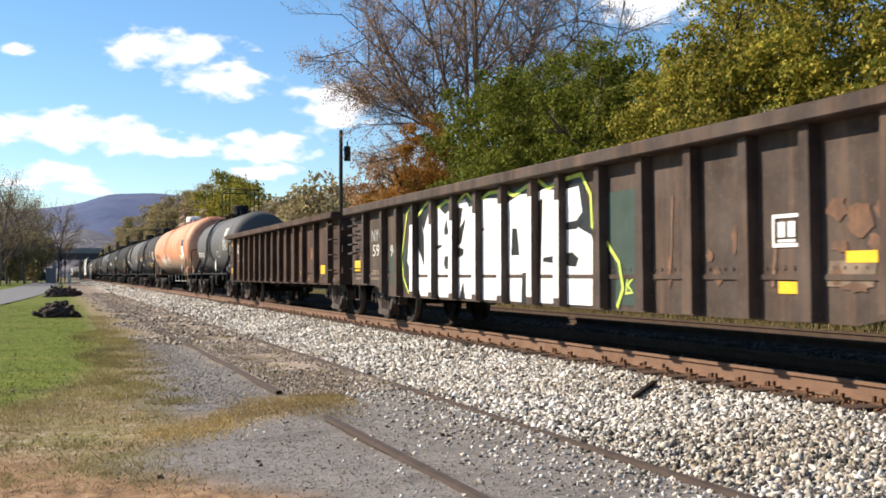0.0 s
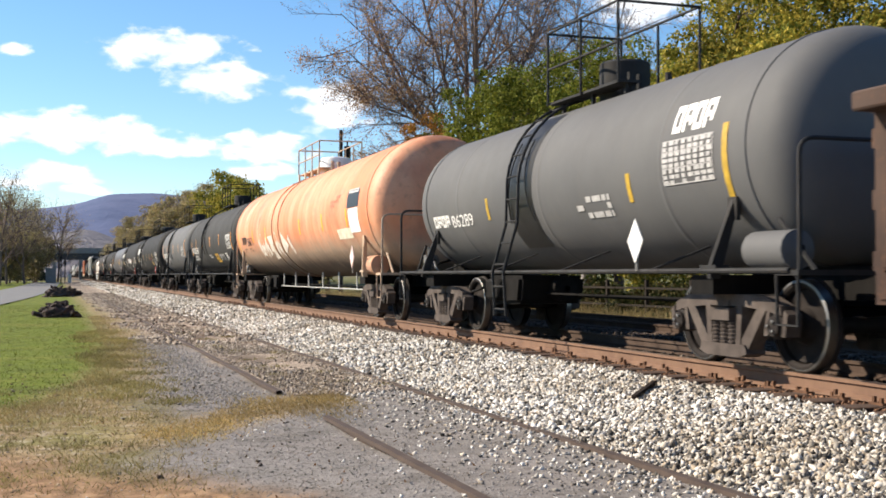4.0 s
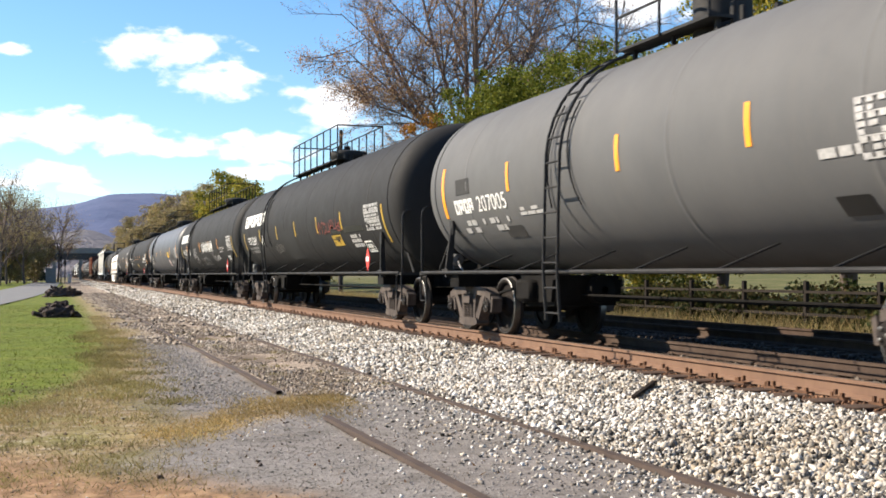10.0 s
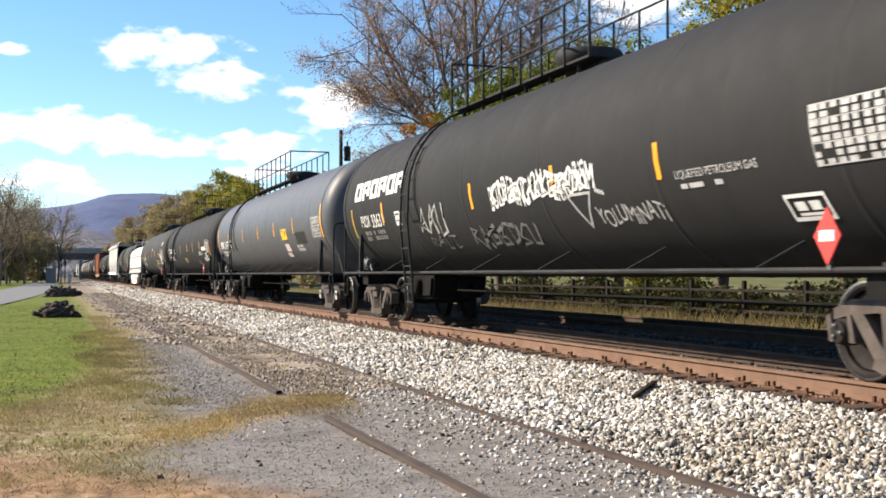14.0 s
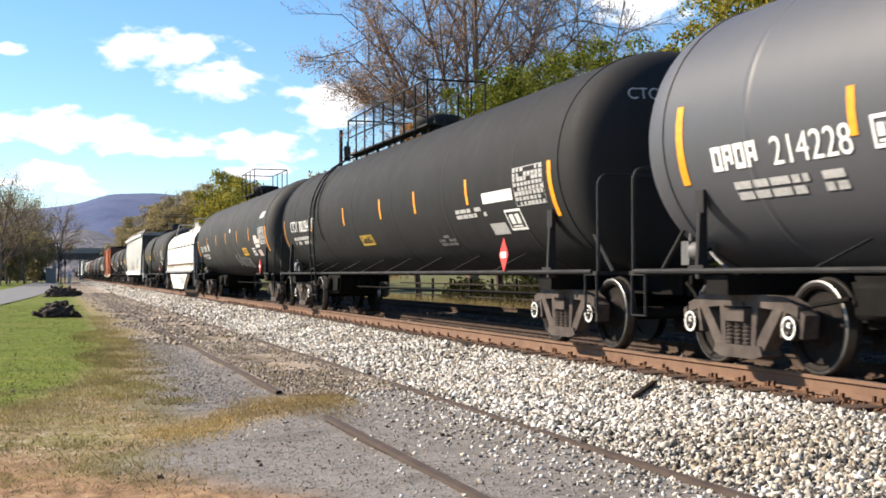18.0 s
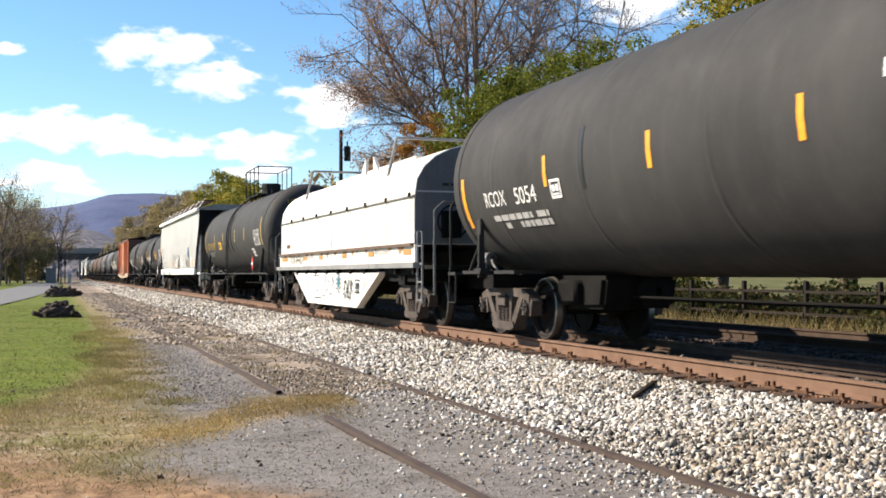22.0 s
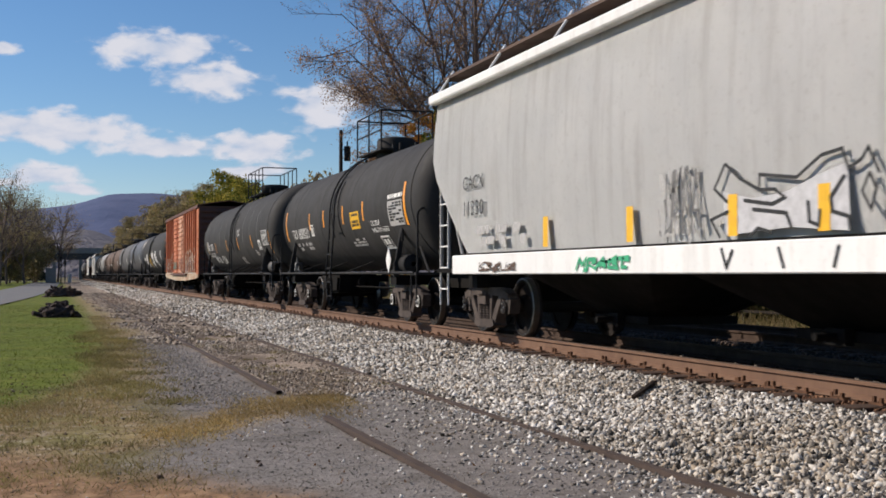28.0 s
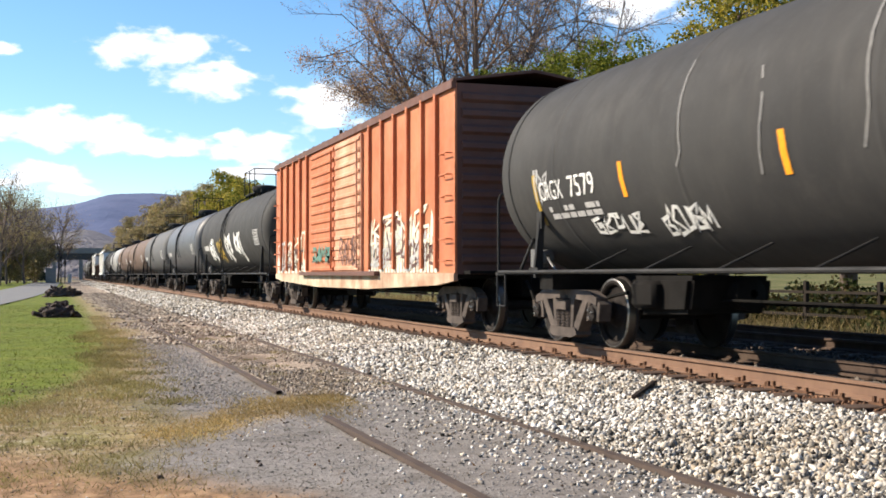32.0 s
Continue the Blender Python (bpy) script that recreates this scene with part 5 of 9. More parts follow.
for i in range(26):
    rnd = random.Random(700 + i)
    u, z = rnd.uniform(-0.27, 0.5), rnd.uniform(0.7, 1.3)
    if 0.0 < u < 0.16 and i % 2:
        u += 0.3
    k.rect("flaked_spot", CHALK, u, u + rnd.uniform(0.02, 0.06), z, z + rnd.uniform(0.02, 0.06), "flaked paint spot")

# short grey tank car
c = add(tank_car(2, 51.03, 4.57, 1.226, 2.253, GREY_TANK, "short charcoal-grey tank car with white stencils and railed top platform", -0.7, (-1.0, 1.3), "drum", 0.3, struts=4, post_h=1.1, length=5.20), 51.03, 2)
k = Marks(c, round_side(1.226, 2.253))
k.mark(4, -4.83, -3.95, 1.80, 2.00)
k.number("86289", -3.85, -2.81, 1.78, 1.98)
k.table(3.54, 4.59, 1.96, 2.45)
k.mark(4, 3.69, 4.54, 2.52, 2.83)
k.lines(1.16, 2.15, 1.67, 1.97, 3, seed=2)
k.reflectors([2.69, -2.07], 1.83, 2.17, AMBER)
k.reflectors([4.81], 1.65, 2.52, AMBER)
k.rect("dark_band", GLOSS_BLACK, -1.18, -0.24, 1.37, 3.30, "black repainted belt")
k.placard(3.35, 1.38, mat=WHITE_PAINT)
bm = bmesh.new()
lathe_y(bm, [(-5.9, 0.05), (-5.85, 0.19), (-5.2, 0.19), (-5.15, 0.05)], 16, 1.2)
part("brake_cylinder", bm, GREY_TANK, c, at=Matrix.Translation((-1.1, 0, 0)))

# sun-bleached orange tank car
c = add(tank_car(3, 68.53, 8.16, 1.505, 2.427, ORANGE_TANK, "sun-bleached orange tank car with grimy belly and pale graffiti", None, (-2.4, 0.5), "cap", -0.1, gear=paint("pale_tan_paint", (0.40, 0.28, 0.19), (0.5, 0.38, 0.28), (0.2, 0.12, 0.08), 0.6), dome_mat=WHITE_HOPPER, rail=False, post_h=0.8, length=9.15), 68.53, 3)
s3 = round_side(1.505, 2.427)
k = Marks(c, s3)
k.rect("white_panel", WHITE_PAINT, 7.47, 8.31, 1.90, 2.43, "whitewashed patch")
k.rect("white_panel", CREAM, 6.17, 7.50, 1.79, 2.02, "whitewashed patch")
k.rect("black_panel", GLOSS_BLACK, 7.34, 8.36, 2.45, 2.83, "black stencil patch")
k.rect("grey_panel", GREY_PAINT, 7.40, 8.30, 2.77, 2.86)
k.reflectors([7.24, 4.73, 1.99, -1.10, -3.30, -5.75], 2.04, 2.45, YELLOW)
k.reflectors([-8.79], 1.70, 2.43, YELLOW)
k.mark(4, -8.01, -7.10, 2.01, 2.25, BLACK_PAINT)
k.number("58671", -6.94, -5.91, 1.94, 2.20, BLACK_PAINT)
k.lines(-7.99, -5.84, 1.73, 1.87, 2, paint("faint_brown_stencil", (0.22, 0.13, 0.09), (0.27, 0.16, 0.1), (0.2, 0.1, 0.06), 0.7), 4, 0.5)
k.lines(5.63, 6.59, 2.52, 2.81, 3, paint("faint_red_stencil", (0.45, 0.17, 0.10), (0.5, 0.2, 0.12), (0.3, 0.1, 0.06), 0.7), 5, 0.6)
WORN_WHITE = paint("worn_white_spray", (0.66, 0.60, 0.52), (0.74, 0.70, 0.63), (0.5, 0.33, 0.22), 0.7, patch=2.5, amount=0.6)
k.put("graffiti_form", WORN_WHITE, lambda bm: [ribbon(bm, s3, p, 0.25, 0.011) for p in (
    [(-4.70, 2.06), (-4.51, 1.58)], [(-4.30, 1.58), (-4.17, 2.06), (-3.77, 1.65), (-3.33, 2.06), (-3.25, 1.58)], [(-2.28, 2.04), (-2.91, 2.02), (-2.87, 1.80), (-2.39, 1.80)],
    [(-2.81, 1.80), (-2.77, 1.58), (-2.19, 1.61)], [(-1.87, 1.61), (-1.75, 2.06), (-1.24, 1.61), (-1.12, 2.06)], [(-0.81, 1.61), (-0.75, 2.04), (-0.28, 1.85), (-0.81, 1.75)], [(0.15, 2.04), (0.41, 1.58)])],
    "pale worn graffiti strokes")
k.placard(7.70, 1.39, mat=PINK)
bm = bmesh.new()
rod(bm, (-0.55, -6.9, 0.60), (-0.55, 6.4, 0.60), 0.016, 6)
tp = part("train_line_pipe", bm, GREY_PAINT, c, "pale pipe slung under the belly")
for i in range(7):
    bm = bmesh.new()
    box(bm, (-0.55, -6.5 + i * 1.93, 0.84), (0.03, 0.05, 0.48))
    part("pipe_hanger", bm, GREY_PAINT, tp)
for u in (-2.15, -1.1):
    bm = bmesh.new()
    lathe_y(bm, [(-u - 0.07, 1.506), (-u - 0.06, 1.53), (-u + 0.06, 1.53), (-u + 0.07, 1.506)], 72, 2.427)
    part("deck_strap", bm, ORANGE_TANK, c, "flat strap round the tank under the deck")
for u in (-2.3, -1.4, -0.5, 0.4):
    bm = bmesh.new()
    box(bm, (-0.62, -u, 3.83), (0.05, 0.07, 0.40))
    part("deck_bracket", bm, CREAM, c)
bm = bmesh.new()
lathe_y(bm, [(-8.95, 0.05), (-8.9, 0.21), (-8.2, 0.21), (-8.15, 0.05)], 20, 1.17)
part("brake_cylinder", bm, paint("grimy_orange_paint", (0.45, 0.2, 0.11), (0.5, 0.3, 0.2), (0.2, 0.15, 0.1), 0.7), c, at=Matrix.Translation((-1.15, 0, 0)))

# black tank cars and their grey kin
c = add(tank_car(4, 86.62, 5.89, 1.419, 2.456, BLACK_DUSTY, "dusty black tank car with yellow hazard panel and ladder", -1.29, (-1.3, 1.1), "drum", 0.5, length=6.90), 86.62, 4)
k = Marks(c, round_side(1.419, 2.456))
k.reflectors([3.35, 0.50, -2.29, -4.47])
k.reflectors([-6.22, 6.77], 1.90, 2.57)
k.code("SHPX", -6.17, -5.55, 1.97, 2.22)
k.number("202318", -5.42, -4.50, 1.96, 2.23)
k.square(-4.31, -3.96, 1.95, 2.20)
k.lines(-6.07, -4.48, 1.62, 1.87, 2, seed=3)
k.hazard(YELLOW, 1.20, 2.12, 1.51, 1.85, "yellow hazard panel", 301)
k.lines(2.44, 3.80, 1.54, 1.81, 3, seed=6)
k.lines(-0.50, 0.51, 1.67, 1.85, 2, seed=7)
k.square(4.25, 4.87, 1.54, 1.83)
k.table(5.30, 6.50, 1.98, 2.52, solid=True)

c = add(tank_car(5, 102.68, 5.59, 1.419, 2.456, GREY_TANK, "charcoal-grey tank car with bright orange reflector strips", -1.17, (-1.1, 1.2), "drum", 0.5, length=6.45), 102.68, 5)
k = Marks(c, round_side(1.419, 2.456))
k.reflectors([3.16, 0.44, -3.05], 2.19, 2.62)
k.reflectors([6.13, -5.98], 1.92, 2.76, None, 0.13)
k.mark(4, -5.50, -4.61, 1.96, 2.19)
k.number("207005", -4.42, -3.22, 1.96, 2.20)
k.rect("paint_patch", BLACK_DUSTY, -3.67, -2.99, 1.54, 1.70, "dark repainted patch")
k.rect("paint_patch", BLACK_DUSTY, -5.34, -4.70, 2.27, 2.52, "dark repainted patch")
k.rect("paint_patch", GLOSS_BLACK, 4.15, 4.61, 1.48, 1.65, "black repainted patch")
k.table(4.73, 5.86, 1.92, 2.43)
k.lines(-5.35, -3.31, 1.62, 1.85, 2, seed=9, fill=0.6)
k.lines(-3.03, -1.97, 1.81, 1.94, 2, seed=10, fill=0.6)
k.lines(3.98, 4.73, 1.94, 2.06, 1, seed=11)

for num, C0, seed in ((6, 121.11, 1), (7, 141.90, 2)):
    c = add(tank_car(num, C0, 8.2, 1.525, 2.456, BLACK, "long matt-black pressure tank car with white block mark" + (", white sprayed scrawls" if num == 7 else " and red placard"), -4.35, (-4.6, 1.3), "bowl", 0.0, length=9.35), C0, num)
    k = Marks(c, round_side(1.525, 2.456))
    k.put("owner_mark", WHITE_PAINT, lambda bm: glyph_blocks(bm, round_side(1.525, 2.456), 6, -8.5, -4.78, 2.53, 2.92), "large white block mark")
    k.reflectors([5.31, 2.75, -0.04, -2.77, -5.67] if num == 6 else [4.77, -1.16, -6.33, 1.99], 2.00, 2.40, AMBER if num == 6 else None)
    k.reflectors([8.86, -8.74], 1.62, 2.38, AMBER)
    k.code("PROX", -8.04, -7.35, 1.96, 2.20)
    k.number("33691" if num == 6 else "33631", -7.20, -6.37, 1.94, 2.20)
    k.square(-5.48, -5.15, 1.92, 2.18)
    k.lines(-8.00, -6.44, 1.66, 1.88, 2, DIM_PAINT, seed + 20)
    k.table(7.48, 8.60, 1.90, 2.43)
    k.square(6.81, 7.41, 1.46, 1.70)
    k.placard(7.65, 1.33)
    if num == 6:
        k.rect("paint_patch", plain("matt_black_patch_paint", (0.007, 0.007, 0.007), 0.8, 0, 0.15, 6), -1.92, -0.14, 1.42, 2.21, "fresh black repainted square")
        k.scrawl(34, 2.6, 5.2, 1.95, 2.3, 15, 0.03, plain("faded_red_spray", (0.16, 0.035, 0.025), 0.7), "faded red sprayed scrawl")
        k.hazard(AMBER, 4.08, 4.98, 1.65, 1.90, "worn yellow hazard panel", 302)
        k.rect("paint_patch", GLOSS_BLACK, 4.24, 5.09, 1.92, 1.99)
        k.rect("paint_patch", GLOSS_BLACK, 5.41, 7.13, 1.92, 2.04)
        k.lines(5.83, 6.71, 1.56, 1.86, 3, seed=31)
        k.scrawl(32, -3.5, -2.3, 1.60, 1.92, 10, 0.022, DIM_PAINT, "thin pale tag")
    else:
        k.put("small_lettering", GREY_PAINT, lambda bm: words(bm, round_side(1.525, 2.456), "LIQUEFIED PETROLEUM GAS", 5.10, 6.61, 1.96, 2.06))
        k.lines(5.15, 5.96, 1.85, 1.92, 1, seed=33)
        k.put("sprayed_lettering", WHITE_PAINT, lambda bm: words(bm, lambda u, z, lift: round_side(1.525, 2.456)(u, z + 0.06 * math.sin(u * 5), lift), "BORDERiNG ON TERRORiSM...", -0.35, 3.38, 1.98, 2.34), "white sprayed hand lettering")
        k.scrawl(11, -0.30, 3.2, 1.98, 2.32, 30, 0.03, WHITE_PAINT)
        k.scrawl(13, -4.1, -2.7, 1.62, 2.2, 7, 0.035)
        k.scrawl(18, -3.9, -2.5, 1.42, 1.66, 8, 0.022, DIM_PAINT)
        k.scrawl(14, -1.74, 0.91, 1.38, 1.75, 15, 0.04, DIM_PAINT)
        k.put("sprayed_lettering", GREY_PAINT, lambda bm: words(bm, lambda u, z, lift: round_side(1.525, 2.456)(u, z + 0.03 * math.sin(u * 9), lift), "YOLUMiNATi", 3.0, 4.66, 1.58, 1.78), "thin pale sprayed lettering")
        k.put("graffiti_scrawl", GREY_PAINT, lambda bm: ribbon(bm, round_side(1.525, 2.456), [(2.35, 1.98), (3.0, 1.98), (2.7, 1.58), (2.35, 1.98)], 0.035))

c = add(tank_car(8, 163.44, 8.75, 1.496, 2.446, SLATE_TANK, "long slate-grey tank car with orange reflectors and yellow panel", -5.2, (-5.7, 1.2), "bowl", 0.0, ring=True, struts=8, length=9.60), 163.44, 8)
k = Marks(c, round_side(1.496, 2.446))
k.reflectors([5.92, 3.01, 0.14, -3.04, -6.46], 2.11, 2.52)
k.reflectors([-9.21, 9.45], 1.90, 2.72, None, 0.13)
k.hazard(YELLOW, 4.11, 4.92, 1.97, 2.27, "yellow hazard panel", 303)
k.rect("pink_panel", PINK, 4.22, 4.84, 1.64, 1.85)
k.rect("pink_panel", PINK, 4.05, 4.62, 1.49, 1.61)
k.rect("paint_patch", GLOSS_BLACK, 6.10, 7.35, 1.81, 2.12, "black repainted patch")
k.lines(5.87, 6.75, 1.60, 1.79, 2, seed=41)
k.mark(4, -8.65, -7.85, 1.99, 2.23)
k.number("214228", -7.63, -6.50, 1.97, 2.23)
k.square(-6.24, -5.90, 1.98, 2.25)
k.lines(-8.37, -6.57, 1.67, 1.87, 2, seed=42)
k.table(8.36, 9.30, 1.92, 2.43)

c = add(tank_car(9, 185.23, 8.73, 1.496, 2.446, BLACK, "long black tank car with white stencils and test panel", -5.2, (-5.4, 1.2), "bowl", 0.0, ring=True, struts=8, length=9.50), 185.23, 9)
k = Marks(c, round_side(1.496, 2.446))
k.reflectors([5.91, 3.10, 0.75, -2.37, -5.94], 2.08, 2.48)
k.reflectors([9.20, -9.45], 1.75, 2.48, None, 0.12)
k.table(7.92, 8.98, 1.94, 2.48)
k.rect("white_panel", WHITE_PAINT, 6.59, 7.81, 2.05, 2.21)
k.square(7.35, 7.96, 1.62, 1.92)
k.rect("grey_panel", GREY_PAINT, 6.58, 7.21, 1.58, 1.75)
k.hazard(AMBER, -1.38, -0.38, 1.60, 1.82, "worn yellow hazard panel", 304)
k.lines(5.25, 6.63, 1.85, 2.02, 2, seed=51)
k.lines(3.76, 4.82, 1.46, 1.65, 3, DIM_PAINT, 52)
k.code("CTCX", -8.51, -7.63, 2.13, 2.41)
k.number("780284", -7.40, -6.23, 2.10, 2.39)
k.square(-5.80, -5.51, 2.13, 2.40)
k.lines(-8.34, -6.32, 1.75, 1.98, 2, seed=53)
kh = Marks(c, head_side(9.50, 0.72, 1.496, 2.446))
kh.code("CTCX", -0.80, -0.25, 3.20, 3.35, GREY_PAINT)
kh.number("780284", -0.12, 0.70, 3.20, 3.35, GREY_PAINT)
kh.lines(-0.5, 0.4, 2.90, 3.08, 2, DIM_PAINT, 54)
k.placard(7.52, 1.29)

c = add(tank_car(10, 206.58, 8.09, 1.525, 2.456, BLACK_DUSTY, "smudged black tank car with pink and yellow panels and outlined graffiti", None, (-1.7, 1.3), "bowl", 0.2, rail=False, length=9.00), 206.58, 10)
k = Marks(c, round_side(1.525, 2.456))
k.reflectors([5.57, 2.91, 0.04, -2.70, -5.55], 2.14, 2.55)
k.reflectors([8.85, -8.77], 1.71, 2.48, None, 0.13)
k.table(7.51, 8.61, 1.94, 2.48)
k.rect("paint_patch", GLOSS_BLACK, 6.47, 7.46, 2.25, 2.64, "black repainted patch")
k.rect("grey_panel", PINK, 6.47, 7.10, 1.99, 2.25)
k.rect("grey_panel", PINK, 7.10, 7.49, 1.99, 2.12)
k.lines(6.55, 7.40, 1.82, 1.96, 1, WHITE_PAINT, 61, 1.0)
k.rect("pink_panel", PINK, 6.70, 7.31, 1.59, 1.78)
k.square(5.66, 6.23, 1.62, 1.86)
k.hazard(YELLOW, 3.58, 4.52, 1.65, 1.90, "yellow hazard panel", 305)
k.code("RCOX", -7.87, -7.05, 1.98, 2.20)
k.number("5054", -6.68, -5.93, 1.97, 2.20)
k.square(-5.42, -5.10, 1.97, 2.22)
k.lines(-7.72, -5.69, 1.62, 1.85, 2, seed=62)
k.rect("white_panel", WHITE_PAINT, 1.12, 1.33, 2.52, 2.67)
k.rect("weld_scar", GLOSS_BLACK, -4.46, -4.37, 2.04, 2.81, "dark weld scar")
k.rect("grey_smear", GREY_PAINT, 7.62, 8.38, 2.76, 2.96, "chalky pale smear", skew=0.25)
k.scrawl(16, 1.10, 2.70, 1.27, 1.75, 9, 0.04)
k.scrawl(17, 2.59, 4.08, 1.22, 1.61, 11, 0.04)
k.placard(7.67, 1.27)
bm = bmesh.new()
for y in (-8.6, -7.2, 7.2, 8.6):
    box(bm, (-1.2, y, 1.0), (0.5, 0.8, 0.05))
part("end_step_plate", bm, IRON, c)

# white coil car
c = add(coil_car(11, 225.0, 6.6, 5.46, "cream-white covered coil car with rust stains and black outlined graffiti"), 225.0, 11)
k = Marks(c, flat_side(1.425))
k.code("AOK", -5.06, -4.36, 1.26, 1.46, BLACK_PAINT)
k.number("494624", -4.32, -3.26, 1.26, 1.46, BLACK_PAINT)
BROWN_PANEL = plain("brown_orange_reflector", (0.42, 0.22, 0.06), 0.5, 0, 0.2)
for u, w in ((-6.3, 0.85), (-3.22, 0.4), (-1.4, 0.45), (1.05, 0.45), (3.4, 0.45), (6.0, 0.5)):
    k.rect("reflector_panel", BROWN_PANEL, u, u + w, 1.34, 1.44)
k.lines(-2.75, -1.75, 1.28, 1.45, 2, GREY_PAINT, 71)
k.lines(3.9, 5.0, 1.37, 1.46, 2, GREY_PAINT, 73)
kh = Marks(c, flat_side(1.402))
kh.rect("brand_panel", RUST_TANK, -5.73, -5.2, 1.70, 1.81)
kh.lines(-5.7, -5.3, 1.84, 1.95, 1, GREY_PAINT, 74)
for a, b in ((0.02, 1.78), (0.0, 1.3)):
    kh.put("jacking_mark", GREY_STEEL, lambda bm: patch(bm, k.side, [(a - 0.06, b), (a + 0.06, b), (a, b - 0.12 if b > 1.5 else b + 0.12)], 0.002))
for i in range(16):
    rnd = random.Random(500 + i)
    u = -6.2 + i * 0.8 + rnd.uniform(-0.3, 0.3)
    k.put("rust_run", RUST_RUN, lambda bm: patch(bm, k.side, [(u, 1.49), (u + rnd.uniform(0.1, 0.5), 1.49), (u + 0.12, 1.45 - rnd.uniform(0, 0.12))], 0.003), "rust run under the hood edge")
sb = flat_side(1.405)
kb = Marks(c, sb)
kb.put("graffiti_form", WHITE_PAINT, lambda bm: patch(bm, sb, [(-2.05, 0.36), (-1.15, 0.4), (0.05, 0.48), (0.05, 0.96), (-2.05, 0.96)], 0.004), "white sprayed ground")
kb.put("graffiti_form", GREY_PAINT, lambda bm: [ribbon(bm, sb, p, 0.03, 0.008) for p in ([(-2.9, 0.8), (-2.6, 0.7), (-2.75, 0.5), (-2.5, 0.45)], [(-2.6, 0.9), (-2.35, 0.5)], [(-2.3, 0.92), (-2.2, 0.5), (-2.1, 0.42)])], "thin grey sprayed strokes")
kb.put("graffiti_outline", BLACK_PAINT, lambda bm: [ribbon(bm, sb, p, 0.028, 0.009) for p in (
    [(-2.0, 0.95), (-2.0, 0.38), (-1.25, 0.4), (-1.15, 0.55), (-1.33, 0.66), (-1.2, 0.8), (-1.35, 0.93), (-2.0, 0.95)], [(-1.75, 0.8), (-1.55, 0.8)], [(-1.75, 0.56), (-1.5, 0.57)],
    [(-1.1, 0.95), (-1.03, 0.44), (-0.78, 0.46), (-0.72, 0.93), (-0.9, 0.9)], [(-0.66, 0.95), (-0.62, 0.58), (-0.47, 0.6), (-0.42, 0.8), (-0.3, 0.82), (-0.28, 0.5), (-0.03, 0.5), (0.02, 0.94)],
    [(0.1, 0.9), (0.25, 0.5)], [(1.05, 0.85), (1.1, 0.62), (1.25, 0.66), (1.2, 0.8), (1.4, 0.84), (1.42, 0.62), (1.6, 0.66), (1.62, 0.88), (1.8, 0.7)], [(1.05, 0.5), (1.25, 0.56), (1.2, 0.42), (1.5, 0.48), (1.55, 0.6), (1.8, 0.5)])], "black outlined graffiti letters")


def flower(bm):
    for i in range(9):
        a = 2 * math.pi * i / 9 + 0.2
        dx, dz = math.cos(a), math.sin(a)
        L = 0.3 + 0.1 * (i % 3 == 0)
        ribbon(bm, sb, [(0.62 + p * dx * L - q * dz * 0.1, 0.78 + p * dz * L * 0.9 + q * dx * 0.1) for p, q in ((0.2, 0), (0.55, 0.7), (1.0, 0), (0.55, -0.7), (0.2, 0))], 0.022, 0.009)


kb.scrawl(81, 1.15, 2.0, 0.42, 0.86, 9, 0.035, BLACK_PAINT, "black sprayed tag")
kb.scrawl(82, 1.2, 2.1, 0.34, 0.62, 9, 0.022, GREY_PAINT, "grey sprayed tag")
kb.scrawl(83, 2.75, 3.35, 0.6, 0.92, 6, 0.022, GREY_PAINT, "grey sprayed tag")
kb.scrawl(84, -3.4, -2.3, 0.6, 0.95, 8, 0.018, GREY_PAINT, "grey sprayed tag")
kb.square(2.2, 2.62, 0.55, 0.86, BLACK_PAINT)
kb.put("graffiti_flower", BLACK_PAINT, flower, "black sprayed flower outline")
kb.put("flower_eye", plain("teal_eye_spray", (0.03, 0.2, 0.26), 0.6), lambda bm: patch(bm, sb, [(0.62 + 0.1 * math.cos(a), 0.8 + 0.13 * math.sin(a)) for a in [i * math.pi / 5 for i in range(10)]], 0.011))


def hood_end(u, z, lift=0.006):
    return Vector((u, -6.61 - lift, z))


ke = Marks(c, hood_end)
ke.code("AOK", -0.42, 0.04, 2.77, 2.95, BLACK_PAINT)
ke.lines(-0.9, 0.6, 2.60, 2.68, 1, BLACK_PAINT, 75, 0.7)
ke.rect("end_seam", GREY_PAINT, -1.35, 1.35, 2.50, 2.53)

c = add(tank_car(12, 241.98, 6.45, 1.448, 2.427, BLACK_DUSTY, "dusty black tank car with yellow stencilled number", 0.2, (-1.2, 1.6), "drum", 0.8, post_h=1.05, length=7.50), 241.98, 12)
k = Marks(c, round_side(1.448, 2.427))
k.table(5.55, 6.64, 1.94, 2.45, solid=True)
k.square(4.57, 5.11, 1.61, 1.86)
k.hazard(YELLOW, -3.21, -2.43, 1.98, 2.26, "yellow hazard panel", 306)
k.reflectors([3.54, 1.31, -1.80, -4.23], 2.16, 2.60, AMBER)
k.reflectors([7.00, -7.19], 1.94, 2.81, AMBER, 0.12)
k.code("UTLX", -6.51, -5.55, 2.02, 2.29, AMBER)
k.number("671129", -5.34, -4.34, 2.00, 2.27, AMBER)
k.lines(-6.31, -4.83, 1.70, 1.90, 2, DIM_PAINT, 91)
kh = Marks(c, head_side(7.50, 0.72, 1.448, 2.427))
kh.code("UTLX", -0.78, -0.22, 3.20, 3.34, AMBER)
kh.number("671129", -0.10, 0.62, 3.20, 3.34, AMBER)
kh.lines(-0.5, 0.4, 2.92, 3.08, 2, DIM_PAINT, 92)
k.placard(5.55, 1.38)

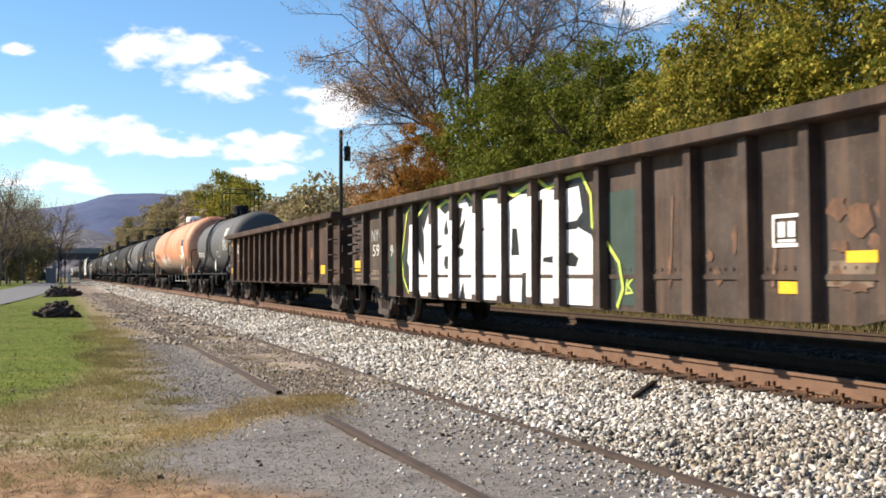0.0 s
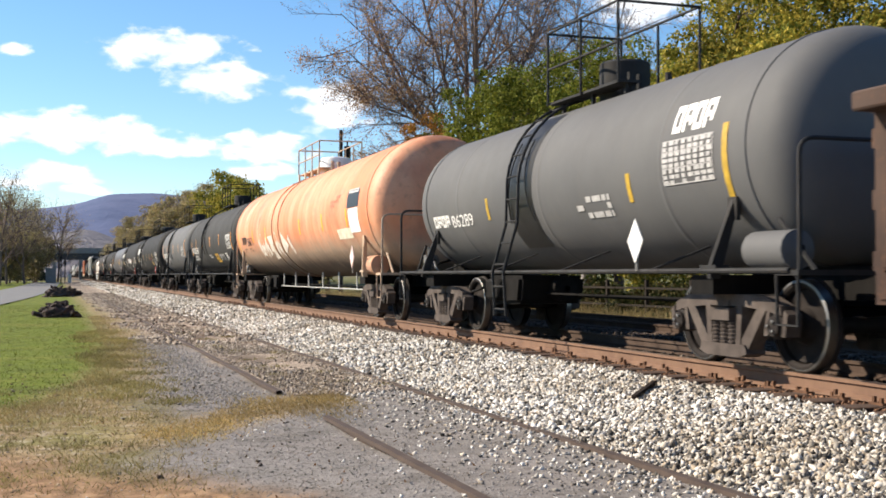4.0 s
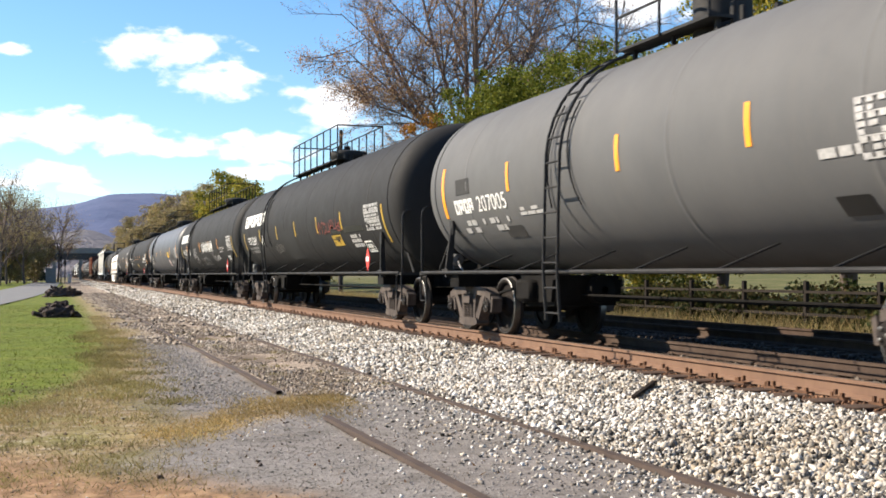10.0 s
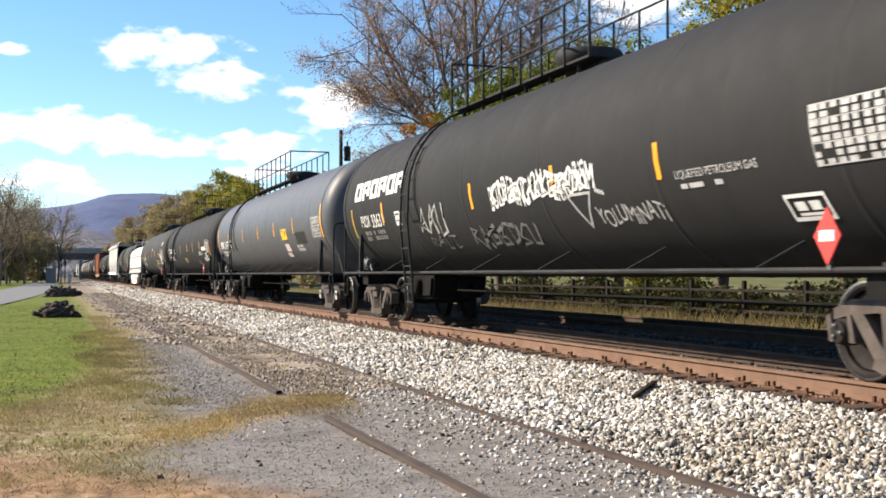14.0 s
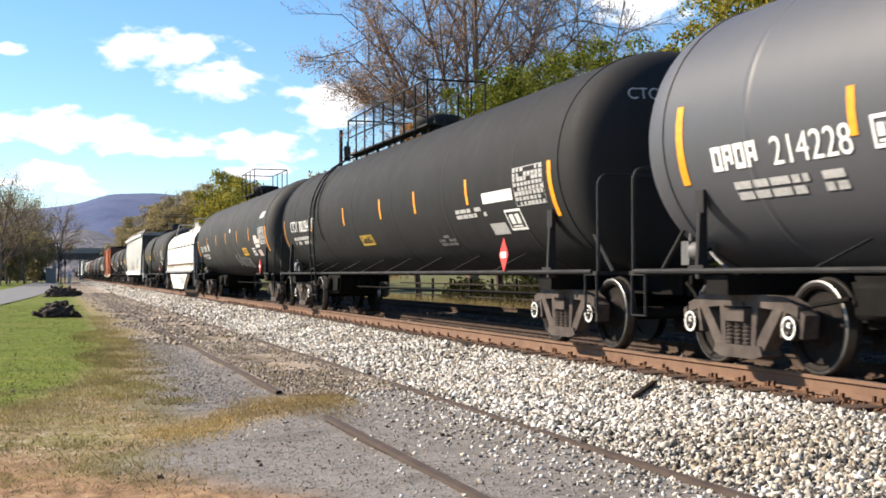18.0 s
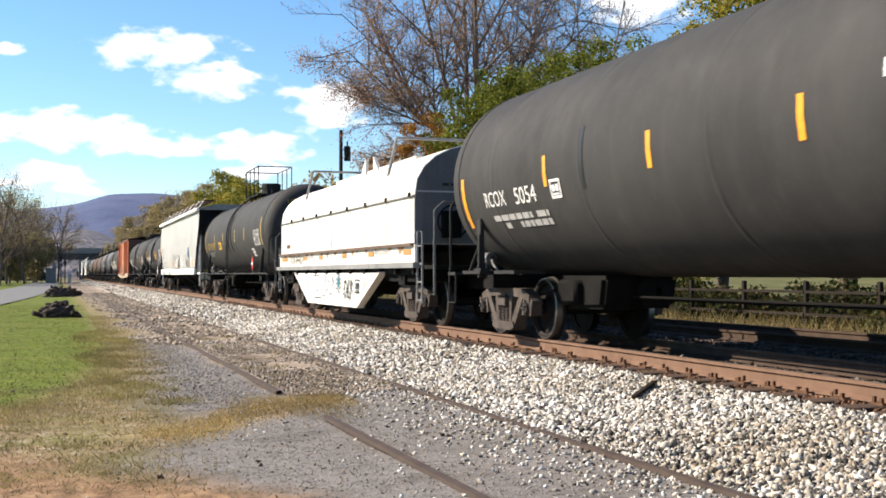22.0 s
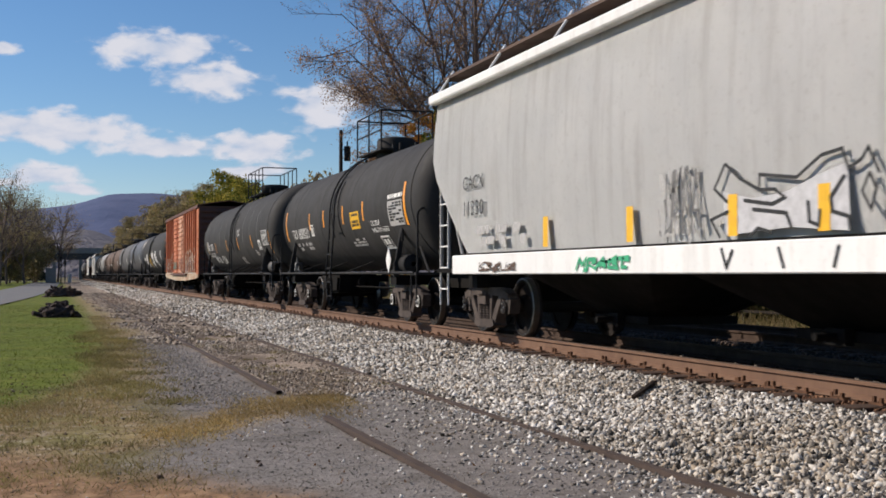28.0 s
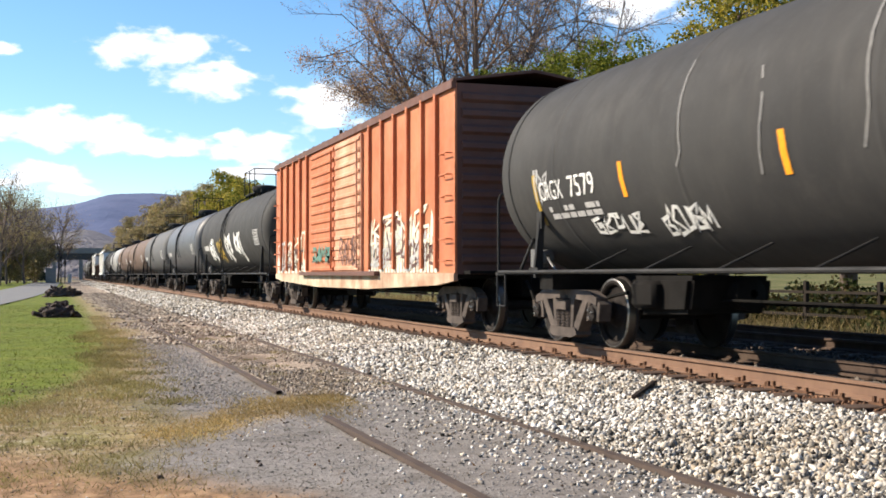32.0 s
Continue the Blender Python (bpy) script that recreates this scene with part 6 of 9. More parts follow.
# white covered hopper
c = add(hopper_car(13, 261.08, 9.75, 8.43, "white covered hopper car with outlined graffiti and grimy sill", WHITE_HOPPER), 261.08, 13)
sh = flat_side(1.57)
k = Marks(c, sh)
k.code("GACX", -8.10, -7.20, 2.29, 2.50, BLACK_PAINT)
k.number("11330", -8.06, -7.20, 1.88, 2.11, BLACK_PAINT)
k.reflectors([-4.88, -2.53, -0.45, 0.93, 5.9, 7.9], 1.33, 1.73, YELLOW, 0.16)
k.put("graffiti_form", plain("thin_grey_spray", (0.50, 0.50, 0.51), 0.7, 0, 0.2), lambda bm: patch(bm, sh, [(-0.63, 1.77), (-0.15, 1.67), (0.40, 1.70), (0.90, 1.82), (1.23, 1.88), (1.27, 1.32), (0.46, 1.38), (-0.57, 1.34)], 0.004), "thin grey spray fill")
k.put("graffiti_stroke", BLACK_PAINT, lambda bm: ribbon(bm, sh, [(-0.57, 2.03), (-0.32, 1.87), (-0.00, 1.74), (0.24, 1.73), (0.38, 1.65), (0.19, 1.60), (-0.26, 1.66)], 0.034, 0.012), "black sprayed graffiti outline")
k.put("graffiti_stroke", BLACK_PAINT, lambda bm: ribbon(bm, sh, [(-0.12, 1.57), (0.40, 1.51), (0.48, 1.37)], 0.034, 0.012), "black sprayed graffiti outline")
k.put("graffiti_stroke", BLACK_PAINT, lambda bm: ribbon(bm, sh, [(-0.57, 2.03), (-0.76, 1.80), (-0.54, 1.66)], 0.034, 0.012), "black sprayed graffiti outline")
k.put("graffiti_stroke", BLACK_PAINT, lambda bm: ribbon(bm, sh, [(-0.51, 1.57), (-0.82, 1.50), (-0.66, 1.32)], 0.034, 0.012), "black sprayed graffiti outline")
k.put("graffiti_stroke", BLACK_PAINT, lambda bm: ribbon(bm, sh, [(-0.00, 1.76), (-0.00, 1.88), (0.56, 1.81), (0.90, 1.97), (1.18, 2.00), (1.25, 1.83), (1.42, 1.89), (1.50, 1.98), (1.63, 1.76)], 0.034, 0.012), "black sprayed graffiti outline")
k.put("graffiti_stroke", BLACK_PAINT, lambda bm: ribbon(bm, sh, [(1.20, 1.78), (1.02, 1.61), (1.04, 1.49), (1.25, 1.44), (1.27, 1.32)], 0.034, 0.012), "black sprayed graffiti outline")
k.put("graffiti_stroke", BLACK_PAINT, lambda bm: ribbon(bm, sh, [(0.71, 1.60), (0.73, 1.42), (0.86, 1.38), (0.88, 1.52)], 0.034, 0.012), "black sprayed graffiti outline")
k.put("graffiti_stroke", BLACK_PAINT, lambda bm: ribbon(bm, sh, [(-0.18, 1.31), (-0.03, 1.39), (0.19, 1.34)], 0.034, 0.012), "black sprayed graffiti outline")
k.put("graffiti_stroke", BLACK_PAINT, lambda bm: ribbon(bm, sh, [(1.51, 1.78), (1.42, 1.63), (1.53, 1.48), (1.59, 1.65), (1.51, 1.78)], 0.034, 0.012), "black sprayed graffiti outline")
kq = Marks(c, flat_side(1.597))
kq.put("graffiti_stroke", BLACK_PAINT, lambda bm: ribbon(bm, kq.side, [(-0.62, 1.22), (-0.53, 1.03), (-0.42, 1.20)], 0.035, 0.006))
kq.put("graffiti_stroke", BLACK_PAINT, lambda bm: ribbon(bm, kq.side, [(0.31, 1.21), (0.39, 1.02)], 0.035, 0.006))
kq.put("graffiti_stroke", BLACK_PAINT, lambda bm: ribbon(bm, kq.side, [(1.15, 1.21), (1.08, 1.02)], 0.035, 0.006))
for i in range(24):
    rnd = random.Random(600 + i)
    u, z, h = rnd.uniform(-1.89, -1.02), rnd.uniform(1.3, 2.1), rnd.uniform(0.06, 0.22)
    k.put("paint_drip", BLACK_PAINT if i % 2 else GREY_PAINT, lambda bm: ribbon(bm, sh, [(u, z), (u + 0.03, z - h)], 0.022, 0.008))
k.scrawl(101, -1.76, -1.02, 1.37, 2.14, 9, 0.03, DIM_PAINT)
k.scrawl(102, 5.67, 6.21, 1.80, 2.33, 6, 0.14, BLUE_PAINT, "blue sprayed figure-like daub")
k.square(5.23, 5.83, 1.39, 1.69, BLACK_PAINT)
k.lines(4.07, 5.03, 1.46, 1.94, 5, GREY_PAINT, 103)
k.lines(-7.76, -5.57, 1.37, 1.70, 2, GREY_PAINT, 104, 0.5)
kl = Marks(c, flat_side(1.60))
kl.scrawl(105, -3.88, -2.51, 1.01, 1.17, 11, 0.04, GREEN_PAINT, "green sprayed scrawl")
kl.scrawl(106, -7.35, -5.88, 1.01, 1.15, 11, 0.025, RUST_TANK)

c = add(tank_car(14, 278.98, 5.03, 1.370, 2.427, BLACK_DUSTY, "short dusty black tank car with orange reflectors and white placard", 0.2, (-0.7, 1.5), "cap", 0.6, ring=True, struts=4, length=6.30), 278.98, 14)
s14 = round_side(1.370, 2.427)
k = Marks(c, s14)
k.table(4.65, 5.67, 1.94, 2.43, solid=True)
k.lines(4.64, 5.72, 2.45, 2.56, 1, WHITE_PAINT, 110, 1.0)
k.hazard(YELLOW, 1.52, 2.29, 1.99, 2.37, "yellow hazard panel", 307)
k.put("small_lettering", WHITE_PAINT, lambda bm: words(bm, s14, "CHLORINE", 3.21, 3.90, 2.00, 2.11))
k.put("small_lettering", WHITE_PAINT, lambda bm: words(bm, s14, "INHALATION HAZARD", 3.21, 4.47, 1.86, 1.96))
k.lines(1.17, 2.29, 1.60, 1.78, 3, seed=111)
k.square(3.57, 4.21, 1.51, 1.78)
k.reflectors([2.66, 0.82, -1.21, -2.86], 2.14, 2.56)
k.reflectors([5.83, -6.0], 1.92, 2.75, None, 0.13)
k.code("TILX", -5.21, -4.53, 1.96, 2.20)
k.number("600031", -4.36, -3.16, 1.94, 2.21)
k.square(-2.78, -2.46, 1.97, 2.26)
k.lines(-5.00, -3.19, 1.61, 1.83, 2, seed=112)
k.placard(5.1, 1.29, mat=WHITE_PAINT)
bm = bmesh.new()
lathe_y(bm, [(-5.75, 0.05), (-5.7, 0.19), (-5.0, 0.19), (-4.95, 0.05)], 20, 1.17)
part("brake_cylinder", bm, BLACK, c, at=Matrix.Translation((-1.15, 0, 0)))

c = add(tank_car(15, 295.65, 6.80, 1.448, 2.427, BLACK_DUSTY, "scuffed dark tank car with chalky scratches and white tags", 0.85, (-1.0, 2.2), "bowl", 1.2, struts=8, length=7.95), 295.65, 15)
s15 = round_side(1.448, 2.427)
k = Marks(c, s15)
k.reflectors([4.56, 1.53, -1.30, -4.48], 1.88, 2.29)
k.reflectors([7.93], 1.65, 2.33, None, 0.13)
k.reflectors([-7.02], 1.65, 2.33, AMBER)
k.rect("white_panel", WHITE_PAINT, 5.82, 6.30, 1.79, 2.10, "white stencil square with black bars")
for u in (5.92, 6.10):
    k.rect("black_bar", BLACK_PAINT, u, u + 0.12, 1.88, 2.03, lift=0.012)
k.table(6.68, 7.71, 1.90, 2.38, solid=True)
k.lines(4.89, 5.33, 1.60, 1.80, 3, seed=120)
k.code("CRGX", -6.87, -6.16, 1.97, 2.22)
k.number("7579", -5.95, -5.21, 1.97, 2.24)
k.lines(-6.71, -5.21, 1.69, 1.88, 2, seed=121)
k.scrawl(122, -5.65, -4.36, 1.46, 1.71, 11, 0.04, WHITE_PAINT)
k.scrawl(123, -3.94, -2.86, 1.41, 1.75, 11, 0.04, WHITE_PAINT)
k.scrawl(124, -7.02, -6.59, 1.94, 2.43, 7, 0.03)
k.scrawl(125, 5.43, 6.62, 1.37, 1.85, 9, 0.03, DIM_PAINT)
k.scrawl(126, 1.15, 1.89, 1.37, 1.65, 8, 0.035)
k.scrawl(127, 1.58, 2.22, 2.33, 2.62, 8, 0.03)
bm = bmesh.new()
lathe_y(bm, [(-7.75, 0.05), (-7.72, 0.17), (-6.98, 0.17), (-6.95, 0.05)], 20, 1.22)
part("brake_cylinder", bm, GRAB, c, "grey brake cylinder on the front platform", at=Matrix.Translation((-1.12, 0, 0)))
bm = bmesh.new()
prism_y(bm, [(-1.46, 1.0), (-1.46, 1.25), (-1.36, 1.72), (-1.22, 1.78), (-1.05, 1.0)], -7.05, -7.01)
box(bm, (-1.3, -6.9, 1.04), (0.34, 0.5, 0.05))
part("bolster_web", bm, IRON, c, "upright steel web above the front truck")
bm = bmesh.new()
box(bm, (-1.15, -8.0, 1.18), (0.25, 0.3, 0.3))
soften(bm, 0.04)
pipe(bm, [(-1.1, -7.9, 1.3), (-0.8, -8.1, 1.45), (-0.4, -8.2, 1.3), (0.1, -8.2, 1.1)], 0.025)
part("brake_lever_box", bm, UNDER, c)
for i in range(7):
    rnd = random.Random(130 + i)
    u = -3.2 + i * 1.5
    k.put("chalky_scratch", DIM_PAINT, lambda bm: ribbon(bm, s15, [(u, 1.6 + rnd.random()), (u + 0.12, 2.1 + rnd.random() * 0.6), (u + 0.02, 2.9 + rnd.random() * 0.5)], 0.03), "chalky scratch")

c = add(boxcar(16, 314.09, 8.1, 7.16, "faded red boxcar with pale graffiti along its foot"), 314.09, 16)
k = Marks(c, flat_side(1.445))
BOX_SPRAY = paint("pale_box_spray", (0.62, 0.58, 0.46), (0.74, 0.70, 0.58), (0.42, 0.20, 0.11), 0.7, patch=2.2, amount=0.7)
sx = flat_side(1.447)
for i in range(15):
    rnd = random.Random(140 + i)
    a = 2.62 + i * 0.42 if i < 11 else -7.8 + (i - 11) * 1.05
    w, h = (0.36, rnd.uniform(1.75, 2.25)) if i < 11 else (0.8, rnd.uniform(1.35, 1.7))
    k.put("graffiti_form", BOX_SPRAY, lambda bm: patch(bm, sx, [(a, 1.0), (a + w * 0.45, 1.0), (a + w * 0.5, 1.25), (a + w * 0.6, 1.0), (a + w, 1.0), (a + w * rnd.uniform(0.8, 1.05), h * 0.85), (a + w * 0.75, h), (a + w * 0.5, h - 0.25), (a + w * 0.2, h - 0.05), (a - 0.03, h * 0.8)], 0.004), "pale graffiti letters")
    k.put("graffiti_line", BOX_END, lambda bm: ribbon(bm, sx, [(a + w * 0.2, 1.15), (a + w * 0.35, h * 0.75), (a + w * 0.7, h * 0.7), (a + w * 0.75, 1.2)], 0.025, 0.007))
k.rect("reflector_panel", CREAM, 6.89, 7.15, 1.51, 1.90)
for i, (u0, u1, z0, z1, m) in enumerate(((2.7, 4.4, 1.05, 1.7, GREY_PAINT), (3.2, 5.6, 1.2, 2.1, BOX_END), (4.6, 6.6, 1.05, 1.8, GREY_PAINT), (5.2, 7.2, 1.1, 1.6, BOX_END), (2.7, 6.8, 1.5, 2.3, CREAM), (-7.8, -5.6, 1.05, 1.9, GREY_PAINT), (-7.6, -4.2, 1.1, 1.7, BOX_END), (-6.6, -3.6, 1.2, 2.2, CREAM))):
    Marks(c, flat_side(1.452)).scrawl(160 + i, u0, u1, z0, z1, 9, 0.06, m, "weathered sprayed letters")
kd = Marks(c, flat_side(1.55))
kd.scrawl(150, -2.51, -0.49, 1.27, 1.65, 9, 0.10, paint("teal_spray", (0.05, 0.16, 0.13), (0.1, 0.2, 0.16), (0.2, 0.1, 0.05), 0.7))
kd.scrawl(151, 0.33, 2.06, 1.17, 1.85, 9, 0.06, BOX_END)

# the rest of the train, far off
FAR = [("tank", 7.0, 1.5, BLACK_DUSTY), ("tank", 6.0, 1.5, SLATE_TANK), ("tank", 6.6, 1.5, GREY_TANK), ("tank", 7.6, 1.45, RUST_TANK), ("tank", 7.0, 1.45, RUST_TANK),
       ("tank", 6.0, 1.5, STEEL_GREY), ("tank", 6.6, 1.5, BLACK), ("hopper", 7.0, 0, WHITE_HOPPER), ("gondola", 7.0, 0, GONDOLA_DARK), ("hopper", 7.0, 0, WHITE_HOPPER),
       ("gondola", 7.0, 0, GONDOLA), ("tank", 6.6, 1.5, BLACK), ("tank", 7.0, 1.5, GREY_TANK), ("tank", 6.6, 1.5, BLACK_DUSTY)]
y = 322.3
for i, (kind, T, R, mat) in enumerate(FAR):
    num = 17 + i
    if kind == "tank":
        C0 = y + T + 3.1
        nm = {SLATE_TANK: "slate-grey", GREY_TANK: "charcoal-grey", RUST_TANK: "rust-brown", STEEL_GREY: "pale grey", BLACK: "black", BLACK_DUSTY: "dusty black"}[mat]
        c = add(tank_car(num, C0, T, R, 2.5, mat, nm + " tank car, far back in the train", -0.6, (-1.2, 1.2), "bowl", far=i > 1), C0, num)
        k = Marks(c, round_side(R, 2.5))
        k.rect("stencil_block", GREY_PAINT, -T, -T + 1.4, 2.0, 2.2)
        k.table(T - 0.9, T + 0.1, 1.95, 2.45)
        if i == 0:
            for j in range(4):
                k.scrawl(200 + j, -5.5 + j * 2.4, -4.0 + j * 2.4, 1.5, 2.5, 7, 0.16, WHITE_PAINT if j != 1 else AMBER)
        y = C0 + T + 1.55
    elif kind == "hopper":
        C0 = y + 9.2
        c = add(hopper_car(num, C0, 7.6, 6.4, "white hopper car, far back in the train", mat, far=True), C0, num)
        y = C0 + 7.6
    else:
        C0 = y + 9.6
        c = add(gondola(num, C0, 8.0, 6.4, "brown gondola, far back in the train", mat, spread(-7.0, 7.0, 2.0), far=True), C0, num)
        y = C0 + 8.0


# ---------------------------------------------------------------- ground
def ground_height(x, y):
    rise = np.interp(x, [-400, -6, 3.2, 4.2, 6.0, 14.0, 15.6, 22, 60, 400, 3500], [-0.4, -0.05, 0.0, 0.03, 0.16, 0.16, -0.15, -0.1, 0.6, 6, 20])
    n = 0.02 * np.sin(x * 1.7 + 0.6 * np.sin(y * 0.9)) * np.cos(y * 1.3) * (np.abs(x) < 4)
    return rise + n


def grid_mesh(xs, ys, height):
    X, Y = np.meshgrid(xs, ys, indexing="ij")
    Z = height(X, Y)
    co = np.stack([X, Y, Z], -1).reshape(-1, 3)
    n, m = len(xs), len(ys)
    i = np.arange(n * m).reshape(n, m)
    f = np.stack([i[:-1, :-1], i[1:, :-1], i[1:, 1:], i[:-1, 1:]], -1).reshape(-1, 4)
    return co, f


def raw_mesh(co, faces, mat):
    """A mesh from arrays of places and of equal-sided faces."""
    me = bpy.data.meshes.new("mesh")
    k = faces.shape[1]
    me.vertices.add(len(co))
    me.vertices.foreach_set("co", np.ascontiguousarray(co, dtype=np.float32).ravel())
    me.loops.add(faces.size)
    me.loops.foreach_set("vertex_index", np.ascontiguousarray(faces, dtype=np.int32).ravel())
    me.polygons.add(len(faces))
    me.polygons.foreach_set("loop_start", np.arange(0, faces.size, k, dtype=np.int32))
    me.update(calc_edges=True)
    me.materials.append(mat)
    return me


def ground_material():
    m, nt, b = blank("gravel_grass_and_dry_soil", 0.95, 0)
    b.inputs["Specular IOR Level"].default_value = 0.15
    v = coords(nt)
    sep = nt.nodes.new("ShaderNodeSeparateXYZ")
    nt.links.new(v, sep.inputs[0])

    def math_node(op, a, bb=None, c=None):
        n = nt.nodes.new("ShaderNodeMath")
        n.operation = op
        for i, val in enumerate((a, bb, c)):
            if val is None:
                continue
            if hasattr(val, "node"):
                nt.links.new(val, n.inputs[i])
            else:
                n.inputs[i].default_value = val
        return n.outputs[0]

    def span(src, lo, hi):
        r = nt.nodes.new("ShaderNodeMapRange")
        nt.links.new(src, r.inputs[0])
        r.inputs[1].default_value, r.inputs[2].default_value = lo, hi
        return r.outputs[0]
    x, y = sep.outputs["X"], sep.outputs["Y"]
    broad = noise_out(nt, v, 0.45, 5, 0.6)
    mid = noise_out(nt, v, 2.2, 5, 0.65)
    fine = noise_out(nt, v, 26.0, 5, 0.7)
    wob = math_node("MULTIPLY_ADD", broad, 3.0, -1.5)
    wob2 = math_node("MULTIPLY_ADD", mid, 1.6, -0.8)
    xx = math_node("ADD", x, math_node("ADD", wob, wob2))
    def border(stops, soft):
        """How far x lies beyond a border that runs along y: stops of (y, x)."""
        lane = ramp(nt, math_node("DIVIDE", y, 80.0), [(a / 80.0, (k / 4.0,) * 3) for a, k in stops])
        sep_c = nt.nodes.new("ShaderNodeSeparateColor")
        nt.links.new(lane, sep_c.inputs[0])
        return span(math_node("SUBTRACT", xs, math_node("MULTIPLY", sep_c.outputs[0], 4.0)), -soft, soft)
    ragg = math_node("ADD", math_node("MULTIPLY", wob, 0.22), math_node("MULTIPLY", wob2, 0.75))
    xs = math_node("ADD", x, ragg)
    ys = math_node("ADD", y, math_node("MULTIPLY", ragg, 1.6))
    gravel = ramp(nt, noise_out(nt, v, 55.0, 5, 0.75), [(0.28, (0.085, 0.080, 0.078)), (0.5, (0.165, 0.157, 0.153)), (0.72, (0.30, 0.287, 0.28))])
    gravel = mixc(nt, ramp(nt, broad, [(0.45, (0, 0, 0)), (0.65, (0.45,) * 3)]), gravel, (0.165, 0.150, 0.142))
    gravel = mixc(nt, ramp(nt, mid, [(0.60, (0, 0, 0)), (0.76, (0.5,) * 3)]), gravel, (0.255, 0.215, 0.175))
    pale = ramp(nt, noise_out(nt, v, 26.0, 5, 0.75), [(0.32, (0.075, 0.055, 0.042)), (0.47, (0.21, 0.17, 0.135)), (0.66, (0.48, 0.42, 0.36))])
    mud = ramp(nt, noise_out(nt, v, 18.0, 5, 0.7), [(0.3, (0.055, 0.042, 0.033)), (0.55, (0.115, 0.09, 0.072)), (0.75, (0.25, 0.21, 0.17))])
    # worn, muddy strips along the sunken rails
    track_mud = math_node("MULTIPLY", span(noise_out(nt, v, 0.75, 4, 0.6), 0.47, 0.60), math_node("MULTIPLY", span(xs, 1.9, 2.45), span(xs, 3.7, 3.0)))
    pale = mixc(nt, track_mud, pale, mud)
    gravel = mixc(nt, math_node("MULTIPLY", span(ys, 12.8, 14.2), span(xs, 2.3, 2.65)), gravel, pale)
    gravel = mixc(nt, math_node("MULTIPLY", span(ys, 21.0, 27.0), 1.0), gravel, pale)
    dry = ramp(nt, fine, [(0.3, (0.12, 0.09, 0.05)), (0.5, (0.225, 0.17, 0.095)), (0.72, (0.36, 0.28, 0.17))])
    dry = mixc(nt, ramp(nt, noise_out(nt, v, 0.9, 4), [(0.42, (0, 0, 0)), (0.58, (0.75,) * 3)]), dry, (0.145, 0.14, 0.045))
    dry = mixc(nt, ramp(nt, noise_out(nt, v, 5.0, 5), [(0.52, (0, 0, 0)), (0.66, (0.7,) * 3)]), dry, (0.36, 0.32, 0.25))
    dry = mixc(nt, ramp(nt, noise_out(nt, v, 2.6, 6, 0.7), [(0.56, (0, 0, 0)), (0.68, (0.75,) * 3)]), dry, (0.115, 0.078, 0.048))
    lawn = ramp(nt, noise_out(nt, v, 3.5, 6, 0.7), [(0.3, (0.068, 0.098, 0.009)), (0.55, (0.096, 0.126, 0.011)), (0.75, (0.13, 0.148, 0.018))])
    lawn = mixc(nt, ramp(nt, broad, [(0.5, (0, 0, 0)), (0.68, (0.35,) * 3)]), lawn, (0.19, 0.165, 0.045))
    earth = ramp(nt, noise_out(nt, v, 4.0, 6, 0.7), [(0.3, (0.12, 0.070, 0.041)), (0.5, (0.225, 0.142, 0.082)), (0.7, (0.35, 0.235, 0.14))])
    # gravel towards the old siding, dry ground on the other side, bare earth at the camera's feet
    c = mixc(nt, border([(0, 1.6), (7.0, 1.15), (8.7, 0.45), (9.7, 0.8), (10.6, 1.3), (13.9, 1.05), (20.0, 1.6), (27.0, 1.9), (45, 2.0), (80, 1.7)], 0.35), dry, gravel)
    feet = math_node("SUBTRACT", math_node("MULTIPLY_ADD", x, -1.15, 9.2), math_node("ADD", y, math_node("MULTIPLY", wob, 0.7)))
    left = math_node("SUBTRACT", 1.7, xs)
    bare = math_node("MULTIPLY", span(feet, -0.3, 0.6), span(left, -0.2, 0.5))
    c = mixc(nt, bare, c, earth)
    # a spit of dry grass that reaches over the nearer rail
    gy = math_node("ABSOLUTE", math_node("SUBTRACT", math_node("ADD", y, math_node("MULTIPLY", wob2, 0.8)), math_node("MULTIPLY_ADD", x, 1.16, 9.53)))
    spit = math_node("MULTIPLY", span(gy, 1.0, 0.2), math_node("MULTIPLY", span(x, 3.35, 2.9), span(x, 0.2, 1.2)))
    c = mixc(nt, math_node("MULTIPLY", spit, span(noise_out(nt, v, 3.0, 4), 0.30, 0.48)), c, (0.27, 0.20, 0.10))
    # lawn beyond a slanting, ragged edge
    edge = math_node("SUBTRACT", math_node("MULTIPLY_ADD", math_node("POWER", 2.71828, math_node("MULTIPLY_ADD", y, -0.2174, 2.674)), -1.7, 1.15), math_node("ADD", x, math_node("ADD", math_node("MULTIPLY", wob, 0.14), math_node("MULTIPLY", wob2, 0.45))))
    lawn_on = math_node("MULTIPLY", span(edge, -0.35, 0.45), span(math_node("ADD", y, math_node("MULTIPLY", wob2, 1.5)), 11.6, 13.6))
    c = mixc(nt, lawn_on, c, lawn)
    far = math_node("MULTIPLY", span(x, 13.5, 15.0), 1.0)
    field = mixc(nt, ramp(nt, noise_out(nt, v, 0.2, 4), [(0.42, (0, 0, 0)), (0.6, (1, 1, 1))]), (0.065, 0.075, 0.02), (0.13, 0.12, 0.05))
    c = mixc(nt, far, c, field)
    wide = math_node("MULTIPLY", span(y, 230, 300), 1.0)
    c = mixc(nt, wide, c, (0.12, 0.11, 0.06))
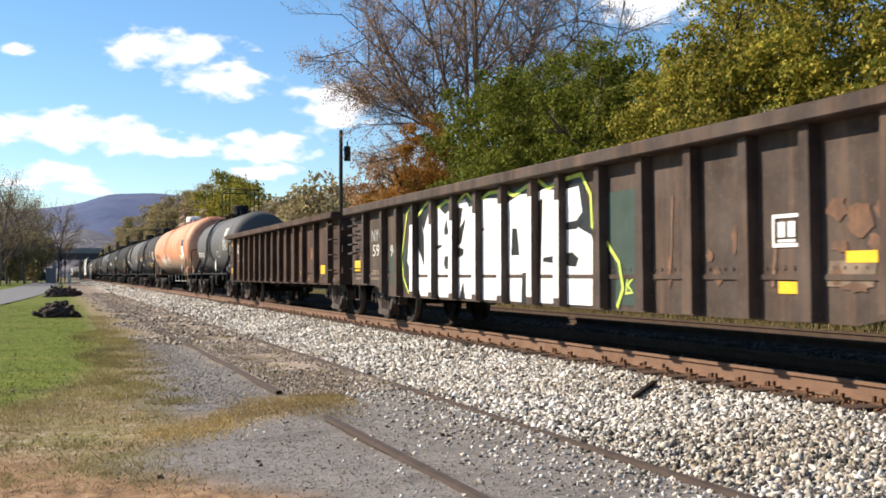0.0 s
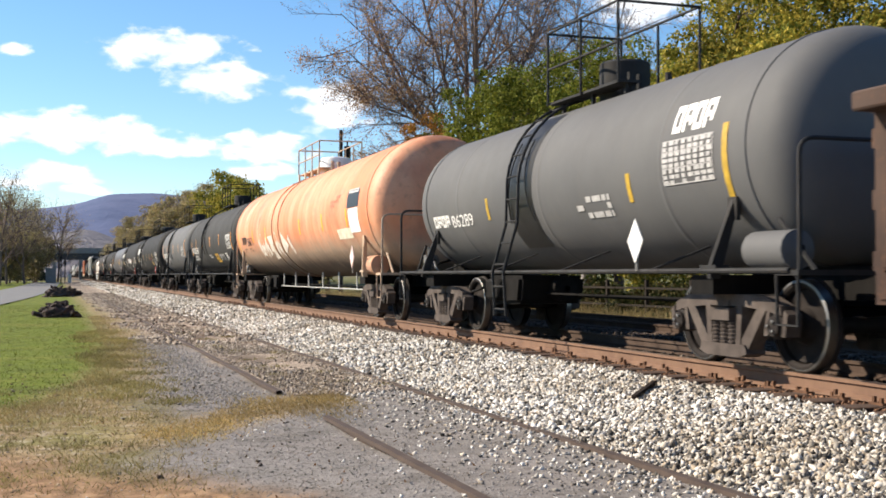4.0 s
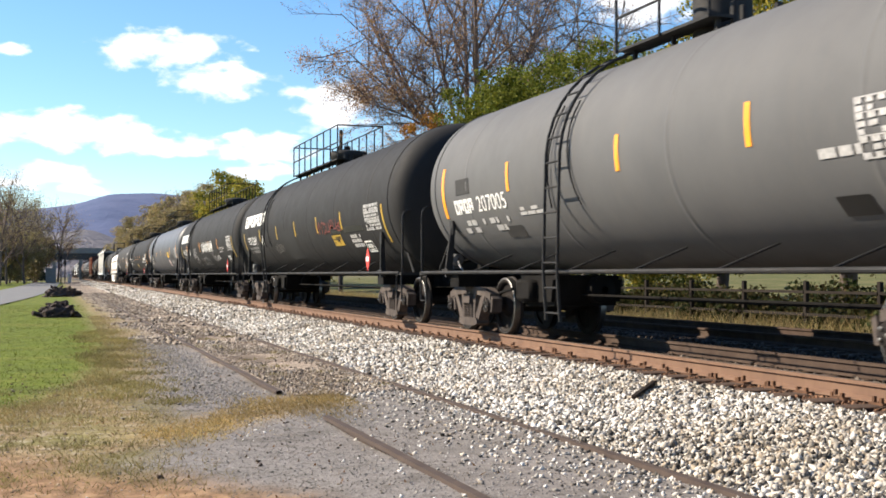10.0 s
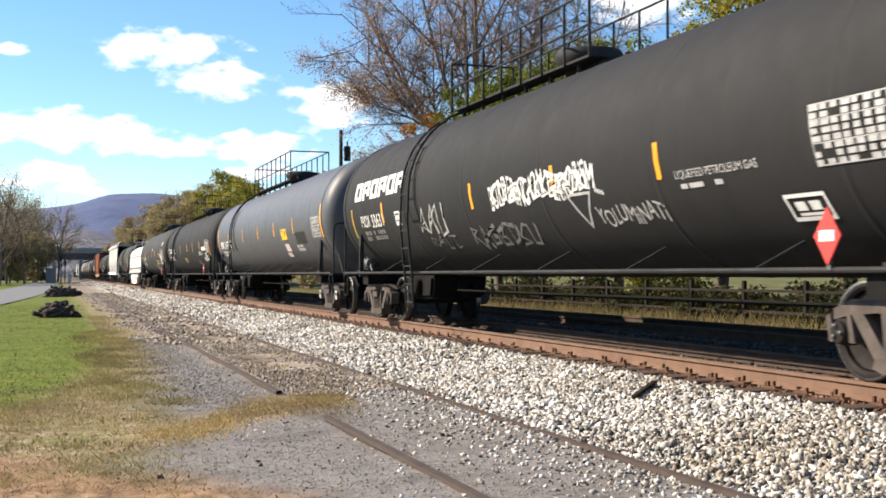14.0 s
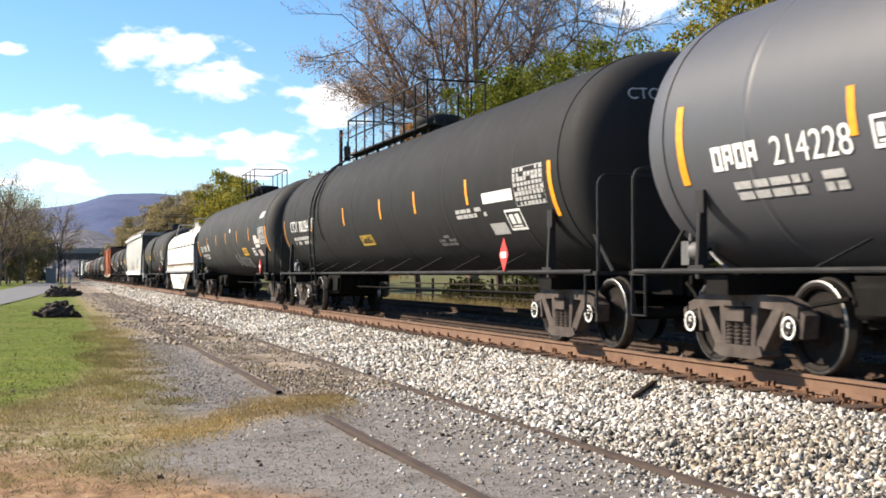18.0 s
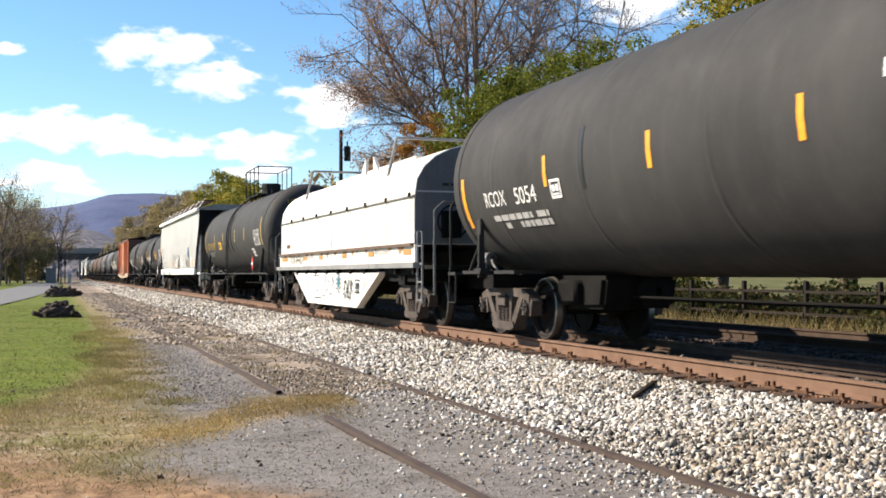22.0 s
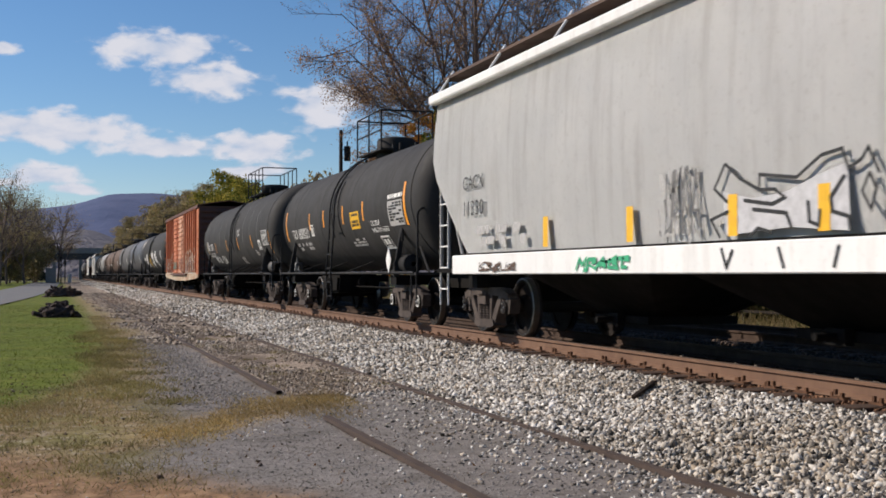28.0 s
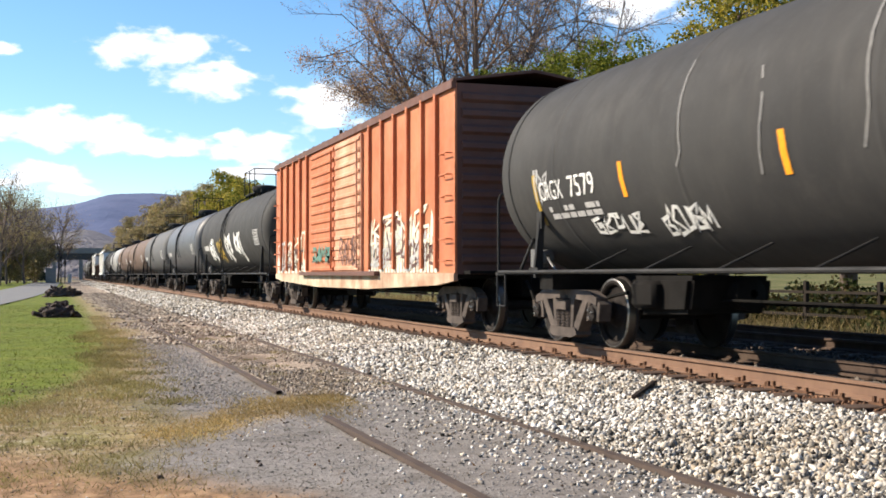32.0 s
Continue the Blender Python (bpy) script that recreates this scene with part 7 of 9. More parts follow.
    # damp stains and trodden patches at two scales
    c = mixc(nt, 1.0, c, ramp(nt, noise_out(nt, v, 1.3, 6, 0.65), [(0.34, (0.76, 0.74, 0.70)), (0.54, (1.12, 1.10, 1.07))]), "MULTIPLY")
    c = mixc(nt, 1.0, c, ramp(nt, noise_out(nt, v, 7.0, 6, 0.7), [(0.32, (0.70, 0.67, 0.63)), (0.52, (1.14, 1.12, 1.10))]), "MULTIPLY")
    nt.links.new(c, b.inputs["Base Color"])
    h = math_node("ADD", fine, math_node("MULTIPLY", noise_out(nt, v, 70.0, 3), 0.6))
    bumped(nt, b, h, 0.4, 0.008)
    return m


def steps(*parts):
    out = []
    for a, b, n in parts:
        out += list(np.linspace(a, b, n, endpoint=False))
    return np.array(out + [parts[-1][1]])


co, fa = grid_mesh(steps((-3600, -400, 8), (-400, -20, 20), (-20, -4, 16), (-4, 4.4, 56), (4.4, 17, 32), (17, 80, 20), (80, 3600, 12)),
                   steps((-400, -10, 12), (-10, 24, 110), (24, 80, 60), (80, 500, 50), (500, 4600, 14)), ground_height)
tagged(new("ground", raw_mesh(co, fa, ground_material())), "grey gravel, dry grass and green lawn beside the railway", "ground", kind="structure")

# the lane beyond the lawn
ROAD_MAT = paint("worn_asphalt", (0.14, 0.138, 0.136), (0.185, 0.18, 0.175), (0.09, 0.088, 0.086), 0.9, amount=0.4)
bm = bmesh.new()
rows = []
for i in range(41):
    yy = 46 + 180 * i / 40
    near = float(np.interp(yy, [46, 57, 75, 96, 130, 226], [-3.1, -2.45, -1.4, -0.6, 0.1, 0.9]))
    rows.append((bm.verts.new((near - 4.4, yy + 3, 0.012)), bm.verts.new((near, yy, 0.012))))
for (a, b), (c_, d) in zip(rows, rows[1:]):
    bm.faces.new((a, b, d, c_))
tagged(part("road", bm, ROAD_MAT, None), "worn grey asphalt lane beside the lawn", "road", kind="structure")

# ---------------------------------------------------------------- tracks
RAIL_RUST = paint("rusty_rail_side", (0.145, 0.080, 0.050), (0.20, 0.118, 0.076), (0.085, 0.042, 0.026), 0.85, patch=3.0, amount=0.4)
RAIL_HEAD = plain("dull_rail_head", (0.17, 0.125, 0.10), 0.5, 0.35, 0.2, 3)
OLD_RAIL = paint("old_brown_rail", (0.055, 0.037, 0.029), (0.085, 0.06, 0.047), (0.035, 0.025, 0.021), 0.9, patch=3.0)
TIE_MAT = paint("weathered_tie_timber", (0.05, 0.031, 0.023), (0.095, 0.058, 0.04), (0.03, 0.022, 0.018), 0.95, patch=5.0, amount=0.6)


def rail_mesh(bm, y0, y1, n=1):
    prof = [(-0.036, 0.0), (-0.036, -0.034), (-0.010, -0.048), (-0.009, -0.13), (-0.073, -0.155), (-0.075, -0.17), (0.075, -0.17), (0.073, -0.155), (0.009, -0.13), (0.010, -0.048), (0.036, -0.034), (0.036, 0.0)]
    rings = []
    for i in range(n + 1):
        y = y0 + (y1 - y0) * i / n
        rings.append([bm.verts.new((x, y, z)) for x, z in prof])
    for a, b in zip(rings, rings[1:]):
        for j in range(len(prof)):
            f = bm.faces.new((a[j], a[(j + 1) % len(prof)], b[(j + 1) % len(prof)], b[j]))
            f.material_index = 1 if j == len(prof) - 1 else 0
    bmesh.ops.recalc_face_normals(bm, faces=bm.faces[:])


main = tagged(thing("main_track", pose(TRACK, 0, 0), "main railway track with rust-sided rails on timber ties", "railway track"), kind="structure")
second = tagged(thing("second_track", pose(SECOND, 0, 0), "second railway track in the train's shadow", "railway track"), kind="structure")
# Rails behind the nearest one: the train's shadow is painted into their colour.
SHADE_RAIL = paint("brown_rail_painted_shade", (0.062, 0.042, 0.033), (0.09, 0.064, 0.05), (0.036, 0.026, 0.022), 0.85, patch=3.0, gloss=0.1)
for tr in (main, second):
    for s in (-1, 1):
        bm = bmesh.new()
        rail_mesh(bm, -40, 700, 60)
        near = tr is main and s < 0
        part("rail", bm, [RAIL_RUST, RAIL_HEAD] if near else [SHADE_RAIL, SHADE_RAIL], tr, "rail with rusty flank and dull brown head" if near else "brown rail with the train's shade painted into it", at=Matrix.Translation((s * 0.755, 0, RAIL)))


def stones(rng, n, place, size, mat, flat=0.7):
    """n small angular stones; place(rng, n) gives their centres."""
    base = np.array([[1, 0, 0], [-1, 0, 0], [0, 1, 0], [0, -1, 0], [0, 0, 1], [0, 0, -1]], float)
    tris = np.array([[0, 2, 4], [2, 1, 4], [1, 3, 4], [3, 0, 4], [2, 0, 5], [1, 2, 5], [3, 1, 5], [0, 3, 5]])
    c = place(rng, n)
    s = (size[0] + (size[1] - size[0]) * rng.random((n, 1, 1)) ** 1.6) * (0.65 + 0.7 * rng.random((n, 1, 3))) * np.array([1, 1, flat]) * 0.62
    v = base[None] * s * (0.6 + 0.6 * rng.random((n, 6, 1))) + s * rng.normal(0, 0.22, (n, 6, 3))
    ax = rng.normal(size=(n, 3))
    ax /= np.linalg.norm(ax, axis=1, keepdims=True)
    ang = rng.random(n) * 2.2
    K = np.zeros((n, 3, 3))
    K[:, 0, 1], K[:, 0, 2], K[:, 1, 0], K[:, 1, 2], K[:, 2, 0], K[:, 2, 1] = -ax[:, 2], ax[:, 1], ax[:, 2], -ax[:, 0], -ax[:, 1], ax[:, 0]
    Rm = np.eye(3)[None] + np.sin(ang)[:, None, None] * K + (1 - np.cos(ang))[:, None, None] * (K @ K)
    v = np.einsum("nij,nkj->nki", Rm, v) + c[:, None, :]
    f = tris[None] + (np.arange(n) * 6)[:, None, None]
    return raw_mesh(v.reshape(-1, 3), f.reshape(-1, 3), mat)


def toe(y):
    """Where the ballast's foot lies, just beyond the old siding."""
    return 4.06 + 0.05 * np.sin(y * 1.1)


def bed_height(x):
    return np.interp(x, [3.75, 4.5, 5.6, 6.2, 6.85, 7.1, 13.3, 14.6], [0.0, 0.06, 0.20, 0.235, 0.235, 0.25, 0.25, -0.02])


BALLAST = islands("pale_limestone_ballast", [(0.035, 0.031, 0.028), (0.11, 0.10, 0.087), (0.34, 0.315, 0.28), (0.55, 0.52, 0.475), (0.76, 0.73, 0.68), (0.88, 0.855, 0.81), (0.48, 0.40, 0.305), (0.24, 0.21, 0.175)])
BED = paint("ballast_bed", (0.05, 0.044, 0.039), (0.10, 0.088, 0.077), (0.022, 0.019, 0.017), 0.95, patch=20.0, fine=40.0, amount=0.8, bump=1.0)
# Brown grime, darkened further: the train's shade is painted into bed and stones.
GRIME_SHADE_BED = paint("brown_bed_painted_shade", (0.016, 0.013, 0.011), (0.028, 0.021, 0.017), (0.009, 0.008, 0.007), 0.95, patch=6.0, fine=40.0, amount=0.8, bump=1.0, gloss=0.1)
GRIME_SHADE_STONES = islands("brown_ballast_painted_shade", [(0.010, 0.009, 0.008), (0.02, 0.016, 0.013), (0.034, 0.026, 0.021), (0.075, 0.058, 0.046), (0.03, 0.02, 0.015)])
co, fa = grid_mesh(np.array([4.0, 4.2, 4.5, 5.0, 5.6, 6.2, 6.78]), np.linspace(-40, 700, 150), lambda X, Y: bed_height(X) - 0.02)
tagged(new("ballast_bed", raw_mesh(co, fa, BED)), "packed pale grey ballast shoulder of the main track", "ballast", kind="structure")
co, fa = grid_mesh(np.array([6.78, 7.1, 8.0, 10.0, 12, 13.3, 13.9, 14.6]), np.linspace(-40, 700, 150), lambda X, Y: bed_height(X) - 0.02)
tagged(new("track_bed", raw_mesh(co, fa, GRIME_SHADE_BED)), "grimy brown track bed under both tracks, train's shade painted in", "ballast", kind="structure")
rng = np.random.default_rng(5)


def shoulder(y0, y1, x0=3.9, x1=6.40):
    def place(rng, n):
        y = y0 + (y1 - y0) * rng.random(n)
        lo = toe(y) if x0 < 4 else x0
        x = lo + (x1 - lo) * rng.random(n) ** 0.9
        return np.stack([x, y, bed_height(x) - 0.010 + 0.034 * rng.random(n)], -1)
    return place


for n, y0, y1, sz in ((46000, 3.8, 15, (0.026, 0.066)), (27000, 15, 34, (0.034, 0.08)), (14000, 34, 85, (0.055, 0.12)), (9000, 85, 220, (0.10, 0.2))):
    tagged(new("ballast_stones", stones(rng, n, shoulder(y0, y1), sz, BALLAST)), "loose pale crushed-stone ballast", "ballast", kind="stuff")
tagged(new("ballast_stones", stones(rng, 10000, shoulder(3, 34, 7.0, 9.6), (0.03, 0.06), GRIME_SHADE_STONES)), "grimy brown ballast between the rails, train's shade painted in", "ballast", kind="stuff")
tagged(new("ballast_stones", stones(rng, 7000, lambda r, n: np.stack([7.08 + 0.32 * r.random(n), 3.5 + 40 * r.random(n) ** 1.3, 0.31 + 0.07 * r.random(n)], -1), (0.03, 0.06), islands("dusty_rubble", [(0.05, 0.042, 0.034), (0.12, 0.098, 0.08), (0.21, 0.175, 0.145), (0.34, 0.29, 0.25)]))), "dusty brown rubble heaped behind the rail", "ballast", kind="stuff")
FAR_STONES = islands("brown_grey_ballast", [(0.03, 0.023, 0.018), (0.06, 0.044, 0.034), (0.095, 0.07, 0.055), (0.16, 0.12, 0.095)])
tagged(new("ballast_stones", stones(rng, 13000, shoulder(12, 60, 9.9, 14.3), (0.04, 0.085), FAR_STONES)), "brown-grey ballast by the second track", "ballast", kind="stuff")

# old siding, half buried
siding = tagged(thing("old_siding", pose(2.49, 0, 0.0), "disused siding with brown rails sunk in gravel", "railway track"), kind="structure")
for x, pieces in ((0.0, ((-12, 10.9, 0.045), (13.4, 75, 0.046))), (1.51, ((-12, 80, 0.055),))):
    for y0, y1, z in pieces:
        bm = bmesh.new()
        rail_mesh(bm, y0, y1, 10)
        part("rail", bm, [OLD_RAIL, OLD_RAIL], siding, "old brown rail sunk in the gravel", at=Matrix.Translation((x, 0, z)))

GRAVEL = islands("grey_gravel", [(0.11, 0.104, 0.101), (0.15, 0.14, 0.137), (0.20, 0.19, 0.184), (0.27, 0.255, 0.245), (0.38, 0.36, 0.34), (0.20, 0.165, 0.14)])
PALE_GRAVEL = islands("pale_tan_stones", [(0.06, 0.045, 0.036), (0.20, 0.16, 0.125), (0.36, 0.30, 0.245), (0.56, 0.50, 0.43), (0.22, 0.165, 0.115)])


def yard(x0, x1, y0, y1, lift=0.0):
    def place(rng, n):
        x, y = x0 + (x1 - x0) * rng.random(n), y0 + (y1 - y0) * rng.random(n)
        return np.stack([x, y, ground_height(x, y) + lift], -1)
    return place


def ragged(x0, x1, y0, y1, soft):
    """Like yard, but thinning out towards its sides."""
    def place(rng, n):
        x = (x0 + x1) / 2 + (x1 - x0) / 2 * np.clip(rng.normal(0, 0.5, n), -1.4, 1.4)
        y = y0 + (y1 - y0) * rng.random(n) + rng.normal(0, soft, n)
        return np.stack([x, y, ground_height(x, y)], -1)
    return place


def spilled(y0, y1):
    """Stones that rolled down from the ballast, fewer with distance from it."""
    def place(rng, n):
        y = y0 + (y1 - y0) * rng.random(n)
        x = 4.1 - np.abs(rng.normal(0, 0.55, n))
        return np.stack([x, y, ground_height(x, y) + 0.004], -1)
    return place


def patchy(x0, x1, y0, y1):
    """Stones in drifts, with bare muddy spots between them."""
    def place(rng, n):
        x, y = x0 + (x1 - x0) * rng.random(4 * n), y0 + (y1 - y0) * rng.random(4 * n) ** 1.3
        drift = np.sin(x * 3.1 + 0.7 * np.sin(y * 0.8)) + np.sin(y * 0.9 + x * 2.0) + np.sin(y * 2.3 - x) * 0.6 + (x - x0) / (x1 - x0) * 1.6
        keep = np.nonzero(drift + rng.normal(0, 0.5, 4 * n) > 0.2)[0][:n]
        return np.resize(np.stack([x, y, ground_height(x, y) + 0.006], -1)[keep], (n, 3))
    return place


tagged(new("gravel_stones", stones(rng, 34000, ragged(0.4, 4.3, 3.6, 15, 0.6), (0.006, 0.019), GRAVEL, 0.5)), "fine grey gravel scattered between the old rails", "gravel", kind="stuff")
tagged(new("gravel_stones", stones(rng, 2600, spilled(3.8, 15.0), (0.02, 0.05), BALLAST)), "pale ballast stones spilled over the old rail", "gravel", kind="stuff")
tagged(new("gravel_stones", stones(rng, 9000, ragged(1.15, 2.5, 12.6, 27, 0.8), (0.010, 0.034), GRAVEL)), "grey gravel beside the old rail", "gravel", kind="stuff")
tagged(new("gravel_stones", stones(rng, 500, ragged(1.2, 4.3, 3.8, 15, 0.5), (0.018, 0.04), BALLAST)), "stray pale stones on the grey gravel", "gravel", kind="stuff")
tagged(new("gravel_stones", stones(rng, 15000, patchy(2.62, 4.15, 13.2, 34), (0.018, 0.05), PALE_GRAVEL)), "pale tan stones along the old siding", "gravel", kind="stuff")
tagged(new("gravel_stones", stones(rng, 9000, patchy(1.5, 4.15, 24, 90), (0.04, 0.11), PALE_GRAVEL)), "pale tan stones far along the old siding", "gravel", kind="stuff")
tagged(new("gravel_stones", stones(rng, 3000, ragged(-2.5, 1.4, 4, 15, 0.5), (0.008, 0.024), PALE_GRAVEL)), "scattered gravel in the dry grass", "gravel", kind="stuff")


def blades(rng, n, place, h, w, mat, lean=0.7):
    c = place(rng, n)
    a = rng.random(n) * 2 * np.pi
    hh = h[0] + (h[1] - h[0]) * rng.random(n)
    lx, ly = rng.normal(0, lean, n) * hh, rng.normal(0, lean, n) * hh
    dx, dy = np.cos(a) * w, np.sin(a) * w
    v = np.stack([c + np.stack([-dx, -dy, -0.01 + 0 * dx], -1), c + np.stack([dx, dy, -0.01 + 0 * dx], -1), c + np.stack([lx, ly, hh], -1)], 1)
    f = np.arange(n * 3).reshape(n, 3)
    return raw_mesh(v.reshape(-1, 3), f, mat)


STRAW = leafy("dry_straw", [(0.20, 0.14, 0.07), (0.32, 0.24, 0.12), (0.42, 0.33, 0.18), (0.16, 0.15, 0.05)])
GOLD = leafy("golden_dry_grass", [(0.26, 0.18, 0.075), (0.40, 0.28, 0.12), (0.50, 0.37, 0.18), (0.20, 0.17, 0.07)])
GRASS = leafy("lawn_grass", [(0.065, 0.095, 0.009), (0.09, 0.122, 0.011), (0.115, 0.14, 0.015), (0.145, 0.15, 0.024)])
LITTER = leafy("brown_leaf_litter", [(0.10, 0.05, 0.025), (0.20, 0.10, 0.05), (0.28, 0.16, 0.08)])


def lawn_edge(y):
    return 1.15 - 1.7 * np.exp((12.3 - y) / 4.6)


def lawn_place(rng, n):
    y = 12.4 + 45 * rng.random(n) ** 1.5
    x = lawn_edge(y) + rng.normal(-0.1, 0.15, n) - 7 * rng.random(n) ** 1.2
    return np.stack([x, y, ground_height(x, y)], -1)


def verge_place(rng, n):
    """Dry strip between the lawn and the gravel."""
    y = 11.5 + 30 * rng.random(n) ** 1.4
    x = lawn_edge(y) + np.abs(rng.normal(0.1, 0.5, n)) - 0.1
    return np.stack([x, y, ground_height(x, y)], -1)


def spit_place(rng, n):
    x = 0.7 + 2.45 * rng.random(n) ** 0.7
    y = 9.53 + 1.16 * x + rng.normal(0, 0.5, n) * (0.5 + 0.25 * x) + 0.3 * np.sin(x * 4)
    return np.stack([x, y, ground_height(x, y)], -1)


def near_dry(rng, n):
    x, y = -3.5 + 4.7 * rng.random(n), 4.0 + 10.5 * rng.random(n)
    keep = (np.sin(x * 2.1 + 1) + np.sin(y * 1.6 + x) + rng.normal(0, 0.7, n)) > 0.1 + 0.6 * (y < 8)
    x, y = x[keep], y[keep]
    return np.stack([x, y, ground_height(x, y)], -1)


class Sized:
    """Turns a placing that drops some points into one with a fixed count."""

    def __init__(self, f):
        self.f = f

    def __call__(self, rng, n):
        got = self.f(rng, n * 4)
        return got[:n]


tagged(new("lawn_blades", blades(rng, 42000, lawn_place, (0.010, 0.032), 0.007, GRASS, 1.3)), "short olive-green lawn grass", "grass", kind="stuff")
tagged(new("dry_grass", blades(rng, 9000, verge_place, (0.02, 0.07), 0.006, STRAW, 1.0)), "dry straw-coloured verge along the lawn", "grass", kind="stuff")
tagged(new("dry_grass", blades(rng, 8000, spit_place, (0.01, 0.045), 0.006, GOLD, 1.5)), "tuft of golden dry grass across the old rail", "grass", kind="stuff")
tagged(new("dry_grass", blades(rng, 12000, Sized(near_dry), (0.015, 0.05), 0.004, STRAW, 1.4)), "sparse dry grass on bare soil", "grass", kind="stuff")
tagged(new("fallen_leaves", blades(rng, 700, yard(-3, 3.0, 6, 17), (0.01, 0.03), 0.014, LITTER, 1.5)), "brown leaf litter", "leaves", kind="stuff")

def clumps(rng, n, spots, spread):
    """Grass gathered in small tufts round random spots."""
    def place(r, m):
        c = spots(r, n)
        p = c[r.integers(0, n, m)] + np.concatenate([r.normal(0, spread, (m, 2)), np.zeros((m, 1))], 1)
        p[:, 2] = ground_height(p[:, 0], p[:, 1])
        return p
    return place


OLIVE_TUFT = leafy("olive_tuft_grass", [(0.17, 0.15, 0.06), (0.25, 0.21, 0.09), (0.33, 0.27, 0.13), (0.19, 0.18, 0.06)])
tagged(new("grass_tufts", blades(rng, 9000, clumps(rng, 120, yard(-3.2, 1.1, 8.0, 15.5), 0.13), (0.01, 0.045), 0.006, OLIVE_TUFT, 1.3)), "olive-brown grass tufts in the dry ground", "grass", kind="stuff")
tagged(new("grass_tufts", blades(rng, 9000, clumps(rng, 110, yard(0.5, 1.5, 13, 30), 0.14), (0.02, 0.07), 0.008, OLIVE_TUFT, 0.9)), "olive-brown tufts beside the old siding", "grass", kind="stuff")
tagged(new("grass_tufts", blades(rng, 2200, clumps(rng, 40, yard(2.55, 3.95, 12, 30), 0.09), (0.02, 0.05), 0.007, OLIVE_TUFT, 1.0)), "dry tufts between the old rails", "grass", kind="stuff")
CLODS = islands("dark_soil_clods", [(0.05, 0.035, 0.025), (0.10, 0.07, 0.05), (0.16, 0.11, 0.08)])
tagged(new("soil_clods", stones(rng, 170, ragged(-3.0, 3.6, 8, 19, 1.0), (0.02, 0.055), CLODS)), "dark clods and twigs on the ground", "soil", kind="stuff")

# dark timber lying on the ballast
bm = bmesh.new()
box(bm, (0, 0, 0), (0.065, 0.92, 0.045))
soften(bm, 0.012)
tb = part("timber", bm, paint("dark_old_timber", (0.022, 0.016, 0.013), (0.035, 0.027, 0.022), (0.06, 0.045, 0.035), 0.95, gloss=0.1), None, at=pose(5.62, 10.35, 0.25, 4, 0, -41))
tagged(tb, "dark broken timber lying on the ballast", "timber")

# ---------------------------------------------------------------- heaps by the lawn
HEAP_WOOD = paint("dark_rotten_wood", (0.035, 0.026, 0.022), (0.075, 0.05, 0.04), (0.13, 0.07, 0.05), 0.95, patch=4)


def heap(x, y, w, h, seed):
    root = thing("timber_heap", pose(x, y, 0), "heap of dark rotten timber and brush on the lawn edge", "timber heap")
    rnd = random.Random(seed)
    bm = bmesh.new()
    bmesh.ops.create_icosphere(bm, subdivisions=4, radius=1)
    for v in bm.verts:
        n = noise.noise(v.co * 2.2 + Vector((seed, 0, 0))) * 0.35 + noise.noise(v.co * 6.0) * 0.16
        v.co = Vector((v.co.x * w * 0.42, v.co.y * w * 0.36, max(-0.05, v.co.z * h * 0.62))) * (1 + n)
    part("brush_mound", bm, HEAP_WOOD, root)
    for i in range(38):
        a, r = rnd.uniform(0, 6.28), rnd.uniform(0, 1) ** 0.6
        px, py = r * w * 0.45 * math.cos(a), r * w * 0.38 * math.sin(a)
        pz = h * 0.62 * (1 - r * r) + 0.03
        L = rnd.uniform(0.25, 0.75)
        bm = bmesh.new()
        box(bm, (0, 0, 0), (L, rnd.uniform(0.05, 0.16), rnd.uniform(0.04, 0.13)))
        soften(bm, 0.012)
        part("timber_piece", bm, HEAP_WOOD, root, at=pose(px, py, pz, rnd.uniform(-30, 30), rnd.uniform(-40, 40), rnd.uniform(0, 180)))


heap(0.1, 40.7, 1.50, 0.61, 3)
heap(0.2, 77.8, 2.11, 0.85, 9)
heap(0.9, 81.1, 1.76, 0.77, 12)


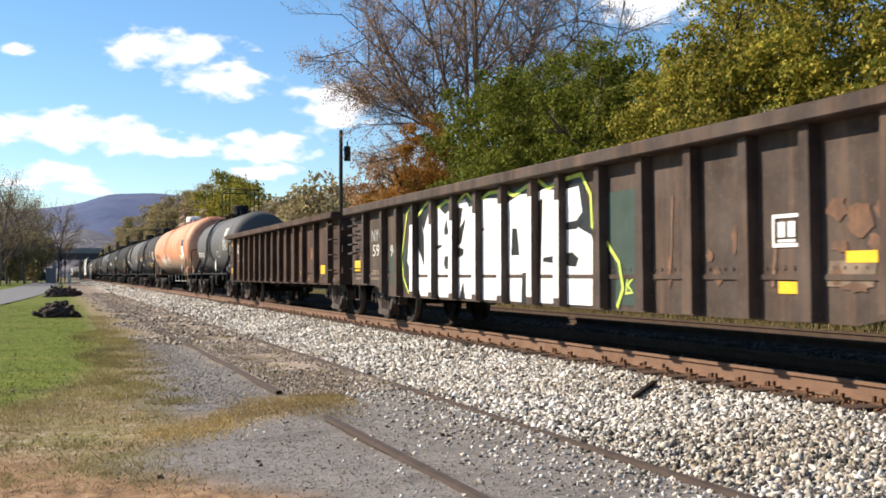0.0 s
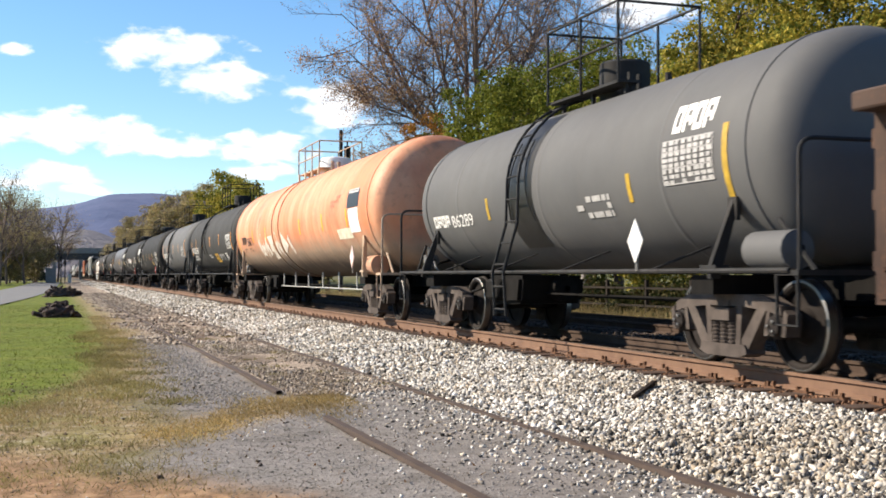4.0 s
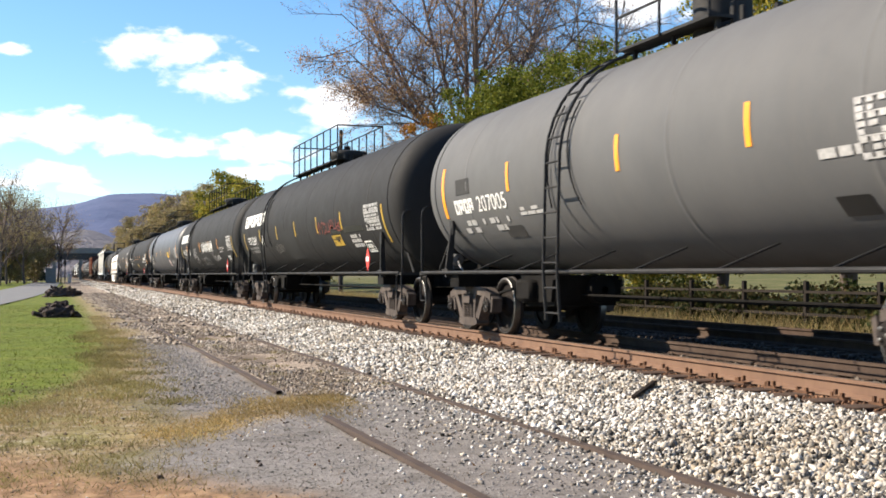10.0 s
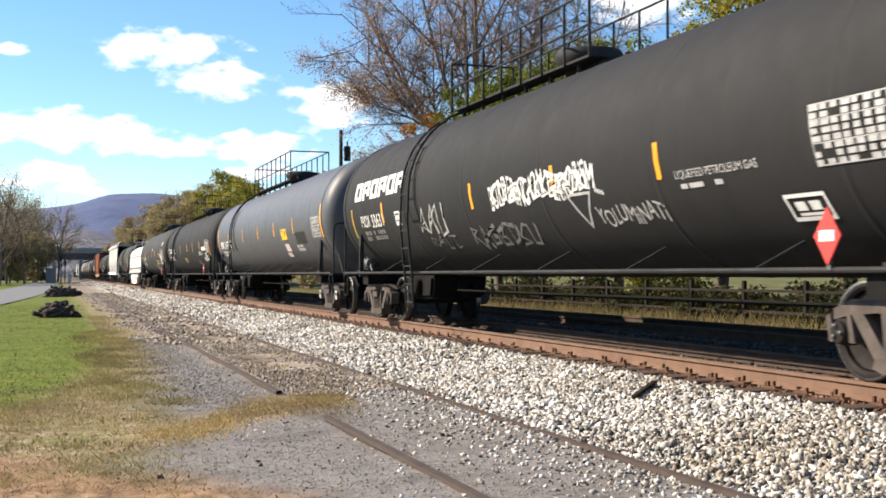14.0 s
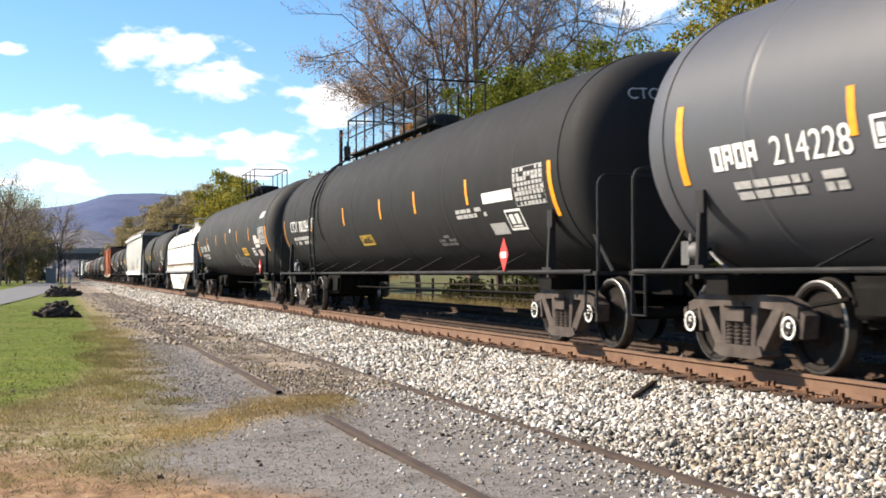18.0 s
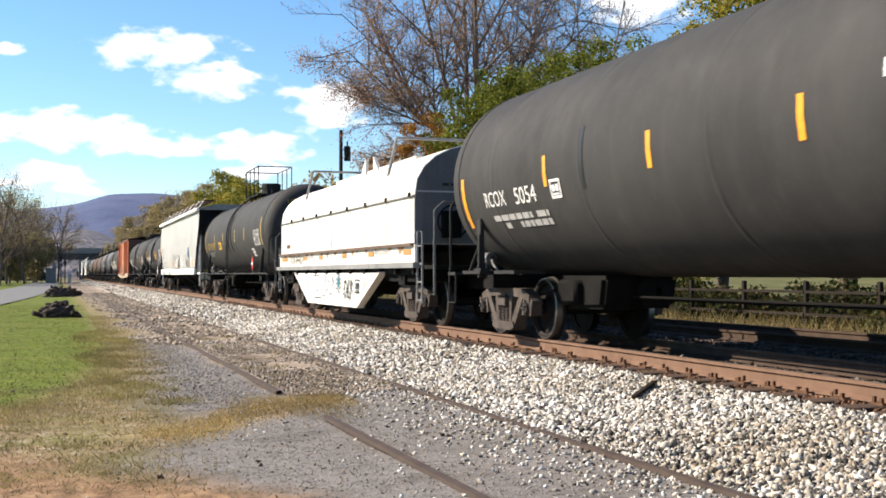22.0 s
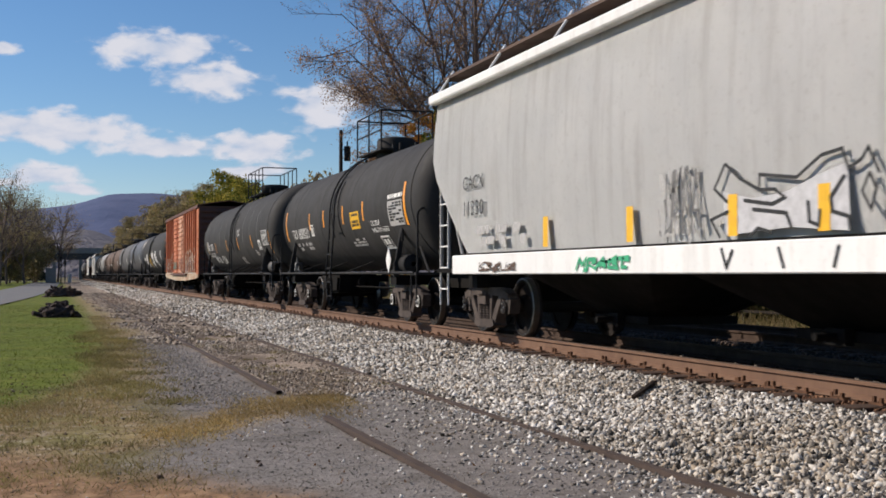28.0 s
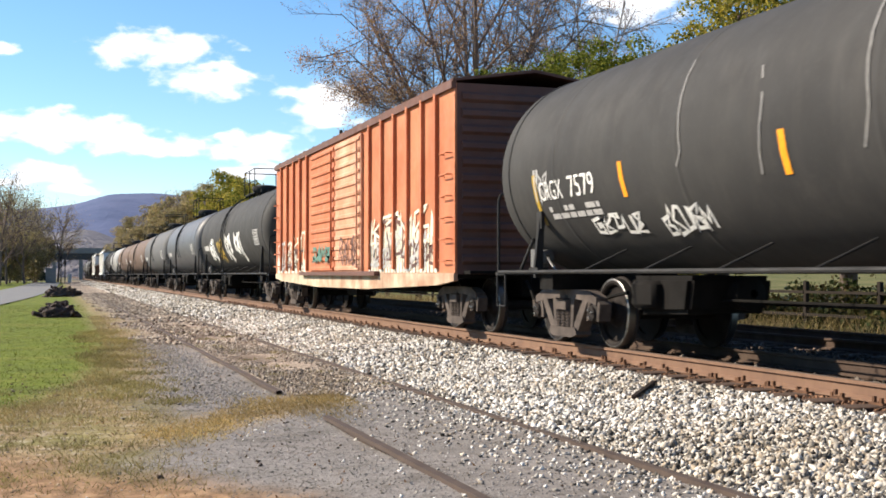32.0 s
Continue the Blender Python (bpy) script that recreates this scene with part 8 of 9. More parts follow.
# ---------------------------------------------------------------- trees
class Wood:
    """Gathers tapered branch tubes into one mesh."""

    def __init__(self):
        self.v, self.f, self.tips = [], [], []

    def tube(self, pts, r0, r1, sides):
        n = len(pts)
        start = len(self.v)
        for i, p in enumerate(pts):
            d = (pts[min(i + 1, n - 1)] - pts[max(i - 1, 0)]).normalized()
            x = d.cross(Vector((0.31, 0.11, 0.94)))
            if x.length < 1e-3:
                x = Vector((1, 0, 0))
            x.normalize()
            y = d.cross(x)
            r = r0 + (r1 - r0) * i / (n - 1)
            for k in range(sides):
                a = 2 * math.pi * k / sides
                self.v.append(p + (x * math.cos(a) + y * math.sin(a)) * r)
        for i in range(n - 1):
            for k in range(sides):
                a, b = start + i * sides + k, start + i * sides + (k + 1) % sides
                self.f.append((a, b, b + sides, a + sides))

    def grow(self, rnd, p, d, L, r, level, plan):
        segs = 5 if level < 2 else 3 if level < 4 else 2
        pts, q, dd = [p], p.copy(), d.normalized()
        for i in range(segs):
            wig = plan["wiggle"] * (0.6 if level == 0 else 1.0)
            dd = (dd + Vector((rnd.gauss(0, wig), rnd.gauss(0, wig), rnd.gauss(0, wig) + plan["up"] * (0.15 if level else 0.0)))).normalized()
            q = q + dd * (L / segs)
            pts.append(q.copy())
        sides = (9, 7, 5, 4, 3, 3)[min(level, 5)]
        self.tube(pts, r, r * (0.55 if level == 0 else 0.35), sides)
        if level >= plan["levels"]:
            self.tips.append(q)
            return
        n = plan["kids"][level]
        for i in range(n):
            t = plan["from"][level] + (1 - plan["from"][level]) * (i + rnd.random()) / n
            k = min(int(t * segs), segs - 1)
            base = pts[k].lerp(pts[k + 1], t * segs - k)
            along = (pts[k + 1] - pts[k]).normalized()
            turn = 2.4 * i + rnd.uniform(-0.4, 0.4)
            side = Vector((math.cos(turn), math.sin(turn), 0.0)) if level == 0 else Vector((rnd.gauss(0, 1), rnd.gauss(0, 1), rnd.gauss(0, 0.7)))
            side = (side - along * side.dot(along)).normalized()
            ang = radians(rnd.uniform(*plan["angle"]))
            nd = along * math.cos(ang) + side * math.sin(ang)
            self.grow(rnd, base, nd, L * plan["shrink"] * rnd.uniform(0.7, 1.15) * (1.15 - 0.45 * t), r * (0.62 if level == 0 else 0.56) * (1.1 - 0.45 * t), level + 1, plan)

    def mesh(self, mat):
        return raw_mesh(np.array([tuple(v) for v in self.v]), np.array(self.f), mat)


BARK = paint("grey_brown_bark", (0.085, 0.062, 0.05), (0.13, 0.10, 0.085), (0.045, 0.035, 0.03), 0.95, patch=2, fine=20, amount=0.6, bump=0.8)


def leaves_mesh(rng, centres, spread_r, per, size, mat, droop=0.0):
    """Small bent leaf quads scattered round the centres."""
    c = np.repeat(np.asarray(centres, float), per, axis=0)
    n = len(c)
    c = c + rng.normal(0, 1, (n, 3)) * np.asarray(spread_r)
    u = rng.normal(size=(n, 3))
    u /= np.linalg.norm(u, axis=1, keepdims=True)
    w = rng.normal(size=(n, 3)) + np.array([0, 0, 0.8])
    w -= (w * u).sum(1, keepdims=True) * u
    w /= np.linalg.norm(w, axis=1, keepdims=True)
    s = (size[0] + (size[1] - size[0]) * rng.random((n, 1)))
    t = np.cross(u, w)
    v = np.stack([c - u * s, c + w * s * 0.55 + t * s * 0.15, c + u * s, c - w * s * 0.55 + t * s * 0.15], 1)
    f = np.arange(n * 4).reshape(n, 4)
    return raw_mesh(v.reshape(-1, 3), f, mat)


def crown_centres(rng, n, lumps):
    """Points mostly near the skin of a union of lumps (x, y, z, rx, ry, rz)."""
    L = np.array(lumps, float)
    vol = (L[:, 3] * L[:, 4] * L[:, 5]) ** 0.67
    i = rng.choice(len(L), n, p=vol / vol.sum())
    d = rng.normal(size=(n, 3))
    d /= np.linalg.norm(d, axis=1, keepdims=True)
    r = 1 - 0.45 * rng.random((n, 1)) ** 1.5
    wob = 1 + 0.11 * np.sin(d[:, :1] * 7 + i[:, None]) + 0.10 * np.sin(d[:, 1:2] * 9 + 2 * i[:, None]) + 0.08 * np.sin(d[:, 2:] * 11 + i[:, None])
    return L[i, :3] + d * r * wob * L[i, 3:]


def tree(name, x, y, z, label, seed, trunk, plan, bark, leaf_mat=None, leaf=None, lumps=None, lump_leaf=None, category="tree", group="trees beyond the tracks"):
    root = thing(name, pose(x, y, z), label, category, group)
    rnd = random.Random(seed)
    rg = np.random.default_rng(seed)
    w = Wood()
    w.grow(rnd, Vector((0, 0, -0.2)), Vector((rnd.gauss(0, 0.04), rnd.gauss(0, 0.04), 1)), trunk[0], trunk[1], 0, plan)
    part("trunk", w.mesh(bark), None, root)
    if leaf_mat and leaf:
        tips = np.array([tuple(t) for t in w.tips])
        if leaf[0] < 1:
            tips = tips[rg.random(len(tips)) < leaf[0]]
            per = 1
        else:
            per = int(leaf[0])
        part("crown", leaves_mesh(rg, tips, leaf[1], per, leaf[2], leaf_mat), None, root)
    if lumps:
        n, size, mat = lump_leaf
        part("crown", clump_leaves(rg, lumps, max(60, n // 20), 170, (size[0] * 0.8, size[1] * 0.8), mat, (size[0] * 5, size[1] * 6.5)), None, root)
    return root


def clump_leaves(rg, lumps, clumps, per, size, mat, r=(0.35, 0.85)):
    """Leaves on the skins of many small clumps that cover the lumps, and a few inside."""
    cc = crown_centres(rg, clumps, lumps)
    i = np.repeat(np.arange(clumps), per)
    n = len(i)
    d = rg.normal(size=(n, 3)) + np.array([0, 0, 0.35])
    d /= np.linalg.norm(d, axis=1, keepdims=True)
    R = (r[0] + (r[1] - r[0]) * rg.random((clumps, 1)))[i] * np.array([1.0, 1.0, 0.75])
    c = cc[i] + d * R * (1 - 0.35 * rg.random((n, 1)) ** 2) * (1 + 0.25 * np.sin(d[:, :1] * 9 + i[:, None]))
    nrm = d * 0.9 + rg.normal(0, 0.55, (n, 3))
    nrm /= np.linalg.norm(nrm, axis=1, keepdims=True)
    u = np.cross(nrm, rg.normal(size=(n, 3)))
    u /= np.linalg.norm(u, axis=1, keepdims=True)
    w = np.cross(nrm, u)
    s = size[0] + (size[1] - size[0]) * rg.random((n, 1))
    v = np.stack([c - u * s, c + w * s * 0.6 + nrm * s * 0.15, c + u * s, c - w * s * 0.6 + nrm * s * 0.15], 1)
    return raw_mesh(v.reshape(-1, 3), np.arange(n * 4).reshape(n, 4), mat)


GREEN = leafy("deep_green_leaves", [(0.045, 0.062, 0.009), (0.095, 0.118, 0.016), (0.16, 0.178, 0.025), (0.235, 0.23, 0.038), (0.12, 0.142, 0.020)])
OLIVE = leafy("yellow_green_leaves", [(0.07, 0.093, 0.014), (0.15, 0.165, 0.028), (0.26, 0.245, 0.042), (0.38, 0.31, 0.054), (0.50, 0.39, 0.078), (0.19, 0.19, 0.034)])
RUSTY = leafy("orange_brown_leaves", [(0.22, 0.085, 0.02), (0.38, 0.15, 0.035), (0.46, 0.21, 0.05), (0.18, 0.13, 0.03), (0.30, 0.19, 0.04)])
BROWN = leafy("dry_brown_leaves", [(0.30, 0.16, 0.085), (0.44, 0.25, 0.14), (0.54, 0.34, 0.20), (0.36, 0.24, 0.10)])
DULL = leafy("dull_olive_brown_leaves", [(0.26, 0.20, 0.125), (0.36, 0.28, 0.17), (0.31, 0.28, 0.12), (0.42, 0.32, 0.20)])
BUSH = leafy("undergrowth_leaves", [(0.012, 0.022, 0.006), (0.026, 0.036, 0.01), (0.05, 0.054, 0.018), (0.10, 0.085, 0.04), (0.06, 0.042, 0.018)])

LIMB_BARK = paint("dark_purplish_bark", (0.13, 0.092, 0.078), (0.19, 0.14, 0.12), (0.075, 0.054, 0.047), 0.95, patch=2, fine=20, amount=0.5, bump=0.8)
GREY_TWIGS = paint("pale_grey_twigs", (0.22, 0.19, 0.185), (0.28, 0.25, 0.24), (0.14, 0.12, 0.115), 0.95, patch=2, fine=20, amount=0.4)
STEM_PLAN = dict(levels=5, kids=[0, 11, 9, 6, 4], **{"from": [0.2, 0.16, 0.12, 0.12, 0.15]}, angle=(26, 64), shrink=0.47, wiggle=0.065, up=0.07)


def stemmed_tree(name, x, y, z, label, seed, stems, plan, bark, leaf_mat, leaf):
    """A tree that forks low: stems of (lean sideways, lean along the line of sight, height of the fork, length, radius)."""
    root = thing(name, pose(x, y, z), label, "tree", "trees beyond the tracks")
    rnd, rg, w = random.Random(seed), np.random.default_rng(seed), Wood()
    d = Vector((x, y, 0)).normalized()
    side = Vector((d.y, -d.x, 0))
    top = max(st[2] for st in stems)
    w.tube([Vector((0, 0, -0.3)), Vector((0.05, 0, 0.4)), Vector((0, 0.05, top * 0.6)), Vector((0, 0, top))], 0.44, 0.24, 10)
    for lean, deep, fork, length, r in stems:
        w.grow(rnd, Vector((0, 0, fork)), side * math.sin(radians(lean)) + d * math.sin(radians(deep)) + Vector((0, 0, math.cos(radians(lean)))), length, r, 1, plan)
    part("trunk", w.mesh(bark), None, root)
    tips = np.array([tuple(t) for t in w.tips])
    part("crown", leaves_mesh(rg, tips[rg.random(len(tips)) < leaf[0]], leaf[1], 2, leaf[2], leaf_mat), None, root)
    return root


stemmed_tree("bare_tree", 22.3, 61.1, -0.1, "tall autumn tree with bare grey-brown branches and few brown leaves", 21,
             [(-2, 10, 5.0, 16.5, 0.19), (8, -8, 6.0, 16.0, 0.18), (-18, -6, 6.0, 15.0, 0.14), (-30, 8, 7.0, 12.5, 0.12), (-44, -4, 7.6, 9.8, 0.10), (-57, 14, 8.2, 8.2, 0.09), (-64, -14, 8.8, 7.6, 0.08), (22, 12, 7.5, 13.5, 0.13), (36, -10, 8.0, 11.0, 0.11), (52, 6, 8.5, 8.5, 0.09)],
             STEM_PLAN, LIMB_BARK, BROWN, (0.9, 0.2, (0.035, 0.07)))
stemmed_tree("bare_tree", 36.5, 76.0, 0.2, "slender grey leafless tree behind the green ones", 22,
             [(-4, 6, 5.0, 16.5, 0.16), (10, -6, 6.0, 15.0, 0.14), (-16, 4, 7.0, 13.0, 0.12), (24, 6, 8.0, 12.0, 0.11)], dict(STEM_PLAN, kids=[0, 9, 8, 6, 3]), GREY_TWIGS, BROWN, (0.1, 0.15, (0.04, 0.08)))
SLIM = dict(levels=3, kids=[8, 5, 4], **{"from": [0.3, 0.25, 0.2]}, angle=(20, 45), shrink=0.34, wiggle=0.12, up=0.3)
tree("green_tree", 18.7, 47.4, -0.1, "dense dark-green leafy tree", 31, (7.5, 0.2), SLIM, BARK, lumps=[(0, 0, 6.9, 3.0, 3.4, 2.9), (0.3, -2.2, 4.2, 2.6, 2.8, 3.0), (0, 2.4, 4.6, 2.4, 2.6, 2.2)], lump_leaf=(9000, (0.056, 0.105), GREEN))
tree("green_tree", 18.1, 42.0, -0.1, "dense green leafy tree", 32, (8.0, 0.2), SLIM, BARK, lumps=[(0, 0.4, 7.2, 2.8, 3.2, 2.7), (0, -1.6, 5.0, 2.6, 3.0, 3.2), (0.2, 2.2, 4.0, 2.6, 2.8, 2.7)], lump_leaf=(9000, (0.056, 0.105), GREEN))
tree("green_tree", 18.7, 36.3, -0.1, "dense green tree with yellowing tips", 33, (8.0, 0.2), SLIM, BARK, lumps=[(0, 0.5, 7.0, 2.8, 3.0, 2.5), (0, -1.8, 5.2, 2.6, 2.8, 3.2), (-0.6, 1.6, 3.8, 2.4, 2.6, 2.7)], lump_leaf=(9500, (0.054, 0.1), GREEN))
tree("yellowing_tree", 19.0, 30.4, -0.1, "leafy tree turning yellow-green", 34, (8.5, 0.2), SLIM, BARK, lumps=[(0, 1.0, 6.2, 2.6, 2.6, 2.3), (0, -1.8, 6.2, 2.6, 2.6, 2.9), (-0.8, 1.4, 3.6, 2.4, 2.6, 2.8)], lump_leaf=(9800, (0.054, 0.1), OLIVE))
tree("tall_tree", 20.2, 26.0, -0.1, "tall leafy tree with drooping yellow-green boughs", 35, (10.0, 0.26), SLIM, BARK, lumps=[(-0.6, 5.2, 9.6, 0.9, 1.9, 0.7), (-0.4, 1.2, 10.4, 2.4, 3.0, 2.0), (0, -2.0, 8.5, 3.2, 3.4, 3.4), (-0.6, 0.5, 6.0, 3.0, 3.0, 3.0), (-1.0, -0.5, 4.6, 2.8, 3.0, 2.3)], lump_leaf=(9800, (0.054, 0.1), OLIVE))
# Unseen tree past the right edge, added for its shadow and reflections.
tree("tall_tree", 19.6, 18.9, -0.1, "unseen tall leafy tree, added for shadows and reflections", 36, (9.0, 0.26), SLIM, BARK, lumps=[(0, 0, 9, 3.2, 3.4, 3.4), (0, 0, 5, 3.2, 3.4, 3.8)], lump_leaf=(6000, (0.07, 0.13), OLIVE))
tree("orange_tree", 17.9, 57.0, -0.1, "small tree with orange-brown autumn leaves", 37, (7.0, 0.18), SLIM, BARK, lumps=[(0.5, 0, 7.4, 1.6, 1.9, 2.3), (0, -1.5, 5.0, 2.1, 2.2, 2.6), (-0.5, 2.4, 4.2, 2.0, 2.2, 2.6)], lump_leaf=(6500, (0.05, 0.09), RUSTY))
tree("orange_tree", 22.2, 78.2, -0.1, "greyish thicket tree losing its leaves", 38, (8.0, 0.18), SLIM, BARK, lumps=[(0, 0, 7.0, 2.8, 3.4, 3.0), (0, -2.5, 4.5, 2.6, 3.0, 3.2)], lump_leaf=(2400, (0.08, 0.15), BROWN))
tree("round_tree", 22.4, 154.8, 0.3, "round yellow-green tree beyond the tracks", 41, (9.0, 0.3), SLIM, BARK, lumps=[(0, 0, 10.6, 4.6, 6.0, 4.0), (-1, -7, 8.6, 4.2, 6.0, 4.2), (0, 6, 9.0, 4.2, 5.0, 4.2), (0, 0, 5.0, 5, 10.0, 4.4), (-1, -13, 6.5, 4, 5, 4)], lump_leaf=(6500, (0.14, 0.26), OLIVE))
tree("round_tree", 26.5, 177.0, 0.3, "yellow-brown autumn tree beyond the tracks", 42, (8.0, 0.3), SLIM, BARK, lumps=[(0, 0, 8.5, 4.0, 5.0, 3.6), (0, 5, 6.5, 4.0, 5.0, 4.0)], lump_leaf=(3500, (0.16, 0.3), OLIVE))
far_a = tree("bare_thicket_tree", 18.9, 209.4, 0.2, "thin brown tree far down the line", 43, (11.0, 0.2), dict(levels=4, kids=[10, 7, 5, 4], **{"from": [0.2, 0.2, 0.2, 0.2]}, angle=(22, 55), shrink=0.52, wiggle=0.1, up=0.25), LIMB_BARK, DULL, (2, 0.5, (0.07, 0.13)))
far_b = tree("olive_thicket_tree", 17.6, 236.7, 0.2, "olive-brown tree far down the line", 44, (7.0, 0.2), SLIM, BARK, lumps=[(0, 0, 6.0, 3.4, 4.5, 3.0), (0, 3, 3.6, 3.4, 4.5, 3.4)], lump_leaf=(1500, (0.19, 0.35), DULL))
far_c = tree("autumn_tree", 18.2, 197.0, 0.2, "brown and olive autumn tree beside the line", 45, (11.0, 0.22), SLIM, BARK, lumps=[(0, 0, 10.2, 3.4, 4.0, 3.6), (0.5, 3, 7.0, 3.6, 4.0, 4.0), (-0.5, -2, 5.0, 3.4, 4.0, 4.0)], lump_leaf=(3000, (0.14, 0.24), DULL))
for x, y, rz, src in ((19.6, 181.0, 70, far_c), (17.4, 222.0, 150, far_c), (15.8, 268.0, 240, far_c), (20.4, 166.0, 310, far_c), (20.5, 225.9, 80, far_a), (21.7, 194.2, 160, far_a), (24.2, 251.3, 20, far_a), (17.2, 264.0, 120, far_b), (19.5, 283.9, 200, far_b), (21.3, 255.5, 300, far_b), (25.2, 133.1, 60, far_b), (24.0, 115.5, 10, far_b), (22.9, 100.1, 150, far_b),
                      (0.5, 232.0, 15, far_a), (-3.5, 226.0, 130, far_a), (-7.0, 163.8, 30, far_a), (-9.4, 172.4, 100, far_a), (-4.7, 199.0, 190, far_a), (-11.7, 191.9, 250, far_a), (-7.5, 214.1, 300, far_a), (-14.5, 163.3, 340, far_a), (-3.2, 224.3, 75, far_a),
                      (-7.0, 188.1, 220, far_a), (-11.3, 203.2, 260, far_b), (-6.3, 217.7, 330, far_b), (-3.9, 231.9, 40, far_b), (-16.4, 174.1, 90, far_b)):
    copy_thing(src, pose(x, y, 0.1, 0, 0, rz))


def bush(x, y, seed, w, h, mat, label):
    root = thing("bush", pose(x, y, -0.12), label, "bush", "undergrowth beyond the tracks")
    rg = np.random.default_rng(seed)
    part("foliage", leaves_mesh(rg, crown_centres(rg, 900, [(0, 0, h * 0.45, w * 0.5, w * 0.6, h * 0.5), (0.2, w * 0.4, h * 0.3, w * 0.4, w * 0.4, h * 0.35)]), 0.08, 4, (0.04, 0.09), mat), None, root)
    w2 = Wood()
    rnd = random.Random(seed)
    for i in range(5):
        w2.grow(rnd, Vector((rnd.uniform(-0.2, 0.2), rnd.uniform(-0.2, 0.2), 0)), Vector((rnd.gauss(0, 0.4), rnd.gauss(0, 0.4), 1)), h * 0.8, 0.02, 0, dict(levels=1, kids=[4], **{"from": [0.3]}, angle=(20, 50), shrink=0.5, wiggle=0.15, up=0.2))
    part("stems", w2.mesh(BARK), None, root)
    return root


b1 = bush(16.8, 47, 61, 1.8, 1.2, BUSH, "rough green and straw-coloured bush beyond the tracks")
b2 = bush(16.4, 39, 62, 1.6, 0.8, BUSH, "low weedy bush beyond the tracks")
b3 = bush(18.2, 21, 63, 2.0, 1.5, BUSH, "dark green bush beyond the tracks")
rnd = random.Random(77)
for i in range(30):
    src = (b1, b2, b1, b2, b3)[i % 5]
    copy_thing(src, pose(rnd.uniform(16.4, 18.6), 13 + i * 1.15 + rnd.uniform(-0.6, 0.6), -0.14, 0, 0, rnd.uniform(0, 360)))
tagged(new("trackside_weeds", blades(rng, 16000, lambda r, n: np.stack([14.2 + 2.2 * r.random(n) ** 1.5, 12 + 60 * r.random(n), -0.1 + 0 * r.random(n)], -1), (0.15, 0.75), 0.014, STRAW, 0.45)), "straw-coloured weeds along the far bank", "weeds", kind="stuff")

# fence beyond the tracks
FENCE = paint("dark_weathered_fence", (0.022, 0.018, 0.015), (0.035, 0.029, 0.024), (0.015, 0.012, 0.01), 0.95, gloss=0.1)
fence = thing("fence", pose(15.9, 2.5, -0.1), "dark weathered post-and-rail fence", "fence")
for i in range(16):
    bm = bmesh.new()
    box(bm, (0, 12 + i * 2.44, 0.68), (0.1, 0.1, 1.36))
    soften(bm, 0.01)
    part("post", bm, FENCE, fence)
    for h in (0.62, 1.12):
        bm = bmesh.new()
        box(bm, (-0.06, 13.22 + i * 2.44, h), (0.03, 2.40, 0.06))
        part("fence_rail", bm, FENCE, fence)

# utility pole with its transformer
pole = thing("utility_pole", pose(16.6, 69.0, -0.1), "dark timber utility pole with a small transformer", "utility pole")
bm = bmesh.new()
rod(bm, (0, 0, 0), (0, 0, 10.4), 0.15, 12, 0.11)
part("mast", bm, paint("dark_pole_timber", (0.045, 0.04, 0.036), (0.07, 0.06, 0.055), (0.03, 0.025, 0.02), 0.9), pole)
bm = bmesh.new()
rod(bm, (0.38, -0.1, 8.5), (0.38, -0.1, 9.4), 0.2, 14)
rod(bm, (0.38, -0.1, 9.4), (0.38, -0.1, 9.7), 0.05, 8)
part("transformer", bm, IRON, pole)
bm = bmesh.new()
rod(bm, (0, 0, 9.2), (0.38, -0.1, 9.2), 0.03, 6)
part("bracket", bm, IRON, pole)

# ---------------------------------------------------------------- things far down the line
CONCRETE = paint("stained_concrete", (0.20, 0.19, 0.175), (0.27, 0.26, 0.24), (0.10, 0.09, 0.08), 0.9)
GIRDER = paint("dark_girder_steel", (0.05, 0.05, 0.05), (0.07, 0.068, 0.065), (0.10, 0.06, 0.04), 0.8)
bridge = tagged(thing("road_bridge", pose(6.8, 312.6, 0), "dark steel road bridge on concrete piers over the railway", "bridge"), kind="structure")
bm = bmesh.new()
box(bm, (10, 0, 7.0), (44, 8, 0.25))
part("deck", bm, CONCRETE, bridge)
for yy in (-3.6, 3.6):
    bm = bmesh.new()
    box(bm, (10, yy, 6.1), (44, 0.4, 1.5))
    part("girder", bm, GIRDER, bridge)
    bm = bmesh.new()
    box(bm, (10, yy, 7.75), (44, 0.25, 1.0))
    part("parapet", bm, CONCRETE, bridge)
for xx in (-7.0, -0.5, 14.0, 24.0):
    bm = bmesh.new()
    box(bm, (xx, 0, 2.7), (0.9, 7.0, 5.4))
    soften(bm, 0.1)
    part("pier", bm, CONCRETE, bridge)
bm = bmesh.new()
prism_y(bm, [(-40, -1), (-40, 6.9), (-12.2, 6.9), (-7.5, -1)], -4, 4)
part("embankment", bm, leafy("bank_scrub", [(0.06, 0.06, 0.03), (0.1, 0.08, 0.05)]), bridge)

